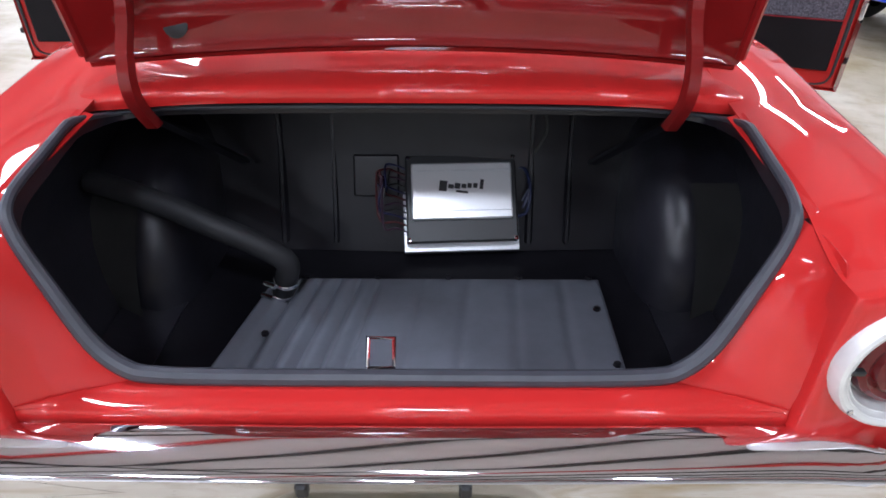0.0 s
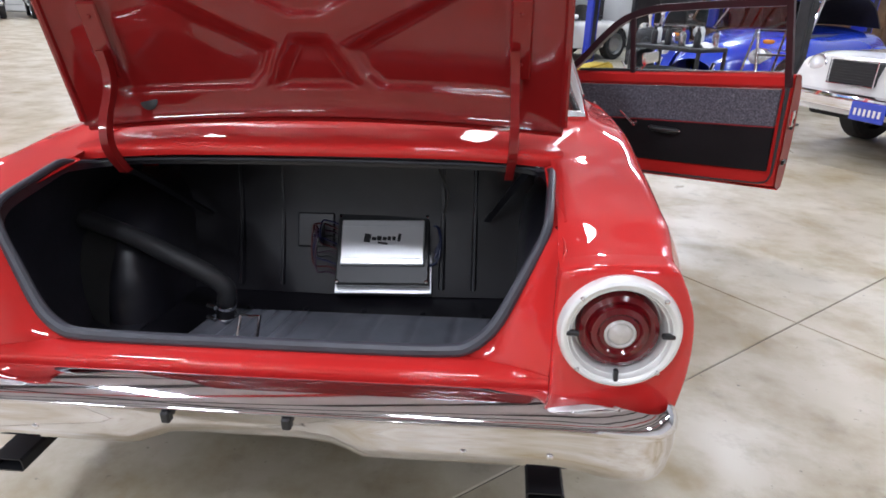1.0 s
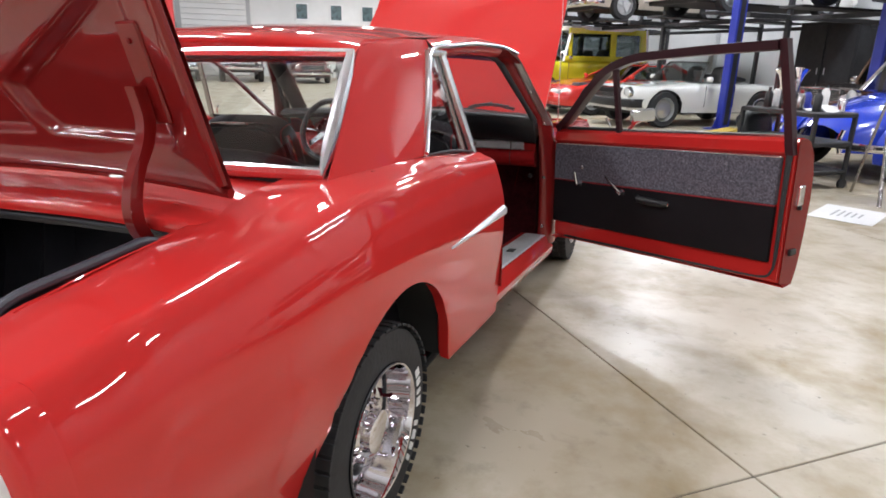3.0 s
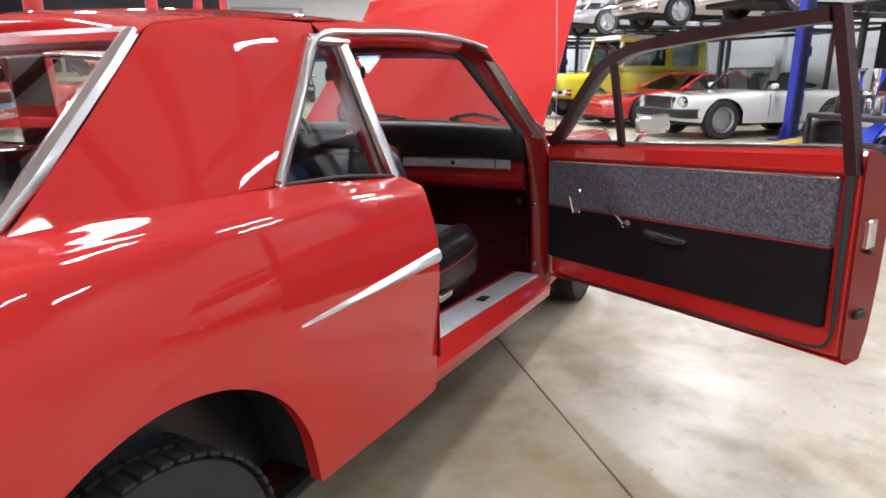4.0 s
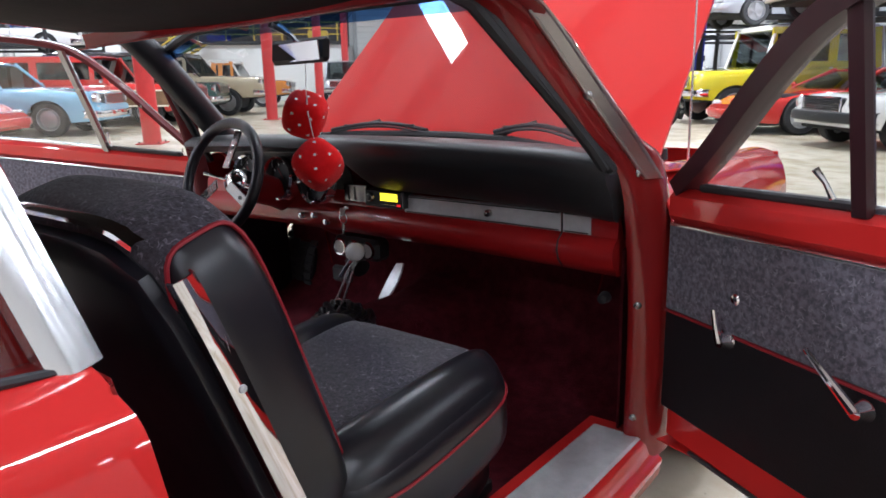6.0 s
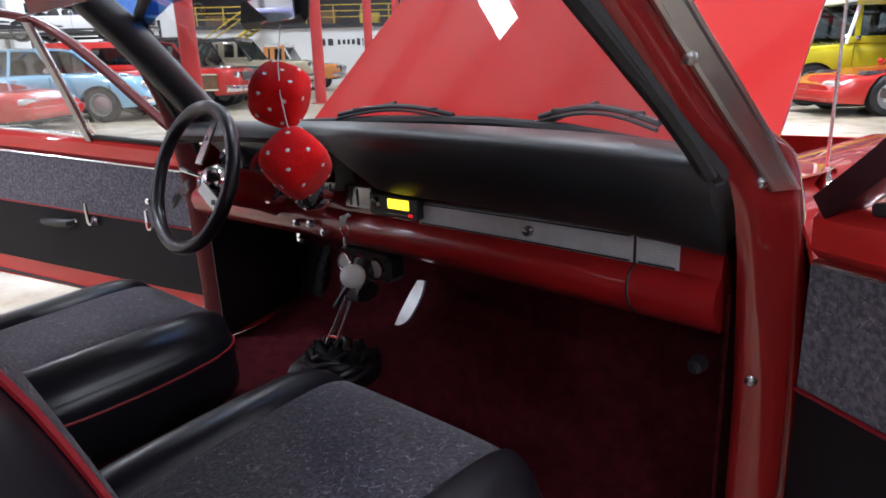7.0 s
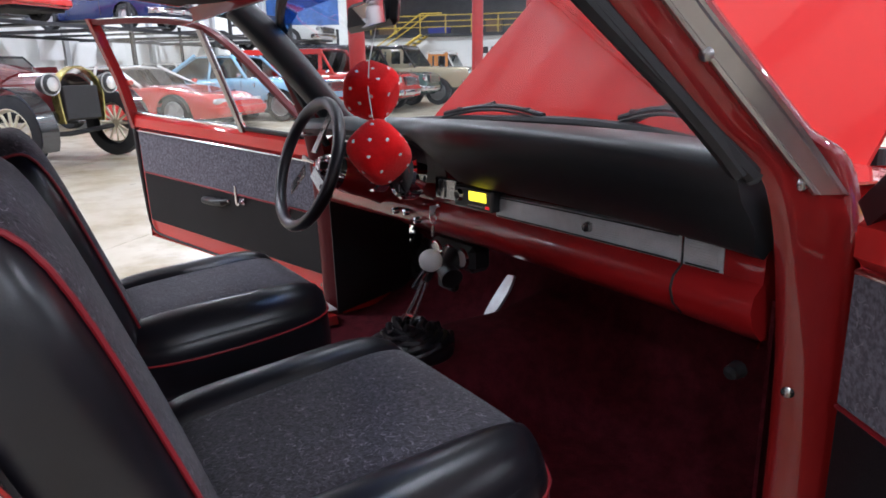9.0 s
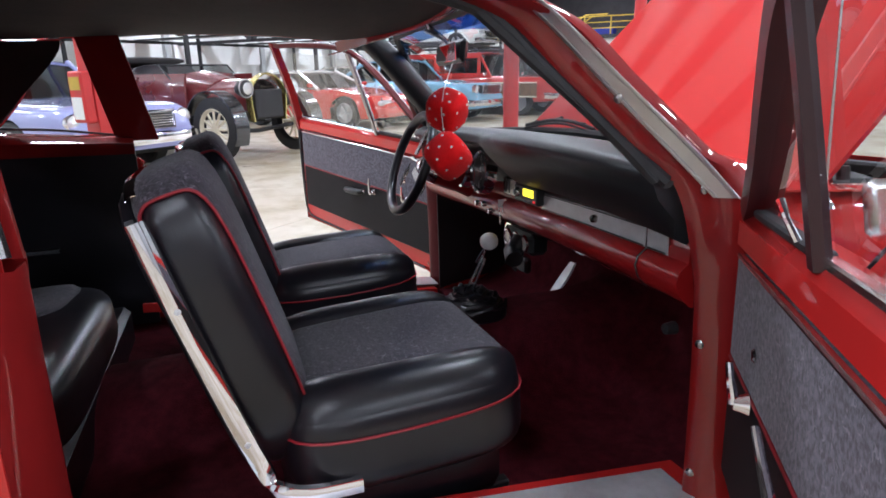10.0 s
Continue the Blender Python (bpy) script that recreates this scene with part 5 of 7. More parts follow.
part("button", Shape().block((.142, 3.114, .768), (.156, 3.117, .775), 0.001), glow("red_pilot_lamp", (0.7, 0.01, 0.02), 0.6), radio)
part("button_row", Shape().block((.078, 3.1145, .770), (.136, 3.117, .773), 0.0008), WORN_TRIM, radio)
part("face_trim", Shape().block((-.075, 3.122, .768), (.016, 3.140, .822), 0.003), WORN_TRIM, dash)
part("slide_slot", Shape().block((-.055, 3.1195, .775), (-.050, 3.123, .815), 0.001), BLACK, dash)
part("slide_slot", Shape().block((-.030, 3.1195, .775), (-.025, 3.123, .815), 0.001), BLACK, dash)
# instruments
cluster = part("instrument_housing", Shape().grid(loft([[(-.60, 3.110, .915), (-.35, 3.090, .930), (-.07, 3.105, .925)], [(-.62, 3.105, .90), (-.35, 3.080, .915), (-.06, 3.100, .905)], [(-.62, 3.145, .85), (-.35, 3.130, .85), (-.06, 3.145, .85)], [(-.60, 3.160, .785), (-.35, 3.150, .785), (-.07, 3.160, .785)]], 20, 10)), BLACK, coupe, thick=0.004)
for x in (-.156, -.325, -.49):
    g = part("gauge", Shape().lathe([(.001, .0), (.058, .0), (.060, .03), (.066, .036), (.072, .03), (.074, .0)], 36, pose(x, 3.105, .828, 82)), CHROME, cluster, "round gauge with a chrome bezel")
    part("dial", Shape().lathe([(.001, .004), (.057, .004)], 28, pose(x, 3.105, .828, 82)), BLACK, g)
    part("needle", Shape().box((.003, .04, .002), .0005, pose(x, 3.105, .828, 82) @ pose(0, 0, .008, 0, 0, 40) @ pose(0, .018, 0)), PIPING, g)
    for k in range(9):
        part("tick", Shape().box((.0025, .009, .001), .0003, pose(x, 3.105, .828, 82) @ pose(0, 0, .006, 0, 0, -130 + 32 * k) @ pose(0, .048, 0)), WHITE, g)
# ignition key with its fob, knobs under the dash
key = part("ignition_key", Shape().lathe([(.001, .022), (.014, .02), (.017, 0)], 16, pose(-.081, 3.152, .735, 90)), CHROME, dash, "ignition lock with a hanging key ring")
part("key_blade", Shape().box((.003, .03, .024), .001, pose(-.081, 3.122, .735)), ALU, key)
part("key_ring", Shape().tube([(-.081 + .016 * math.cos(2 * math.pi * k / 16), 3.117, .715 + .016 * math.sin(2 * math.pi * k / 16)) for k in range(16)], .0015, 6, loop=True), CHROME, key)
part("key_fob", Shape().box((.012, .005, .034), .003, pose(-.081, 3.115, .680, 0, 6)), WORN_TRIM, key)
for x, z in ((-.20, .715), (-.26, .71), (-.145, .70)):
    part("pull_knob", Shape().lathe([(.001, .028), (.009, .026), (.010, .012), (.004, .01), (.004, 0)], 12, pose(x, 3.125, z, 90)), CHROME, dash)
pod = part("gauge_pod", Shape().block((-.218, 3.19, .560), (-.018, 3.26, .632), 0.014), BLACK, coupe, "black pod of three small round gauges")
for x in (-.182, -.120, -.058):
    g = part("small_gauge", Shape().lathe([(.001, 0), (.022, 0), (.023, .006), (.027, .007), (.029, 0)], 24, pose(x, 3.19, .597, 90)), CHROME, pod)
    part("dial", Shape().lathe([(.001, .002), (.022, .002)], 20, pose(x, 3.19, .597, 90)), CLEAR, g)
part("heater_duct", Shape().tube([(-.10, 3.20, .60), (-.09, 3.16, .565), (-.05, 3.15, .55)], 0.03, 12), BLACK, coupe)
# steering wheel
WHEEL_M = pose(-.372, 2.905, .850, 69, 0, 0)
steer = part("steering_wheel", Shape().tube([WHEEL_M @ Vector((.172 * math.cos(2 * math.pi * k / 48), .172 * math.sin(2 * math.pi * k / 48), 0)) for k in range(48)], 0.0165, 12, loop=True), VINYL, coupe, "black three-spoke steering wheel with polished spokes")
for a in (90, 210, 330):
    spoke = Shape().box((.034, .125, .005), .002, WHEEL_M @ pose(0, 0, -.03, 0, 0, a - 90) @ pose(0, .095, .012, -9))
    sp = part("spoke", spoke, WORN_TRIM, steer)
    for k in range(3):
        part("spoke_hole", Shape().lathe([(.001, .0035), (.008 - .0015 * k, .0035)], 12, WHEEL_M @ pose(0, 0, -.03, 0, 0, a - 90) @ pose(0, .07 + .03 * k, .012, -9)), BLACK, sp)
part("hub", Shape().lathe([(.001, .012), (.022, .010), (.034, 0), (.044, -.015), (.048, -.06)], 24, WHEEL_M @ pose(0, 0, -.035)), CHROME, steer)
part("steering_column", Shape().tube([(-.372, 2.945, .836), (-.372, 2.96, .832), (-.372, 3.02, .808), (-.372, 3.10, .778), (-.375, 3.40, .60)], [.022, .040, .050, .050, .04], 18), DASH_RED, coupe)
part("turn_lever", Shape().tube([(-.40, 2.98, .825), (-.50, 2.97, .84), (-.55, 2.965, .85)], [.004, .004, .008], 8), CHROME, coupe)
# shifter
con = part("shifter_boot", Shape().pad((.075, .105, .040), 3, 8, pose(.035, 2.965, .435, -6)), VINYL, coupe, "black vinyl floor shifter boot with loose pleats")
for k in range(6):
    part("boot_fold", Shape().tube([(.038 + (.080 - .009 * k) * math.cos(2 * math.pi * j / 20), 2.962 + (.105 - .014 * k) * math.sin(2 * math.pi * j / 20), .450 + .0095 * k + .007 * math.sin(j * 1.9 + k * 2.1)) for j in range(20)], [.0085 + .0035 * math.sin(j * 2.3 + k) for j in range(20)], 8, loop=True), VINYL, con)
lever = part("shift_lever", Shape().tube([(.020, 2.950, .490), (.040, 2.972, .545), (.058, 2.994, .605)], .0042, 10), TRIM, coupe, "chrome shift lever of two rods with a white ball knob")
part("lever_arm", Shape().tube([(.042, 2.958, .485), (.058, 2.978, .545), (.069, 2.996, .600)], .0042, 10), TRIM, lever)
part("lever_bridge", Shape().tube([(.030, 2.960, .520), (.050, 2.968, .518)], .004, 8), TRIM, lever)
part("lever_stem", Shape().tube([(.030, 2.985, .58), (.066, 3.006, .640)], .007, 10), CHROME, lever)
part("shift_knob", Shape().pad((.027, .027, .026), 2.1, 8, pose(.070, 3.009, .652)), WHITE, lever, "white ball knob")
part("throttle_pedal", Shape().grid(loft([[(-.176, 3.352, .362), (-.150, 3.352, .364)], [(-.166, 3.365, .395), (-.120, 3.365, .397)], [(-.150, 3.395, .450), (-.104, 3.395, .453)], [(-.134, 3.415, .488), (-.104, 3.415, .492)]], 6, 10)), ALU, coupe, "long polished accelerator pedal", thick=0.008)
part("brake_pedal", Shape().block((-.36, 3.30, .42), (-.27, 3.33, .48), .01), RUBBER, coupe)
part("vent_knob", Shape().lathe([(.001, .025), (.011, .023), (.014, 0)], 14, pose(.770, 3.11, .612, 90)), BLACK, coupe)
# mirror on the header
mirror = part("rear_view_mirror", Shape().box((.215, .022, .062), .01, pose(.012, 2.925, 1.193, -8)), BLACK, coupe, "black framed rear view mirror")
part("mirror_face", Shape().box((.195, .004, .048), .002, pose(.012, 2.912, 1.191, 3, 0, -6)), CHROME, mirror)
part("mirror_arm", Shape().tube([(.012, 2.94, 1.20), (.005, 2.90, 1.235), (-.01, 2.86, 1.262)], [.008, .007, .014], 10), CHROME, mirror)


def bucket_seat():
    ob = thing("bucket_seat", "black vinyl bucket seat with grey fleck cloth and red piping", "seat", LEAN @ pose(.435, 0, 0), "front bucket seats")
    a, b, c, n = .285, .255, .105, 5.0
    m = pose(0, 2.585, .448, 3)
    cushion = part("cushion", Shape().pad((a, b, c), n, 26, m), VINYL, ob)
    part("seat_base", Shape().pad((a * .88, b * .88, .10), 8, 6, pose(0, 2.565, .35)), VINYL, ob)

    def top(x, y):
        return c * max(0.0, 1 - abs(x / a) ** n - abs(y / b) ** n) ** (1 / n)
    def half(y):
        """Half the width of the cloth: it narrows towards the back."""
        return a * (.60 + .06 * y / b)

    rows = []
    for i in range(29):
        y = -b * .98 + b * 1.955 * i / 28
        w = half(y)
        rows.append([m @ Vector((x, y * 1.014, top(x, y) * 1.02 + .006 * min(1, 12 * (1 - abs(x) / w), 1.5 * (28 - i)) - .004)) for x in [w * (2 * j / 24 - 1) for j in range(25)]])
    part("cloth_insert", Shape().grid(rows), CLOTH, cushion, "grey fleck cloth centre", angle=70)
    for sx in (1, -1):
        hump = []
        for i in range(25):
            y = b * .955 * (2 * i / 24 - 1)
            edge = a * .985 * (1 - abs(y / b) ** n) ** (1 / n)
            w, fall = min(half(y) * .93, edge * .9), max(0.0, 1 - abs(y / b) ** 5) ** .6
            row = []
            for j in range(13):
                u = j / 12
                x = w + (edge - w) * u
                row.append(m @ Vector((sx * x, y, top(x, y) - .005 + .031 * fall ** .5 * math.sin(math.pi * u ** .8) ** .7)))
            hump.append(row)
        part("bolster", Shape().grid(hump), VINYL, cushion, angle=70)
    ring = []
    for k in range(64):
        t = 2 * math.pi * k / 64
        ct, st = math.cos(t), math.sin(t)
        q = (abs(ct) ** n + abs(st) ** n + .30 ** n) ** (-1 / n)
        ring.append(m @ Vector((ct * q * a * 1.006, st * q * b * 1.008, .30 * q * c)))
    part("piping", Shape().tube(ring, .003, 6, loop=True), PIPING, cushion)
    a2, b2, c2, n2 = .264, .074, .303, 4.6
    m2 = pose(-.016, 2.276, .684, 17.5)
    backrest = part("backrest", Shape().pad((a2, b2, c2), n2, 14, m2), VINYL, ob)

    rows = []
    for i in range(39):
        # up the front, round the top edge and down behind
        bow = math.radians(-58 + 236 * i / 38)
        cy, sz = math.cos(bow), math.sin(bow)
        q = (abs(cy) ** n2 + abs(sz) ** n2) ** (-1 / n2)
        row = []
        for j in range(21):
            u = .86 * (2 * j / 20 - 1)
            k = (1 - abs(u) ** n2) ** (1 / n2)
            lift = 1 + .02 * min(1, 6 * (.86 - abs(u)))
            row.append(m2 @ Vector((u * a2, cy * q * k * b2 * lift + .003 * cy, sz * q * k * c2 + .003 * sz)))
        rows.append(row)
    part("cloth_insert", Shape().grid(rows), CLOTH, backrest, "grey fleck cloth centre", angle=70)
    for k in (0, 20):
        part("piping", Shape().tube([r[k] + (r[k] - r[10]).normalized() * .002 for r in rows], .0032, 6), PIPING, backrest)
    back = Shape().pad((a2 * .93, .02, c2 * .93), 5, 8, m2 @ pose(0, -b2 * .95, 0))
    part("back_shell", back, VINYL, backrest)
    for side in (1, -1):
        line = curve([m2 @ Vector((side * .262, -.055, .245)), m2 @ Vector((side * .270, -.055, .14)), m2 @ Vector((side * .272, -.055, -.10)), m2 @ Vector((side * .274, -.05, -.24)), Vector((side * .285, 2.325, .410)), Vector((side * .285, 2.38, .390)), Vector((side * .285, 2.47, .388))], 40)
        rows = []
        for i, p in enumerate(line):
            dirn = (line[min(i + 1, 39)] - line[max(i - 1, 0)]).normalized()
            lat = Vector((0, -dirn.z, dirn.y))
            rows.append([p + lat * w + Vector((side * h, 0, 0)) for w, h in ((-.016, -.002), (-.014, .009), (-.004, .012), (.004, .012), (.014, .009), (.016, -.002))])
        strip = part("chrome_strip", Shape().grid(rows), CHROME, backrest, "chrome side strip", thick=0.003)
        for k in (8, 16, 23):
            part("strip_screw", Shape().lathe([(.001, .004), (.005, .003), (.006, 0)], 10, Matrix.Translation(line[k] + Vector((side * .011, 0, 0))) @ pose(0, 0, 0, 0, side * 90)), ALU, strip)
    crest = []
    for k in range(15):
        u = (k / 14 - .5) * 1.52
        z = c2 * (1 - abs(u) ** n2 - .62 ** n2) ** (1 / n2)
        crest.append([m2 @ Vector((u * a2, -b2 * .70 + w, z + h - .06 * (w + .013))) for w, h in ((-.013, .001), (-.010, .006), (-.003, .008), (.003, .008), (.010, .006), (.013, .001))])
    part("top_strip", Shape().grid(crest), CHROME, backrest, "chrome top strip", thick=.002)
    part("seat_rail", Shape().block((-.22, 2.36, .24), (-.19, 2.80, .27), .004), STEEL_DARK, ob)
    part("seat_rail", Shape().block((.19, 2.36, .24), (.22, 2.80, .27), .004), STEEL_DARK, ob)
    return ob


seat = bucket_seat()
copy_thing(seat, LEAN @ pose(-.41, .03, .0))

bench = thing("rear_bench", "black vinyl rear bench with grey fleck cloth", "seat", LEAN)
bc = part("cushion", Shape().pad((.565, .29, .105), 4.0, 16, pose(0, 1.64, .412, 5)), VINYL, bench)
part("backrest", Shape().pad((.62, .09, .30), 4.5, 12, pose(0, 1.30, .68, 20)), VINYL, bench)
for side in (1, -1):
    part("cloth_insert", Shape().pad((.20, .20, .03), 4, 8, pose(side * .30, 1.63, .493, 5)), CLOTH, bc)
part("bench_base", Shape().block((-.58, 1.45, .26), (.58, 1.93, .40), .02), VINYL, bench)

# fuzzy dice on a cord
dice = thing("fuzzy_dice", "pair of red plush dice with white dots on a cord", "dice", LEAN)
part("cord", Shape().tube([(.035, 2.92, 1.165), (.075, 2.878, 1.095), (.094, 2.862, 1.04), (.106, 2.862, .985), (.102, 2.874, .966)], .0011, 6), WHITE, dice)
for c, r, rot in (((.042, 2.897, 1.037), .052, (28, 20, 40)), ((.098, 2.877, .914), .055, (50, 35, 15))):
    mm = Matrix.Translation(c) @ pose(0, 0, 0, *rot)
    die = part("die", Shape().pad((r * 1.03, r * 1.03, r * 1.03), 3.1, 12, mm), FUZZ, dice)
    faces = [((0, 0, 1), 5), ((0, 0, -1), 4), ((1, 0, 0), 4), ((-1, 0, 0), 3), ((0, 1, 0), 6), ((0, -1, 0), 5)]
    spots = {3: [(-.5, -.5), (0, 0), (.5, .5)], 4: [(-.5, -.5), (-.5, .5), (.5, -.5), (.5, .5)], 5: [(-.5, -.5), (-.5, .5), (.5, -.5), (.5, .5), (0, 0)], 6: [(-.5, -.6), (-.5, 0), (-.5, .6), (.5, -.6), (.5, 0), (.5, .6)]}
    for nrm, k in faces:
        q = Vector(nrm).to_track_quat("Z", "Y").to_matrix().to_4x4()
        for u, v in spots[k]:
            h = r * 1.03 * max(.02, 1 - abs(u * .875) ** 3.1 - abs(v * .875) ** 3.1) ** (1 / 3.1)
            part("dot", Shape().pad((.0044, .0044, .0012), 2.2, 4, mm @ q @ pose(u * r * .9, v * r * .9, h - .0006)), WHITE, die)

# amplifier on its stand in the trunk
AMP = LEAN @ pose(.118, .998, .512, 50, 0, 3.5)
amp = thing("amplifier", "silver and black car amplifier on a plexiglass stand", "amplifier", AMP)
part("body", Shape().block((-.157, -.125, -.055), (.157, .125, -.012), .005), BLACK, amp)
part("top_plate", Shape().block((-.141, -.062, -.012), (.141, .098, .004), .004), shader("silver_lacquer", (.72, .72, .73), .32, .6, rough_vary=.05), amp, "silver top plate")
part("top_groove", Shape().block((-.142, -.040, .0035), (.142, -.036, .0055), .001), ALU, amp)
part("top_groove", Shape().block((-.142, .073, .0035), (.142, .077, .0055), .001), ALU, amp)
for x, w, h, y in ((-.052, .022, .030, .032), (-.03, .016, .012, .030), (-.012, .016, .016, .031), (.006, .014, .012, .030), (.022, .012, .014, .031), (.038, .012, .014, .031), (.056, .010, .028, .034), (.0, .034, .007, .014)):
    part("badge_bar", Shape().box((w, h, .001), .0003, pose(x, y, .0045, 0, 0, -8)), BLACK, amp)
for x in (-.149, .149):
    for y in (-.117, .117):
        part("screw", Shape().lathe([(.001, .006), (.006, .005), (.007, 0)], 8, pose(x, y, -.012)), CHROME, amp)
part("stand", Shape().block((-.165, -.145, -.066), (.165, .135, -.058), .002), ALU, amp)
part("stand_lip", Shape().block((-.165, -.147, -.085), (.165, -.140, -.067), .002), BLACK, amp)
part("face_line", Shape().block((-.155, -.127, -.036), (.155, -.124, -.032), .001), ALU, amp)
random.seed(4)
CABLES = [((.012, .014, .06), "blue"), ((.06, .008, .010), "red"), ((.035, .012, .03), "violet"), ((.02, .02, .02), "black")]
for k in range(11):
    col, nm = CABLES[k % 4]
    z0 = .09 - .018 * k
    pts = curve([(-.157, z0, -.03), (-.185, z0 + .01, -.02), (-.205 - .03 * random.random(), z0 + .03 * random.random(), 0), (-.19 - .05 * random.random(), .02 + .06 * random.random(), .02), (-.215, .03, -.06)], 16)
    part("cable", Shape().tube(pts, .0032, 6), shader("cable_" + nm, col, .4), amp)
for k in range(2):
    part("cable", Shape().tube(curve([(.157, .085 - .14 * k, -.03), (.185, .08 - .12 * k, -.02), (.195, .02, -.01), (.175, -.03 + .02 * k, -.03)], 14), .005, 8), shader("cable_dark", (.01, .015, .05), .35), amp)
solid("trunk_wire", Shape().tube(curve([(.31, .92, .90), (.315, .95, .80), (.34, 1.02, .70), (.32, 1.06, .62)], 20), .004, 6), shader("braided_wire", (.09, .09, .08), .5, vary=.5, scale=150), "thin braided wire hanging down the trunk wall", "wire", LEAN)

# ---- other cars of the hall ----
DARK_GLASS = glass("car_glass", (0.70, 0.78, 0.78), 0.50)
CABIN_DARK = shader("dark_car_cabin", (0.03, 0.028, 0.027), 0.7, vary=0.3, scale=6)
LAMP_GLASS = shader("headlamp_glass", (0.75, 0.76, 0.76), 0.12, 0.5, coat=1.0, bump=0.5, bump_scale=70)
AMBER = shader("amber_lens", (0.6, 0.2, 0.02), 0.15, coat=1.0)


def paint(name, color, rough=0.25, metal=0.0):
    return shader(name, color, rough, metal, coat=1.0, vary=0.07, scale=2.0)


WHEEL_MESHES = {}


def car_wheel(parent, x, y, r, side, style, width=0.2):
    key = (round(r, 3), style, width)
    if key not in WHEEL_MESHES:
        rr = r * 0.66
        tyre = mesh_of(Shape().lathe([(rr, -width / 2), (r * .93, -width / 2), (r, -width * .36), (r, width * .36), (r * .93, width / 2), (rr, width / 2 - .004), (rr * .97, width * .3)], 30), TYRE)
        ring = [(rr, width / 2), (rr * .97, width / 2 + .004), (rr * .9, width * .3), (rr * .86, width * .12)]
        sh = Shape().lathe(ring + ([] if style in ("wood", "wire") else [(.001, width * .10)]), 28)
        n = {"alloy": 5, "wire": 24, "disc": 0, "wood": 12}[style]
        if style == "disc":
            sh.lathe([(rr * .8, width * .2), (rr * .7, width * .34), (rr * .3, width * .40), (.001, width * .42)], 24)
        for k in range(n):
            w = {"alloy": rr * .30, "wire": .012, "wood": .026}[style]
            sh.box((rr * .72, w, .03), .006, pose(0, 0, width * .28, 0, 0, 360 * k / n) @ pose(rr * .5, 0, 0))
        sh.lathe([(rr * .22, width * .25), (rr * .2, width * .42), (.001, width * .44)], 16)
        mat = {"wood": CREAM_WOOD}.get(style, ALLOY if style in ("alloy", "disc") else CHROME)
        WHEEL_MESHES[key] = tyre, mesh_of(sh, mat)
    tyre, rim = WHEEL_MESHES[key]
    w = part("wheel", tyre, None, parent)
    w.matrix_local = pose(x, y, r) @ pose(0, 0, 0, 0, 90 * side, 0)
    part("rim", rim, None, w)


CREAM_WOOD = shader("cream_painted_wood", (0.72, 0.66, 0.5), 0.4, vary=0.1, scale=9)
ALLOY = shader("cast_alloy", (0.55, 0.56, 0.58), 0.3, 0.8, vary=0.1, scale=9)


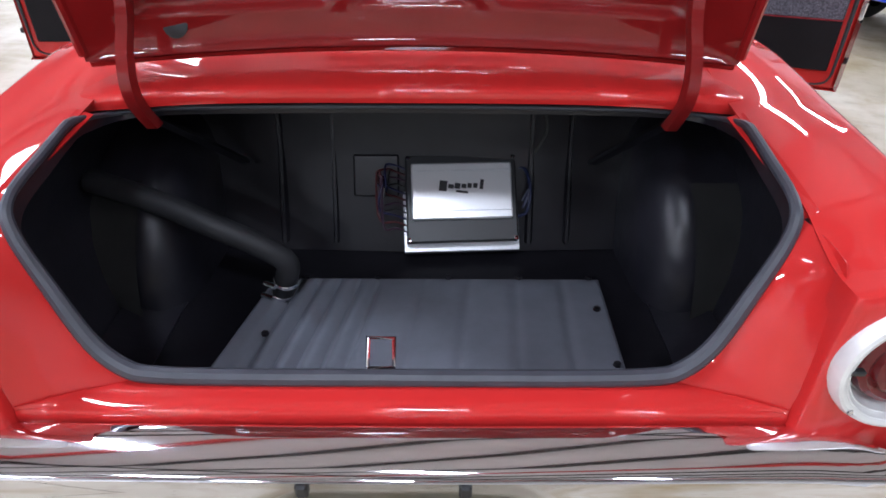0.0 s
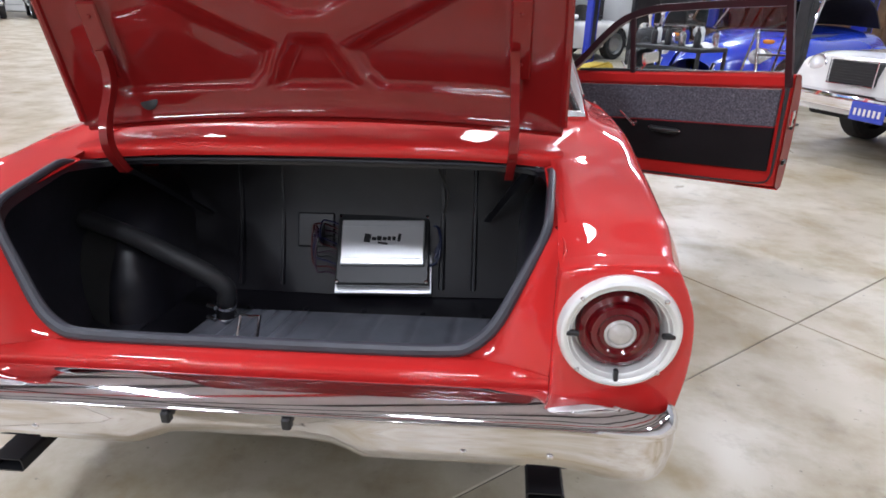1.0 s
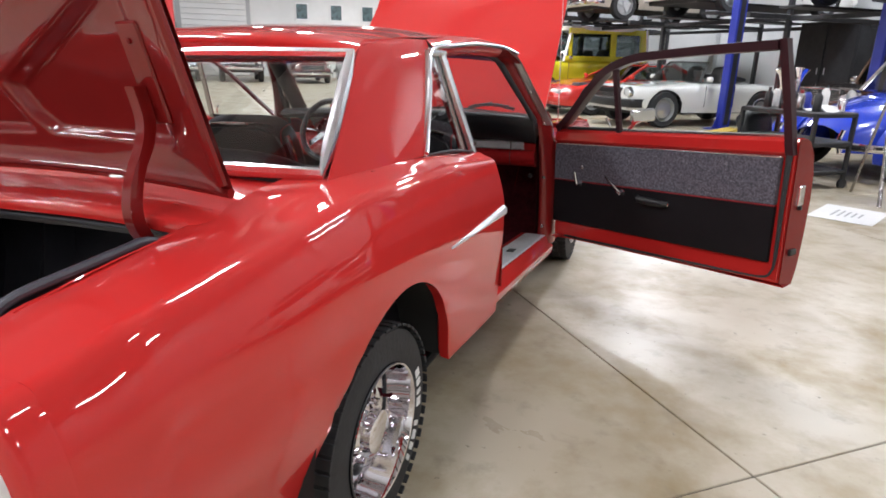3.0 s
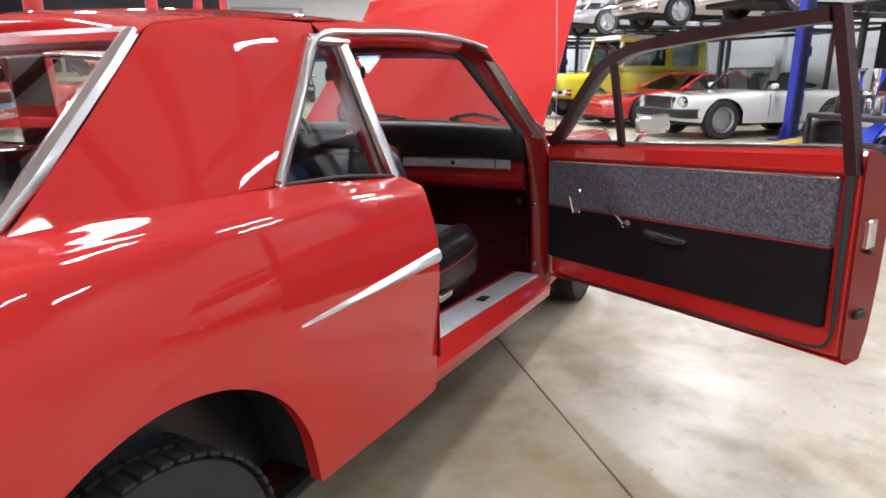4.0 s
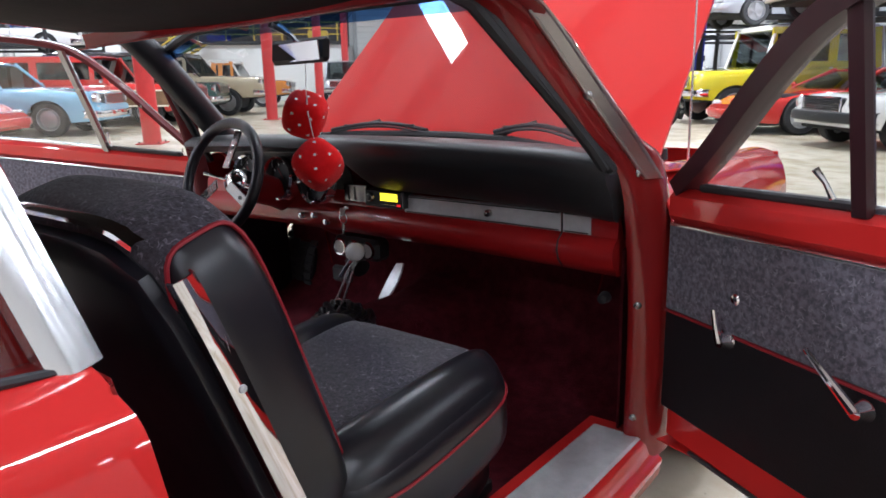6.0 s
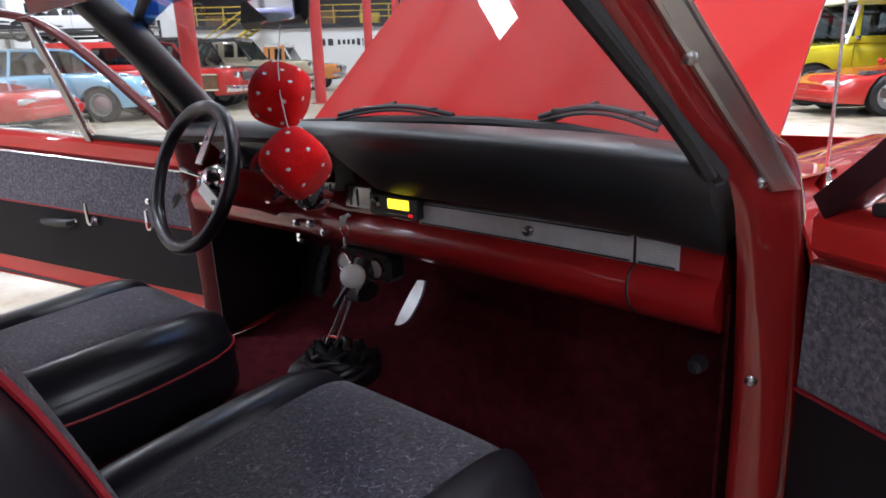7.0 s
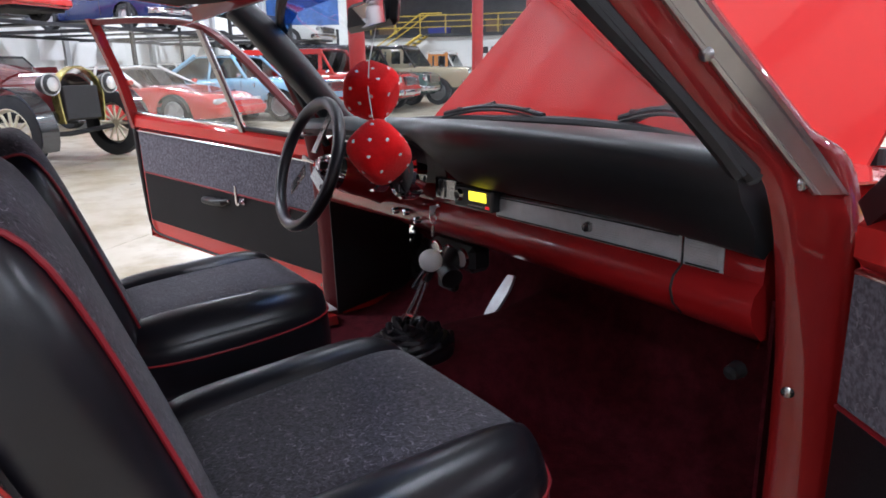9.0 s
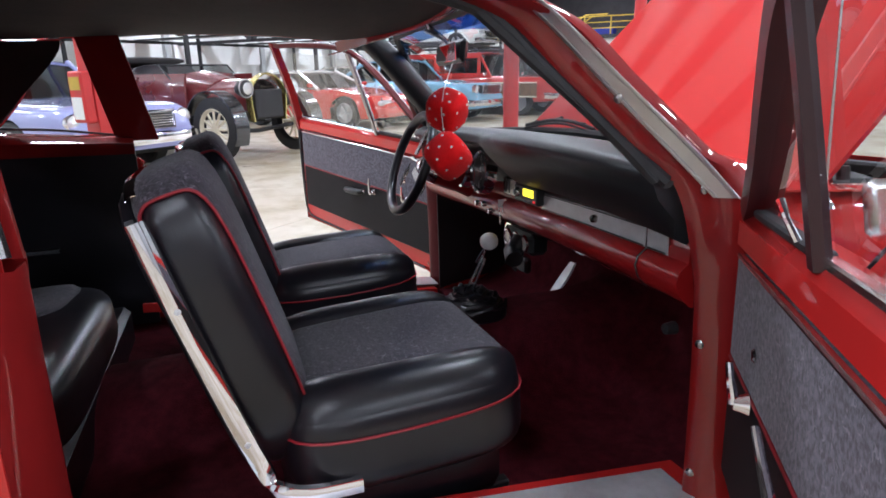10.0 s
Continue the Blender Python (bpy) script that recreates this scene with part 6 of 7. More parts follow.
def car(label, at, mat, L=4.4, W=1.75, wb=2.6, r=0.32, bottom=0.26, top=((-1, .62), (-.96, .78), (-.6, .86), (0, .88), (.4, .86), (.9, .76), (1, .62)),
        cab=(.28, .06, -.42, -.68), belt=0.86, roof=1.36, roof_mat=None, open_top=False, style="alloy", bumper=CHROME, lamps="round", grille=True, box_cab=False, lamp_z=0.66, name="parked_car", nose=0.82, bed=False, group="parked cars", plate=None):
    """A parked car; its front points along +y. cab: where windscreen foot, windscreen top, rear window top and foot stand, as shares of half the length."""
    ob = thing(name, label, "car", at, group)
    h, n = L / 2, 64
    stations = sorted({-1 + 2 * k / n for k in range(n + 1)} | {s * (wb / 2 + d * (r + .065)) / h for s in (1, -1) for d in (-1, 1)})

    def top_at(u):
        for (a, za), (b, zb) in zip(top, top[1:]):
            if a <= u <= b:
                t = (u - a) / (b - a)
                t = t * t * (3 - 2 * t)
                return za + (zb - za) * t
        return top[-1][1]

    rows = []
    for u in stations:
        y = u * h
        w = W / 2 * (1 - (1 - nose) * abs(u) ** 6)
        t = top_at(u)
        zb = bottom + 0.05 * abs(u) ** 4
        for s in (1, -1):
            dy = y - s * wb / 2
            if abs(dy) < r + .065:
                zb = max(zb, r + .96 * math.sqrt(max(0.0, (r + .065) ** 2 - dy * dy)) - .02)
        zb = min(zb, t - .04)
        prof = curve([(0, 0, t + .015), (w * .5, 0, t + .012), (w * .84, 0, t - .01), (w * .965, 0, t - .07), (w, 0, t * .62 + bottom * .38), (w * .985, 0, max(bottom + .12, .0)), (w * .95, 0, bottom)], 26)
        clip = [p for p in prof if p.z >= zb] or prof[:2]
        clip = clip + [Vector((clip[-1].x, 0, zb))]
        k = len(clip) - 1
        side = []
        for j in range(16):
            f = j / 15 * k
            i = min(int(f), k - 1)
            p = clip[i].lerp(clip[i + 1], f - i)
            side.append((p.x, y, p.z))
        rows.append([(-x, yy, z) for x, yy, z in side[:0:-1]] + side)
    sh = Shape().grid(rows)
    sh.fan(rows[0][::-1])
    sh.fan(rows[-1])
    part("body", sh, mat, ob, angle=40)
    part("underside", Shape().block((-W * .42, -h * .93, bottom - .02), (W * .42, h * .93, bottom + .14), .02), MESHY, ob)
    for s in (1, -1):
        for x in (1, -1):
            part("wheel_well", Shape().block((x * W * .26, s * wb / 2 - r - .05, bottom), (x * W * .42, s * wb / 2 + r + .05, r * 2 + .06), .05), MESHY, ob)
            car_wheel(ob, x * (W / 2 - .115), s * wb / 2, r, x, style)
    y0, y1, y2, y3 = (c * h for c in cab)
    bw, tw = W / 2 * .92, W / 2 * (.86 if box_cab else .70)
    low = [(-bw, y0), (bw, y0), (bw, y3), (-bw, y3)]
    high = [(-tw, y1), (tw, y1), (tw, y2), (-tw, y2)]
    glass_z = roof - .045
    if not open_top:
        g = Shape()
        for k in range(4):
            a, b = low[k], low[(k + 1) % 4]
            c, d = high[(k + 1) % 4], high[k]
            g.grid([[(a[0], a[1], belt), (b[0], b[1], belt)], [(d[0], d[1], glass_z), (c[0], c[1], glass_z)]])
        part("glass", g, DARK_GLASS, ob)
        crown = loft([[(x * tw * 1.04, yy, roof - .05 * abs(x) ** 3 - dz) for x in (-1, -.6, 0, .6, 1)] for yy, dz in ((y1 + .06, .035), (y1 - .08, .004), ((y1 + y2) / 2, 0), (y2 + .08, .004), (y2 - .06, .035))], 12, 14)
        part("roof", Shape().grid(crown), roof_mat or mat, ob, thick=0.03, angle=60)
        for k in range(4):
            part("pillar", Shape().tube([(low[k][0], low[k][1], belt - .03), (high[k][0], high[k][1], glass_z + .01)], .035 if k < 2 else .055, 8), roof_mat or mat, ob)
        if box_cab and roof_mat not in (None, mat):
            part("roof_cap", Shape().pad((tw * 1.07, (y1 - y2) / 2 + .09, .075), 7, 8, pose(0, (y1 + y2) / 2, roof - .045)), roof_mat, ob)
        if box_cab:
            for x in (1, -1):
                for yy, ww in ((y1 + .02, .10), (y1 * .45 + y2 * .55, .16), (y2 + .06, .22)):
                    part("cab_pillar", Shape().grid([[(x * (bw + .012), yy - ww / 2, belt - .02), (x * (bw + .012), yy + ww / 2, belt - .02)], [(x * (tw + .012), yy - ww / 2, glass_z), (x * (tw + .012), yy + ww / 2, glass_z)]]), mat, ob, thick=.03)
                part("cab_rail", Shape().grid([[(x * (tw + (bw - tw) * .16 + .014), y2 - .04, glass_z - .12), (x * (tw + (bw - tw) * .16 + .014), y1 + .06, glass_z - .12)], [(x * (tw + .014), y2 - .04, glass_z + .01), (x * (tw + .014), y1 + .06, glass_z + .01)]]), mat, ob, thick=.03)
                part("cab_rail", Shape().grid([[(x * (bw + .014), y3, belt - .02), (x * (bw + .014), y0, belt - .02)], [(x * (tw + (bw - tw) * .86 + .014), y2 - .04, belt + .10), (x * (tw + (bw - tw) * .86 + .014), y0 - .03, belt + .10)]]), mat, ob, thick=.03)
        for x in (1, -1):
            ym = y1 * .45 + y2 * .55
            part("pillar", Shape().tube([(x * bw, ym, belt - .03), (x * tw, ym, glass_z + .01)], .032, 8), roof_mat or mat, ob)
    else:
        part("windscreen", Shape().grid([[(-bw, y0, belt), (bw, y0, belt)], [(-tw, y1, roof - .03), (tw, y1, roof - .03)]]), DARK_GLASS, ob)
        part("windscreen_frame", Shape().tube([(-bw, y0, belt), (-tw, y1, roof - .03), (tw, y1, roof - .03), (bw, y0, belt)], .02, 8), roof_mat or BLACK, ob)
        for k in range(4):
            part("folded_top", Shape().pad((tw * .95, .10, .05), 3, 6, pose(0, y3 - .02 + .07 * k, belt + .05 + .015 * k)), roof_mat or BLACK, ob)
    part("cabin", Shape().block((-bw * .93, y3 + .05, belt - .35), (bw * .93, y0 - .05, belt - .02), .04), CABIN_DARK, ob)
    for x in (1, -1):
        part("car_seat", Shape().pad((W * .13, .09, .26), 4, 6, pose(x * W * .22, (y1 + y2) / 2 - .05, belt + .02, 12)), CABIN_DARK, ob)
        part("mirror", Shape().pad((.07, .04, .045), 3, 5, pose(x * (W / 2 + .05), y0 - .12, belt + .06)), bumper if bumper is CHROME else mat, ob)
        part("door_line", Shape().block((x * (W / 2 * .985), y0 - .12, bottom + .1), (x * (W / 2 + .003), y0 - .112, belt - .06), .001), BLACK, ob)
        part("door_line", Shape().block((x * (W / 2 * .985), y2 * .55, bottom + .1), (x * (W / 2 + .003), y2 * .55 + .008, belt - .06), .001), BLACK, ob)
        part("door_handle", Shape().box((.02, .14, .022), .006, pose(x * (W / 2 + .004), y2 * .55 + .16, belt - .12)), CHROME, ob)
        if lamps == "round":
            hl = part("headlamp", Shape().lathe([(.001, .045), (.06, .035), (.088, .012), (.095, .02), (.102, .0), (.102, -.06)], 24, pose(x * W * .37, h * .985 - .02, lamp_z, -90)), LAMP_GLASS, ob)
            part("lamp_rim", Shape().lathe([(.088, .014), (.096, .026), (.106, .012), (.106, -.05)], 24, pose(x * W * .37, h * .985 - .02, lamp_z, -90)), CHROME, hl)
        elif lamps == "flat":
            part("headlamp", Shape().pad((.17, .07, .06), 3, 6, pose(x * W * .34, h * .955, lamp_z, 0, 0, -x * 12)), LAMP_GLASS, ob)
        part("turn_signal", Shape().box((.12, .03, .05), .01, pose(x * W * .36, h * .985, lamp_z - .17)), AMBER, ob)
        part("tail_lamp", Shape().pad((.12, .035, .06), 4, 5, pose(x * W * .36, -h * .985, lamp_z)), LENS, ob)
    for s in (1, -1):
        line = curve([(-W * .50, s * (h - .26), bottom + .17), (-W * .46, s * (h - .02), bottom + .17), (-W * .3, s * (h + .055), bottom + .17), (0, s * (h + .085), bottom + .17), (W * .3, s * (h + .055), bottom + .17), (W * .46, s * (h - .02), bottom + .17), (W * .50, s * (h - .26), bottom + .17)], 30)
        part("bumper", Shape().grid([[(p.x, p.y + s * d, p.z + dz) for d, dz in ((-.03, -.075), (.01, -.06), (.022, 0), (.01, .06), (-.03, .075))] for p in line]), bumper or mat, ob, thick=0.006)
    if grille == "split":
        for x in (1, -1):
            gr = part("grille", Shape().block((x * W * .04, h * .95, lamp_z - .12), (x * W * .27, h * 1.012, lamp_z + .09), .015), BLACK, ob)
            part("grille_frame", Shape().tube([(x * W * .04, h * 1.014, lamp_z - .12), (x * W * .27, h * 1.014, lamp_z - .12), (x * W * .27, h * 1.014, lamp_z + .09), (x * W * .04, h * 1.014, lamp_z + .09)], .008, 6, loop=True), CHROME, gr)
            for k in range(8):
                part("grille_bar", Shape().box((W * .22, .008, .006), .002, pose(x * W * .155, h * 1.013, lamp_z - .10 + .024 * k)), STEEL_DARK, gr)
    elif grille:
        part("grille", Shape().block((-W * .27, h * .95, lamp_z - .11), (W * .27, h * 1.012, lamp_z + .09), .02), BLACK, ob)
        part("grille_frame", Shape().tube([(-W * .27, h * 1.015, lamp_z - .11), (-W * .27, h * 1.015, lamp_z + .09), (W * .27, h * 1.015, lamp_z + .09), (W * .27, h * 1.015, lamp_z - .11)], .012, 6, loop=True), CHROME, ob)
        for k in range(6):
            part("grille_bar", Shape().box((W * .53, .014, .01), .003, pose(0, h * 1.014, lamp_z - .085 + .03 * k)), CHROME, ob)
    if plate:
        pl = part("plate", Shape().box((.32, .012, .16), .006, pose(0, h + .125, bottom + .12)), plate, ob, "blue number plate with plain bars")
        for k in range(6):
            part("plate_bar", Shape().box((.024, .003, .06), .001, pose(-.11 + .044 * k, h + .133, bottom + .115)), WHITE, pl)
    if bed:
        part("cargo_bed", Shape().block((-W * .40, -h * .94, belt - .06), (W * .40, y3 - .10, belt + .025), .02), BLACK, ob)
    return ob


def old_tourer(label, at, mat, top_mat, wheel_mat="wood", name="antique_tourer"):
    """A brass-nosed open car of the tens: frame, tub, hood, free fenders, lamps."""
    ob = thing(name, label, "car", at, "parked cars")
    wb, tr, r = 2.54, 1.42, .41
    part("chassis", Shape().block((-.36, -1.55, .50), (.36, 1.45, .60), .02), STEEL_DARK, ob)
    tub = loft([[(x * .62, y, z) for x, z in ((-1, .62), (-1.02, .9), (-.96, 1.12))] for y in (-1.45, -.6, .35, .62)], 8, 12)
    for s in (1, -1):
        part("tub_side", Shape().grid([[(s * abs(p[0]), p[1], p[2]) for p in r2] for r2 in tub]), mat, ob, thick=0.03)
        part("door_line", Shape().block((s * .618, -.42, .66), (s * .65, -.41, 1.1), .002), BLACK, ob)
        part("running_board", Shape().block((s * .60, -.75, .40), (s * .86, .80, .44), .01), BLACK, ob)
        for yc in (wb / 2, -wb / 2):
            arc = []
            for k in range(15):
                a = radians(-25 + 185 * k / 14)
                arc.append([(s * x, yc + (r + .075) * math.cos(a), r + .01 + (r + .075) * math.sin(a)) for x in (.60, .74, .82)])
            part("fender", Shape().grid(arc), P_BLACK, ob, thick=0.015, angle=60)
        for yc in (wb / 2, -wb / 2):
            car_wheel(ob, s * tr / 2, yc, r, s, wheel_mat, 0.11)
        lamp = part("headlamp", Shape().lathe([(.001, .04), (.08, .03), (.115, .0), (.12, -.03), (.09, -.12), (.03, -.16)], 24, pose(s * .42, 1.56, .92, -90)), BLACK, ob)
        part("lamp_glass", Shape().lathe([(.001, .045), (.07, .036), (.108, .004), (.118, .012), (.124, -.004)], 24, pose(s * .42, 1.56, .92, -90)), LAMP_GLASS, lamp)
    part("tub_back", Shape().block((-.62, -1.48, .62), (.62, -1.43, 1.14), .02), mat, ob)
    part("tub_floor", Shape().block((-.60, -1.45, .60), (.60, .62, .64), .01), CABIN_DARK, ob)
    part("cowl", Shape().grid(loft([[(-.62, .35, .62), (-.60, .35, 1.02), (0, .35, 1.16), (.60, .35, 1.02), (.62, .35, .62)], [(-.42, .80, .62), (-.40, .80, .92), (0, .80, 1.06), (.40, .80, .92), (.42, .80, .62)]], 18, 8)), mat, ob, thick=0.01)
    part("hood", Shape().grid(loft([[(-.40, .80, .62), (-.40, .80, .90), (0, .80, 1.05), (.40, .80, .90), (.40, .80, .62)], [(-.28, 1.42, .62), (-.28, 1.42, .90), (0, 1.42, 1.04), (.28, 1.42, .90), (.28, 1.42, .62)]], 18, 6)), mat, ob, thick=0.01)
    rad = part("radiator", Shape().grid(loft([[(-.30, 1.44, .48), (-.31, 1.44, .92), (0, 1.44, 1.12), (.31, 1.44, .92), (.30, 1.44, .48)], [(-.30, 1.54, .48), (-.31, 1.54, .92), (0, 1.54, 1.12), (.31, 1.54, .92), (.30, 1.54, .48)]], 24, 4)), BRASS, ob, "polished brass radiator shell", thick=0.02)
    part("radiator_core", Shape().block((-.25, 1.46, .52), (.25, 1.535, .90), .01), BLACK, rad)
    for k in range(14):
        part("core_fin", Shape().box((.49, .006, .006), .001, pose(0, 1.538, .54 + .026 * k)), STEEL_DARK, rad)
    part("axle", Shape().tube([(-.68, wb / 2, .38), (0, wb / 2, .34), (.68, wb / 2, .38)], .03, 8), BLACK, ob)
    part("axle", Shape().tube([(-.68, -wb / 2, .38), (.68, -wb / 2, .38)], .04, 8), BLACK, ob)
    for y in (-.30, -1.12):
        part("seat", Shape().pad((.56, .24, .12), 4, 6, pose(0, y, .80)), VINYL, ob)
        part("seat_back", Shape().pad((.57, .08, .26), 4, 6, pose(0, y - .26, 1.0, 10)), VINYL, ob)
    for k in range(5):
        part("folded_top", Shape().pad((.64, .09, .055), 3, 6, pose(0, -1.62 + .17 * k, 1.24 + .02 * k)), top_mat, ob)
    part("windscreen_frame", Shape().tube([(-.60, .36, 1.02), (-.60, .10, 1.24), (.60, .10, 1.24), (.60, .36, 1.02)], .014, 8), BLACK, ob)
    part("windscreen", Shape().grid([[(-.59, .34, 1.05), (.59, .34, 1.05)], [(-.59, .11, 1.23), (.59, .11, 1.23)]]), DARK_GLASS, ob)
    return ob


def bug(label, at, mat, top_mat):
    """A round-backed small car with free-standing fenders."""
    ob = thing("parked_car", label, "car", at, "parked cars")
    rows = []
    for u, w, t in ((-2.0, .30, .55), (-1.9, .50, .72), (-1.5, .64, .92), (-.9, .70, .98), (0, .72, .95), (.6, .70, .94), (1.1, .58, .86), (1.6, .42, .72), (1.9, .28, .55)):
        rows.append([(x * w, u, z) for x, z in ((-1, .32), (-1.02, t * .65), (-.8, t * .95), (0, t + .05), (.8, t * .95), (1.02, t * .65), (1, .32))])
    part("body", Shape().grid(loft(rows, 30, 44)), mat, ob, angle=60)
    for s in (1, -1):
        for yc in (1.2, -1.2):
            fen = []
            for k in range(17):
                a = radians(-15 + 200 * k / 16)
                fen.append([(s * x, yc + (.46 + .05 * q) * math.cos(a), .33 + (.44 - .05 * (1 - q)) * math.sin(a)) for x, q in ((.45, .9), (.60, 1), (.74, .7), (.80, .25))])
            part("fender", Shape().grid(fen), mat, ob, thick=0.02, angle=60)
            car_wheel(ob, s * .66, yc, .32, s, "disc", .16)
        hl = part("headlamp", Shape().lathe([(.001, .05), (.06, .04), (.09, .01), (.10, .02), (.106, 0), (.10, -.1)], 24, pose(s * .60, 1.60, .68, -80)), LAMP_GLASS, ob)
        part("lamp_rim", Shape().lathe([(.09, .012), (.1, .024), (.11, .006), (.108, -.09)], 24, pose(s * .60, 1.60, .68, -80)), CHROME, hl)
        part("turn_signal", Shape().pad((.06, .04, .03), 3, 5, pose(s * .60, 1.45, .86)), AMBER, ob)
        part("running_board", Shape().block((s * .62, -.85, .26), (s * .80, .85, .30), .01), BLACK, ob)
    part("windscreen", Shape().grid(loft([[(-.60, .62, .96), (0, .74, 1.0), (.60, .62, .96)], [(-.54, .34, 1.36), (0, .42, 1.38), (.54, .34, 1.36)]], 8, 4)), DARK_GLASS, ob)
    part("windscreen_frame", Shape().tube([(-.61, .62, .96), (-.55, .34, 1.37), (0, .42, 1.40), (.55, .34, 1.37), (.61, .62, .96)], .022, 8), CHROME, ob)
    part("soft_top", Shape().grid(loft([[(-.55, .36, 1.38), (0, .44, 1.42), (.55, .36, 1.38)], [(-.60, -.2, 1.46), (0, -.2, 1.52), (.60, -.2, 1.46)], [(-.62, -.8, 1.38), (0, -.85, 1.44), (.62, -.8, 1.38)], [(-.62, -1.2, 1.02), (0, -1.32, 1.05), (.62, -1.2, 1.02)]], 16, 16)), top_mat, ob, thick=0.02)
    part("cabin", Shape().block((-.58, -1.1, .6), (.58, .55, .93), .04), CABIN_DARK, ob)
    for y, s in ((1.98, 1), (-2.05, -1)):
        part("bumper", Shape().tube(curve([(-.74, y - s * .2, .42), (-.6, y, .42), (0, y + s * .06, .42), (.6, y, .42), (.74, y - s * .2, .42)], 20), .04, 8), CHROME, ob)
        for x in (-.34, .34):
            part("overrider", Shape().tube([(x, y + s * .02, .32), (x, y + s * .07, .45), (x, y + s * .02, .58)], .022, 8), CHROME, ob)
    return ob


BRASS = shader("polished_brass", (0.62, 0.52, 0.20), 0.22, 0.9, vary=0.15, scale=8)
P_WHITE, P_RED, P_YELLOW, P_BLUE = paint("white_car_paint", (.74, .73, .70)), paint("bright_red_car_paint", (.55, .025, .02)), paint("yellow_car_paint", (.56, .49, .02)), paint("royal_blue_paint", (.012, .045, .48))
P_SKY, P_MAROON, P_GOLD, P_BLACK = paint("sky_blue_paint", (.26, .50, .68)), paint("maroon_paint", (.13, .018, .02)), paint("tan_paint", (.42, .36, .24)), paint("black_car_paint", (.015, .015, .017))
P_SILVER, P_BEIGE, P_LAV, P_ORANGE, P_GREEN = paint("silver_paint", (.45, .47, .5), .28, .6), paint("champagne_paint", (.52, .47, .40), .28, .3), paint("lavender_paint", (.32, .34, .60)), paint("orange_paint", (.62, .22, .03)), paint("dark_green_paint", (.02, .07, .06))
WOODY = shader("wood_trim_panel", (.20, .11, .05), .4, vary=.4, scale=6)


def spot(x, y, heading, z=0.0, scale=1.0):
    """A place in the hall; heading in degrees, 90 looks to -x, -90 to +x."""
    return HALL @ pose(x, y, z, 0, 0, heading) @ Matrix.Diagonal((scale, scale, scale, 1))


LOW = ((-1, .58), (-.97, .74), (-.6, .80), (-.1, .80), (.35, .78), (.8, .66), (1, .50))
FLAT = ((-1, .66), (-.97, .84), (-.5, .87), (.2, .88), (.9, .84), (.97, .80), (1, .64))
TALL = ((-1, .80), (-.98, .98), (-.4, 1.0), (.3, 1.02), (.9, .98), (.97, .94), (1, .74))

# along the lifts
car("white open two-seat roadster with black bumpers", spot(10.68, 9.95, 90, 0, 1.1), P_WHITE, L=3.75, W=1.50, wb=2.24, r=.32, top=((-1, .62), (-.97, .74), (-.5, .78), (.1, .78), (.9, .72), (.97, .68), (1, .56)), cab=(.20, .05, -.40, -.45), belt=.80, roof=1.18, open_top=True, style="disc", bumper=BLACK, lamp_z=.60)
car("low red sports car with pop-up lamps and black roof", spot(10.9, 12.75, 90, 0, 1.03), P_RED, L=4.5, W=1.85, wb=2.65, r=.33, bottom=.18, top=LOW, cab=(.22, -.12, -.45, -.80), belt=.80, roof=1.18, roof_mat=P_RED, bumper=P_RED, lamps="flat", grille=False, lamp_z=.52)
car("yellow boxy off-road wagon with a white roof", spot(10.8, 15.2, 90, 0, 1.1), P_YELLOW, L=3.9, W=1.66, wb=2.28, r=.38, bottom=.46, top=((-1, 1.02), (-.98, 1.12), (-.2, 1.14), (.2, 1.14), (.32, 1.10), (.93, 1.06), (.97, 1.02), (1, .9)), cab=(.30, .20, -.93, -.97), belt=1.13, roof=1.93, roof_mat=P_WHITE, box_cab=True, style="disc", lamp_z=.86, nose=.9)
old_tourer("black antique hot rod with cream wheels", spot(6.15, 13.95, -90), P_BLACK, BLACK)
bug("royal blue round-backed convertible with a black soft top", spot(9.93, 4.23, 90, 0, 1.2) @ Matrix.Diagonal((1, 1, .84, 1)), P_BLUE, LINER)
car("white seventies coupe with a chrome front bumper", spot(8.6, .6, 75, 0, 1.02), P_WHITE, L=5.1, W=1.98, wb=2.85, r=.34, bottom=.34, top=tuple((u, z + .07) for u, z in FLAT), cab=(.22, 0, -.35, -.62), belt=.94, roof=1.40, roof_mat=P_WHITE, lamp_z=.77, plate=P_BLUE, grille="split", nose=.94)
# across the aisle
old_tourer("maroon antique tourer with brass radiator and cream spoked wheels", spot(-5.55, 7.3, -90, 0, 1.05), P_MAROON, LINER)
car("low red sports coupe with a white roof", spot(-7.1, 12.2, -90, 0, 1.05), P_RED, L=4.3, W=1.76, wb=2.45, r=.31, bottom=.18, top=LOW, cab=(.25, -.08, -.42, -.70), belt=.80, roof=1.18, roof_mat=P_WHITE, bumper=P_RED, lamps="flat", grille=False, lamp_z=.5)
car("sky blue fifties coupe with chrome trim", spot(-6.1, 14.35, -90), P_SKY, L=4.5, W=1.70, wb=2.6, r=.34, top=((-1, .66), (-.96, .80), (-.6, .90), (0, .95), (.4, .94), (.85, .86), (1, .62)), cab=(.22, .02, -.40, -.75), belt=.94, roof=1.46, roof_mat=P_SKY, style="disc", lamp_z=.74)
woody = car("red wagon with wood panel sides", spot(-5.2, 16.85, -90), P_RED, L=4.7, W=1.86, wb=2.76, r=.35, bottom=.34, top=TALL, cab=(.25, .08, -.90, -.96), belt=.99, roof=1.64, roof_mat=P_RED, box_cab=True, lamp_z=.80, name="parked_wagon")
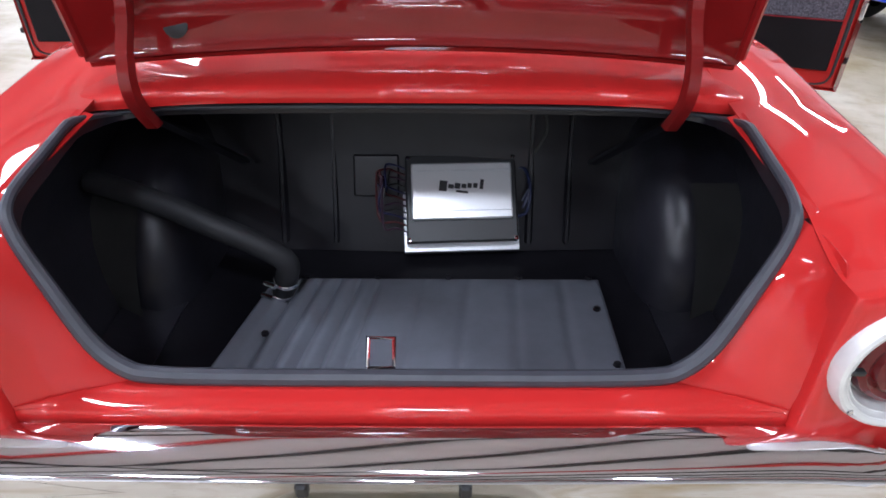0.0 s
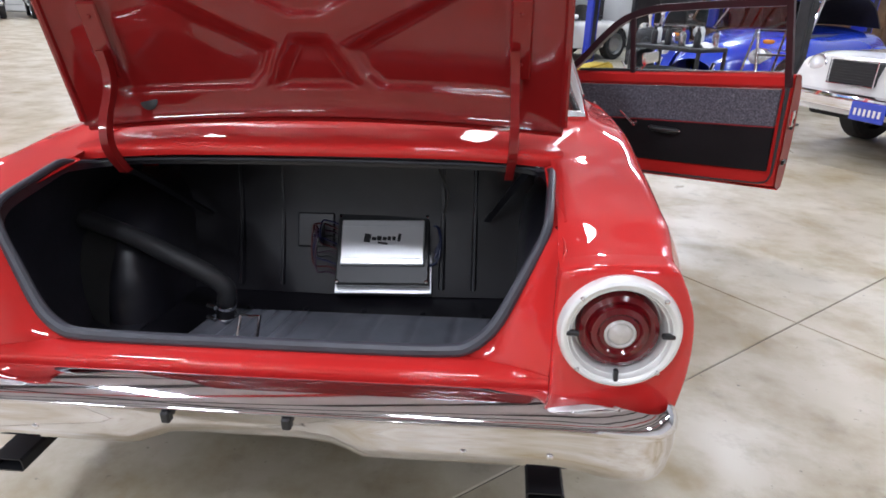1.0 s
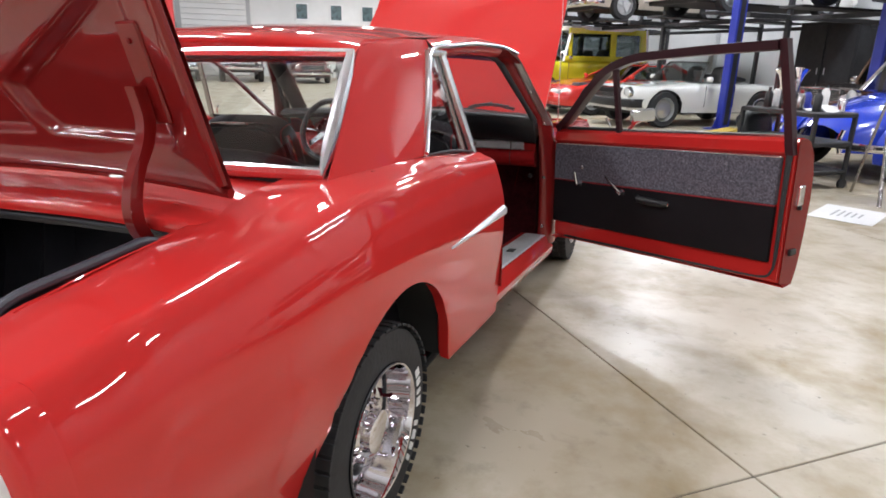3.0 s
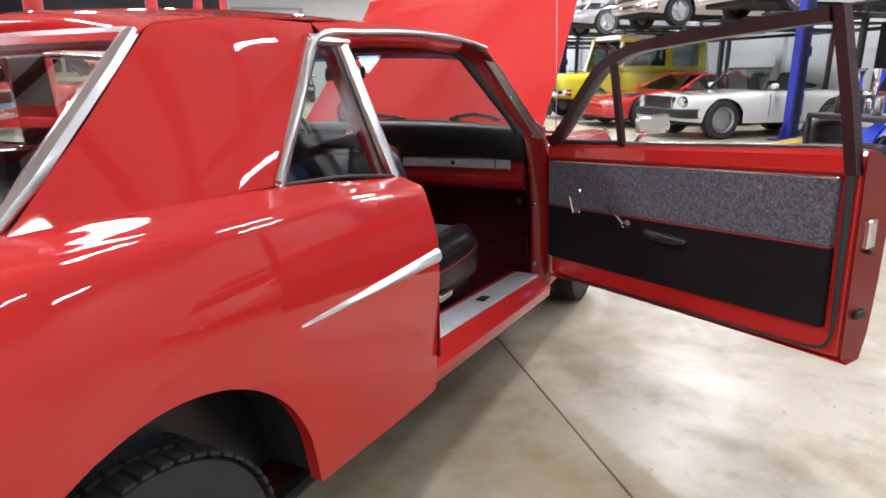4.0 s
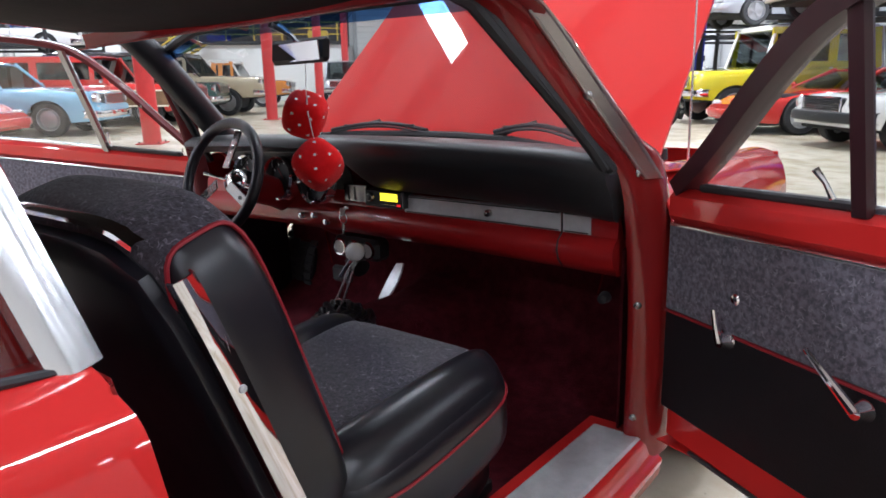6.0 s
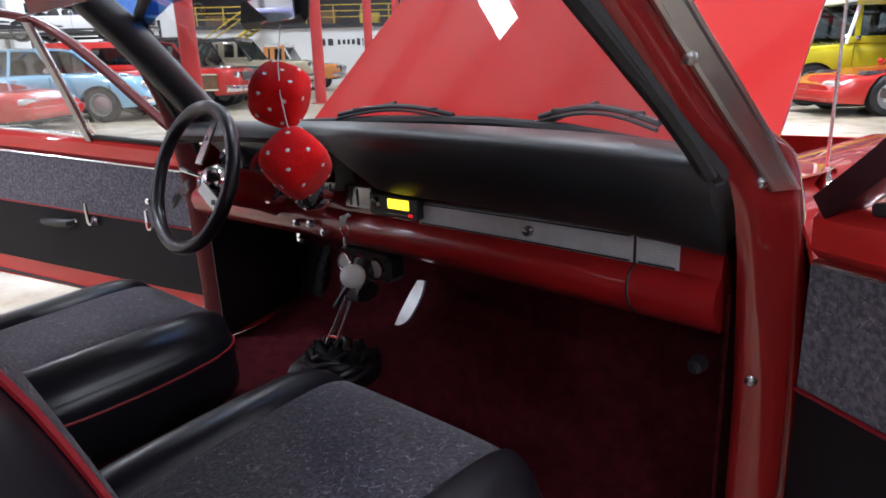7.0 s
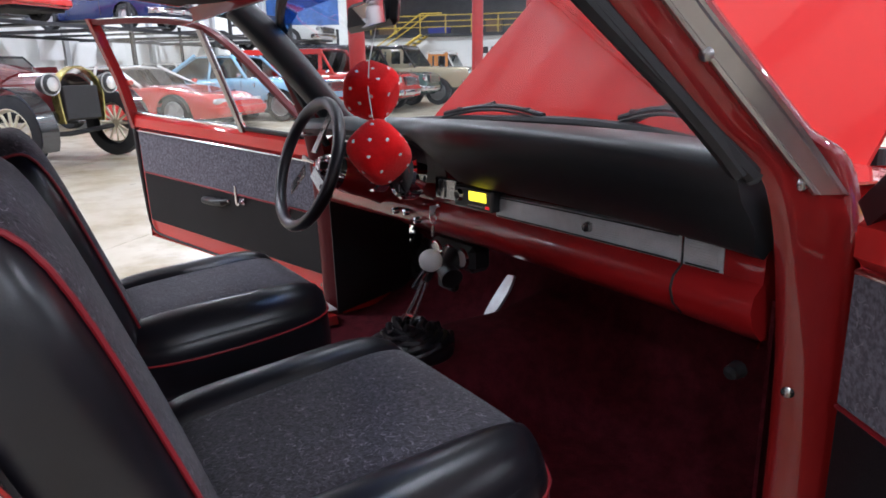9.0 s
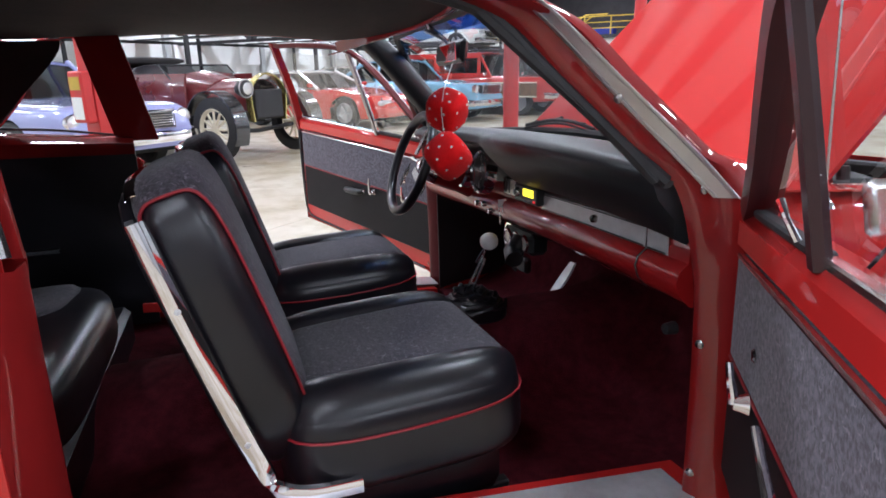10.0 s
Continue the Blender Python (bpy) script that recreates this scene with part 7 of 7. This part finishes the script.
for x in (1, -1):
    board = part("wood_panel", Shape().grid([[(x * .940, y, z) for z in (.50, .66, .82)] for y in (-2.15, -1.9, -.95, .0, .95, 1.9)]), WOODY, woody, "brown wood side panel", thick=.006)
    for z in (.485, .835):
        part("wood_border", Shape().tube([(x * .945, -2.15, z), (x * .945, 0, z), (x * .945, 1.9, z)], .018, 6), CREAM_WOOD, board)
car("tan and black four-wheel pickup", spot(-4.6, 21.0, -90), P_GOLD, L=5.2, W=1.95, wb=3.1, r=.40, bottom=.50, top=((-1, 1.0), (-.98, 1.14), (-.4, 1.15), (.3, 1.16), (.9, 1.12), (.97, 1.06), (1, .9)), cab=(.32, .14, -.14, -.20), belt=1.14, roof=1.78, roof_mat=P_BLACK, box_cab=True, lamp_z=.95, bed=True, name="parked_pickup")
car("orange pickup with a white roof", spot(-4.6, 26.4, -90), P_ORANGE, L=4.9, W=1.85, wb=2.9, r=.38, bottom=.42, top=TALL, cab=(.30, .14, -.16, -.22), belt=1.0, roof=1.72, roof_mat=P_WHITE, box_cab=True, lamp_z=.82, bed=True, name="parked_pickup")
car("dark green sport utility car", spot(-5.1, 19.0, -90), P_GREEN, L=4.5, W=1.8, wb=2.6, r=.37, bottom=.38, top=TALL, cab=(.28, .12, -.90, -.96), belt=1.0, roof=1.75, roof_mat=P_BLACK, box_cab=True, lamp_z=.82, name="parked_wagon")
car("lavender sedan with chrome trim", spot(-6.5, 5.25, -90), P_LAV, L=4.9, W=1.86, wb=2.9, r=.34, top=FLAT, cab=(.25, .05, -.35, -.62), belt=.88, roof=1.40, roof_mat=P_LAV, style="disc")
car("silver pickup seen head-on at the end of the aisle", spot(-.2, 29.2, 180), P_SILVER, L=5.0, W=1.9, wb=3.0, r=.38, bottom=.42, top=TALL, cab=(.30, .12, -.20, -.26), belt=1.0, roof=1.76, roof_mat=P_SILVER, box_cab=True, lamp_z=.82, bed=True, name="parked_pickup")
car("black boxy off-road car", spot(2.4, 29.0, 180), P_BLACK, L=4.4, W=1.8, wb=2.5, r=.38, bottom=.42, top=TALL, cab=(.28, .12, -.90, -.96), belt=1.0, roof=1.76, roof_mat=P_BLACK, box_cab=True, lamp_z=.82, name="parked_wagon")
car("dark red sedan far down the aisle", spot(5.2, 28.6, 180), P_MAROON, L=4.7, top=FLAT, belt=.87, roof=1.38)
car("silver sedan far down the aisle", spot(7.8, 28.8, 180), P_SILVER, L=4.7, top=FLAT, belt=.87, roof=1.38)
car("white coupe beside the far lift", spot(12.4, 22.0, 90), P_WHITE, L=4.5, top=FLAT, belt=.87, roof=1.34)
car("black pickup beside the far lift", spot(12.2, 25.6, 90), P_BLACK, L=5.0, W=1.9, wb=3.0, r=.38, bottom=.42, top=TALL, cab=(.30, .12, -.20, -.26), belt=1.0, roof=1.76, box_cab=True, lamp_z=.82, bed=True, name="parked_pickup")
# on the racks
UP = 2.22
car("silver modern sedan on the upper rack", spot(12.0, 16.7, 90, UP), P_SILVER, L=4.6, W=1.8, wb=2.7, r=.33, top=LOW, cab=(.30, 0, -.45, -.78), belt=.86, roof=1.40, bumper=P_SILVER, lamps="flat", lamp_z=.58)
car("champagne street rod on the upper rack", spot(12.1, 13.5, 90, UP), P_BEIGE, L=4.4, W=1.72, wb=2.7, r=.34, top=((-1, .50), (-.9, .80), (-.5, .98), (.1, 1.0), (.5, .96), (.85, .86), (1, .56)), cab=(.12, -.02, -.48, -.80), belt=.98, roof=1.44, bumper=CHROME, lamp_z=.70)
car("white sport coupe on the upper rack", spot(12.1, 10.1, 90, UP), P_WHITE, L=4.4, W=1.75, wb=2.55, r=.32, bottom=.2, top=LOW, cab=(.28, -.08, -.45, -.80), belt=.82, roof=1.28, bumper=P_WHITE, lamps="flat", lamp_z=.54)
car("black coupe on the upper rack", spot(12.1, 6.4, 90, UP), P_BLACK, L=4.6, top=FLAT, belt=.87, roof=1.36)
car("white fastback on the upper rack", spot(12.1, 20.0, 90, UP), P_WHITE, L=4.5, top=LOW, belt=.82, roof=1.28, bumper=P_WHITE, lamps="flat", lamp_z=.54)
car("dark red sports car on the wall rack", spot(-11.6, 12.2, -90, UP), P_RED, L=4.3, W=1.76, wb=2.45, r=.31, bottom=.18, top=LOW, cab=(.25, -.08, -.42, -.70), belt=.80, roof=1.2, bumper=P_RED, lamps="flat", lamp_z=.5)
car("dark blue coupe on the wall rack", spot(-11.6, 16.4, -90, UP), paint("navy_paint", (.01, .02, .09)), L=4.6, top=FLAT, belt=.87, roof=1.36, style="disc")
car("white convertible on the wall rack", spot(-11.4, 24.6, -90, UP - .3), P_WHITE, L=5.2, W=1.9, wb=3.0, r=.35, top=FLAT, cab=(.2, .06, -.4, -.5), belt=.87, roof=1.3, open_top=True)
car("red coupe on the wall rack", spot(-11.6, 8.0, -90, UP), P_RED, L=4.6, top=FLAT, belt=.87, roof=1.36)
car("white sedan under the wall rack", spot(-11.8, 19.6, -90), P_WHITE, L=4.7, top=FLAT, belt=.87, roof=1.4)
car("brown street rod behind the lift", spot(13.0, 7.0, 90), paint("brown_paint", (.10, .05, .03)), L=4.3, W=1.7, wb=2.6, r=.34, top=((-1, .50), (-.9, .80), (-.5, .98), (.1, 1.0), (.5, .96), (.85, .9), (1, .66)), cab=(.12, .04, -.48, -.70), belt=.98, roof=1.6, roof_mat=None, lamp_z=.80)

# ---- fittings of the hall ----
for x, y in ((-2.27, 12.0), (-1.36, 18.1), (-.78, 24.0), (-.28, 29.5)):
    column(x, y, .15, CEILING, STEEL_RED, "round red painted steel roof post")
column(-2.73, 4.04, .10, CEILING, STEEL_RED, "square red post with a fire extinguisher box", square=True)
box = thing("extinguisher_box", "red and yellow fire extinguisher cabinet on the post", "extinguisher", HALL @ pose(-2.73, 3.935, .98, 0, 0, -90))
part("case", Shape().block((0, -.10, -.22), (.10, .10, .22), .015), STEEL_RED, box)
part("panel", Shape().block((.101, -.075, -.19), (.105, .075, .0), .003), WHITE, box)
part("top_panel", Shape().block((.101, -.075, .06), (.105, .075, .17), .003), YELLOW_RAIL, box)


def lift_post(x, y, material, label, h=3.9, w=.15, turn=0):
    ob = thing("lift_post", label, "lift", HALL @ pose(x, y, 0, 0, 0, turn), "car lifts")
    part("channel", Shape().block((-w, -w * .8, 0), (w, w * .8, h), .015), material, ob)
    foot = .26 if w > .09 else .15
    part("rail", Shape().block((-w * .5, -w * .86, .1), (w * .5, -w * .79, h - .1), .004), STEEL_DARK, ob)
    part("foot", Shape().block((-foot, -foot * .9, 0), (foot, foot * .9, .025), .006), material, ob)
    part("gusset", Shape().grid([[(-w, 0, .03), (-foot + .01, 0, .03)], [(-w, 0, .35), (-w - .01, 0, .35)]]), material, ob, thick=.012)
    part("motor_box", Shape().block((w, -.06, 1.45), (w + .07, .06, 1.62), .015), STEEL_DARK, ob)
    return ob


lift_post(10.5, 8.68, STEEL_BLUE, "tall blue two-post lift column", 4.4, .11)
lift_post(11.35, 6.35, STEEL_BLUE, "tall blue two-post lift column", 4.4, .12)
lift_post(12.2, 4.1, STEEL_BLUE, "tall blue two-post lift column", 4.4, .15)
lift_post(10.9, 19.2, STEEL_BLUE, "tall blue two-post lift column", 4.4, .14)
lift_post(7.34, 2.69, STEEL_DARK, "black steel lift column standing on its foot", 4.4, .085)
mat_ = thing("floor_ramp", "yellow drive-on ramp lying at the lift's foot", "ramp", HALL @ pose(9.9, 8.0, 0, 0, 0, 15))
part("wedge", Shape().put([(-.5, -.25, 0), (.5, -.25, 0), (.5, .25, 0), (-.5, .25, 0), (-.5, -.22, .03), (.45, -.22, .09), (.45, .22, .09), (-.5, .22, .03)], [(0, 1, 2, 3), (4, 5, 6, 7), (0, 1, 5, 4), (1, 2, 6, 5), (2, 3, 7, 6), (3, 0, 4, 7)]), YELLOW_RAIL, mat_)
part("rib", Shape().block((-.4, -.2, .05), (.4, -.17, .10), .004, pose(0, 0, 0, 0, -3.5)), YELLOW_RAIL, mat_)


def rack(x0, x1, ys, z, label):
    ob = thing("car_rack", label, "rack", HALL, "car racks")
    for y in ys:
        for x in (x0, x1):
            part("post", Shape().block((x - .045, y - .045, 0), (x + .045, y + .045, z + .5), .008), STEEL_DARK, ob)
        part("cross_beam", Shape().block((x0 - 1.0, y - .05, z - .15), (x1, y + .05, z - .06), .006), STEEL_DARK, ob)
    for y in ys[:-1]:
        step = ys[1] - ys[0]
        for k in (.26, .72):
            part("runway", Shape().block((x0 - 1.1, y + step * k - .24, z - .045), (x1 + .1, y + step * k + .24, z - .005), .008), STEEL_DARK, ob)
    part("long_beam", Shape().block((x0 - .03, ys[0], z - .17), (x0 + .03, ys[-1], z - .09), .006), STEEL_DARK, ob)
    part("long_beam", Shape().block((x1 - .03, ys[0], z - .17), (x1 + .03, ys[-1], z - .09), .006), STEEL_DARK, ob)


rack(11.3, 14.3, (4.7, 8.25, 11.8, 15.35, 18.9, 22.4), UP, "black steel double-deck car rack")
rack(-13.9, -9.2, (6.0, 10.2, 14.4, 18.6, 22.4, 26.4), UP, "black steel wall rack carrying cars")

# purlins and beams under the roof
for k in range(34):
    y = Y0 + 0.7 + 1.35 * k
    solid("roof_beam", Shape().block((X0, y - .10, CEILING - .28), (X1, y + .10, CEILING - .002), .01), STEEL_RED if k % 4 == 2 else CEIL_BEAM, "steel roof purlin across the hall", "beam", HALL, "roof beams")
for x in (-12, -4.4, 3.2, 10.8):
    solid("roof_girder", Shape().block((x - .09, Y0, CEILING - .50), (x + .09, Y1, CEILING - .27), .01), CEIL_BEAM, "long steel roof girder", "beam", HALL, "roof girders")


def lamp_housing(x, y):
    ob = thing("ceiling_lamp", "white high-bay ceiling lamp hanging on wires", "lamp", HALL @ pose(x, y, CEILING - .60), "ceiling lamps")
    part("housing", Shape().block((-.19, -.60, .0), (.19, .60, .07), .01), WHITE, ob)
    for s in (-1, 1):
        part("wire", Shape().tube([(0, s * .5, .07), (0, s * .5, .34)], .004, 5), STEEL_DARK, ob)


for place in LAMP_SPOTS:
    lamp_housing(*place)

# gallery at the end of the hall, with its stairs
gal = thing("gallery", "raised office gallery with white front and yellow handrail", "gallery", HALL)
part("front", Shape().block((-15, 31.2, 0), (-.6, 31.35, 2.55), .01), WALL_WHITE, gal)
part("deck", Shape().block((-15, 31.0, 2.55), (-.4, 34, 2.70), .01), STEEL_DARK, gal)
part("back_wall", Shape().block((-15, 33.9, 2.7), (-.4, 33.98, CEILING), .01), CEIL_BEAM, gal)
for z in (2.98, 3.24, 3.50):
    part("handrail", Shape().tube([(-15, 31.05, z), (-.5, 31.05, z)], .025, 6), YELLOW_RAIL, gal)
for k in range(12):
    part("rail_post", Shape().block((-14.6 + 1.26 * k, 31.02, 2.7), (-14.55 + 1.26 * k, 31.08, 3.5), .004), YELLOW_RAIL, gal)
for x, w, h, m_ in ((-2.2, .9, .5, YELLOW_RAIL), (-4.0, .7, .6, WOODY), (-6.9, 1.0, .35, STEEL_BLUE), (-9.5, .8, .5, WOODY)):
    part("crate", Shape().block((x, 32.0, 2.7), (x + w, 32.6, 2.7 + h), .02), m_, gal)
sign_ = Shape()
for k, (x, w, h) in enumerate(((-4.0, .35, .30), (-3.6, .3, .30), (-3.15, .16, .22), (-2.92, .16, .2), (-2.70, .14, .22), (-2.5, .18, .22), (-2.25, .18, .30), (-2.0, .06, .34), (-1.88, .06, .34), (-1.74, .16, .22), (-1.52, .14, .22), (-1.34, .14, .30))):
    sign_.block((x, 31.185, 1.9 - h / 2), (x + w * .8, 31.198, 1.9 + h / 2), .003)
part("sign", sign_, STEEL_DARK, gal, "dark lettered sign drawn as plain bars")
stairs = thing("gallery_stairs", "yellow steel stairs up to the gallery", "stairs", HALL)
for s in (0, 1.0):
    part("stringer", Shape().tube([(-10.6, 29.9 + s, .1), (-6.6, 29.9 + s, 2.6)], .07, 6), YELLOW_RAIL, stairs)
    part("stair_rail", Shape().tube([(-10.6, 29.9 + s, 1.0), (-6.6, 29.9 + s, 3.5), (-5.6, 29.9 + s, 3.5)], .03, 6), YELLOW_RAIL, stairs)
for k in range(15):
    part("tread", Shape().block((-10.5 + .27 * k, 29.9, .17 + .172 * k), (-10.2 + .27 * k, 30.9, .20 + .172 * k), .004), STEEL_DARK, stairs)
# mural, shutter and pictures on the far walls
mural = thing("wall_mural", "large blue and white painted wall mural", "mural", HALL @ pose(-12.6, 30.6, 0))
part("ground", Shape().block((-2.3, 0, .1), (2.3, .08, 5.6), .01), WALL_WHITE, mural)
part("blue_field", Shape().grid([[(x, -.004, z) for x in (-2.3, -.6, 1.6)] for z in (3.2, 4.2, 5.6)]), shader("mural_blue", (.05, .14, .42), .6, vary=.5, scale=1.4), mural)
part("brown_oval", Shape().lathe([(.001, .0), (.42, .0)], 32, pose(.6, -.008, 2.7, 90) @ Matrix.Diagonal((.8, 1.25, 1, 1))), shader("mural_brown", (.30, .13, .06), .6, vary=.5, scale=4), mural)
part("dark_oval", Shape().lathe([(.001, .0), (.2, .0)], 24, pose(.6, -.012, 2.7, 90)), BLACK, mural)
shutter = thing("roll_up_door", "white ribbed roll-up door in the far wall", "door", HALL)
part("door_frame", Shape().block((-.2, 33.86, 0), (3.3, 33.95, 4.4), .01), WALL_GREY, shutter)
for k in range(16):
    part("door_slat", Shape().block((0, 33.82, .05 + .265 * k), (3.1, 33.862, .30 + .265 * k), .015), WALL_WHITE, shutter)
for x, m_ in ((5.9, STEEL_BLUE), (7.7, P_GREEN), (9.4, P_BLACK)):
    pic = thing("framed_picture", "small dark framed picture on the white wall", "picture", HALL @ pose(x, 33.96, 3.3), "wall pictures")
    part("picture_frame", Shape().block((-.33, -.03, -.42), (.33, 0, .42), .01), WHITE, pic)
    part("print", Shape().block((-.28, -.034, -.36), (.28, -.031, .36), .002), shader("print_ink", (.09, .16, .17), .4, vary=.8, scale=5), pic)
# stores along the lift side
def cabinet(x, y, w, h, mat, label):
    ob = thing("storage_cabinet", label, "cabinet", HALL @ pose(x, y, 0), "stores along the wall")
    part("body", Shape().block((-.3, -w / 2, 0), (.3, w / 2, h), .012), mat, ob)
    for s in (-1, 1):
        leaf = part("leaf", Shape().block((-.325, s * w * .01, .08), (-.302, s * w * .48, h - .06), .006), mat, ob)
        part("handle", Shape().box((.02, .02, .14), .004, pose(-.335, s * w * .06, h * .52)), ALU, leaf)


cabinet(14.3, 5.3, 1.7, 2.3, WOODY, "tall brown wooden store cabinet")
cabinet(14.3, 7.2, 1.6, 2.5, WOODY, "tall brown wooden store cabinet")
cabinet(14.3, 3.2, 1.6, 1.5, WOODY, "brown wooden store cabinet")
cabinet(14.3, 9.6, 1.5, 2.2, STEEL_DARK, "dark steel store cabinet")
cabinet(14.3, 1.0, 1.6, 2.1, STEEL_DARK, "dark steel store cabinet")
# wall panels on the sides
for k in range(12):
    y = Y0 + 2.0 + 4.0 * k
    if y < Y1:
        solid("wall_column", Shape().block((X1 - .16, y - .1, 0), (X1 - .002, y + .1, CEILING), .01), WALL_GREY, "grey steel wall column", "column", HALL, "wall columns")
        solid("wall_column", Shape().block((X0 + .002, y - .1, 0), (X0 + .16, y + .1, CEILING), .01), WALL_GREY, "grey steel wall column", "column", HALL, "wall columns")
for k in range(6):
    solid("wall_notice", Shape().block((X0 + .17, 8.8 + 2.7 * k, 1.5), (X0 + .18, 9.7 + 2.7 * k, 2.5 + .3 * (k % 2)), .002), WHITE, "white paper notice on the side wall", "notice", HALL, "notices")

# workshop things by the black post
ladder = thing("step_ladder", "grey folding step ladder standing open", "ladder", HALL @ pose(7.2, 2.96, 0, 0, 0, -35))
for s in (-.17, .17):
    part("front_leg", Shape().tube([(s * 1.2, -.38, 0), (s, -.02, 1.05)], .018, 6), WORN_TRIM, ladder)
    part("rear_leg", Shape().tube([(s * 1.2, .38, 0), (s, .02, 1.05)], .014, 6), WORN_TRIM, ladder)
for k in range(3):
    part("step", Shape().block((-.18, -.31 + .1 * k, .25 + .26 * k), (.18, -.23 + .1 * k, .27 + .26 * k), .004), STEEL_DARK, ladder)
part("top_step", Shape().block((-.17, -.06, 1.03), (.17, .06, 1.055), .01), BLACK, ladder)
cart = thing("tool_cart", "black tool cart piled with shop supplies", "cart", HALL @ pose(7.05, 4.05, 0, 0, 0, 90))
for z in (.15, .45, .75):
    part("tray", Shape().block((-.5, -.3, z), (.5, .3, z + .05), .01), STEEL_DARK, cart)
for x in (-.48, .48):
    for y in (-.28, .28):
        part("leg", Shape().block((x - .02, y - .02, .06), (x + .02, y + .02, .78), .004), STEEL_DARK, cart)
        part("castor", Shape().lathe([(.001, -.02), (.05, -.02), (.05, .02), (.001, .02)], 14, pose(x, y, .05, 0, 90)), RUBBER, cart)
random.seed(11)
for k in range(9):
    x, y, h = -.42 + .105 * k, -.12 + .22 * (k % 2), .12 + .13 * random.random()
    mt = (CHROME, BLACK, WHITE, WORN_TRIM, STEEL_BLUE, BLACK)[k % 6]
    bt = thing("shop_bottle", ("chrome canister on the tool cart", "black bottle on the tool cart", "white jug on the tool cart", "grey metal spray can on the tool cart", "blue can on the tool cart", "black oil can on the tool cart")[k % 6], "bottle", HALL @ pose(7.05, 4.05, 0, 0, 0, 90) @ pose(x, y, .80), "shop supplies")
    part("can", Shape().lathe([(.001, 0), (.04, 0), (.042, .01), (.042, h * .8), (.03, h * .9), (.016, h)], 16), mt, bt)
    part("cap", Shape().lathe([(.018, h - .005), (.018, h + .03), (.001, h + .032)], 12), PIPING if mt is WORN_TRIM else BLACK, bt)
bag = thing("tool_bag", "black tool bag with a blue tag hanging on the cart", "bag", HALL @ pose(7.05, 4.05, 0, 0, 0, 90) @ pose(.58, -.05, .42))
part("pouch", Shape().pad((.10, .22, .26), 3.4, 8, pose(0, 0, .06, 0, 6)), VINYL_MATT, bag)
part("flap", Shape().pad((.03, .20, .10), 3.2, 6, pose(.10, 0, .18, 0, 14)), VINYL, bag)
part("tag", Shape().box((.006, .07, .12), .003, pose(.125, -.07, .07, 0, 8)), paint("tag_blue", (.10, .28, .62)), bag, "blue tag")
part("handle", Shape().tube(curve([(-.02, -.12, .30), (-.02, -.06, .42), (-.02, .06, .42), (-.02, .12, .30)], 12), .012, 8), RUBBER, bag)
solid("shop_rag", Shape().grid([[(x * (1 + .2 * math.sin(7 * y)), y * (1 + .15 * math.cos(9 * x)), .835 + .07 * math.exp(-(x * x + y * y) / .012) + .018 * math.sin(31 * x + 5) * math.cos(27 * y)) for x in [k * .04 - .16 for k in range(9)]] for y in [k * .04 - .12 for k in range(7)]]), WHITE, "crumpled white shop rag on the tool cart", "rag", HALL @ pose(7.05, 4.05, 0, 0, 0, 90) @ pose(-.28, -.10, -.03), thick=.004, angle=70)
still = thing("engine_on_stand", "chromed engine with upright air horns on a stand", "engine", HALL @ pose(8.8, 5.75, 0) @ Matrix.Diagonal((.8, .8, .8, 1)))
part("stand", Shape().block((-.3, -.25, 0), (.3, .25, .7), .02), STEEL_DARK, still)
part("block", Shape().pad((.33, .28, .22), 5, 6, pose(0, 0, .92)), STEEL_DARK, still)
for s in (-.14, .14):
    part("air_horn", Shape().lathe([(.05, 0), (.05, .2), (.07, .32), (.13, .42), (.12, .43), (.05, .3)], 20, pose(s, 0, 1.1, 0, s * 90)), CHROME, still)
paper = solid("paper_sheet", Shape().grid([[(x, y, .004 + .012 * max(0, x) ** 2) for x in (-.34, 0, .34)] for y in (-.25, 0, .25)]), WHITE, "white paper sheet lying on the floor", "paper", HALL @ pose(6.23, 2.62, .002, 0, 0, 25), thick=.001)
bars = Shape()
for k in range(5):
    bars.box((.3 - .03 * k, .018, .001), .0003, pose(-.02, .1 - .05 * k, .007))
part("printed_lines", bars, WALL_GREY, paper)
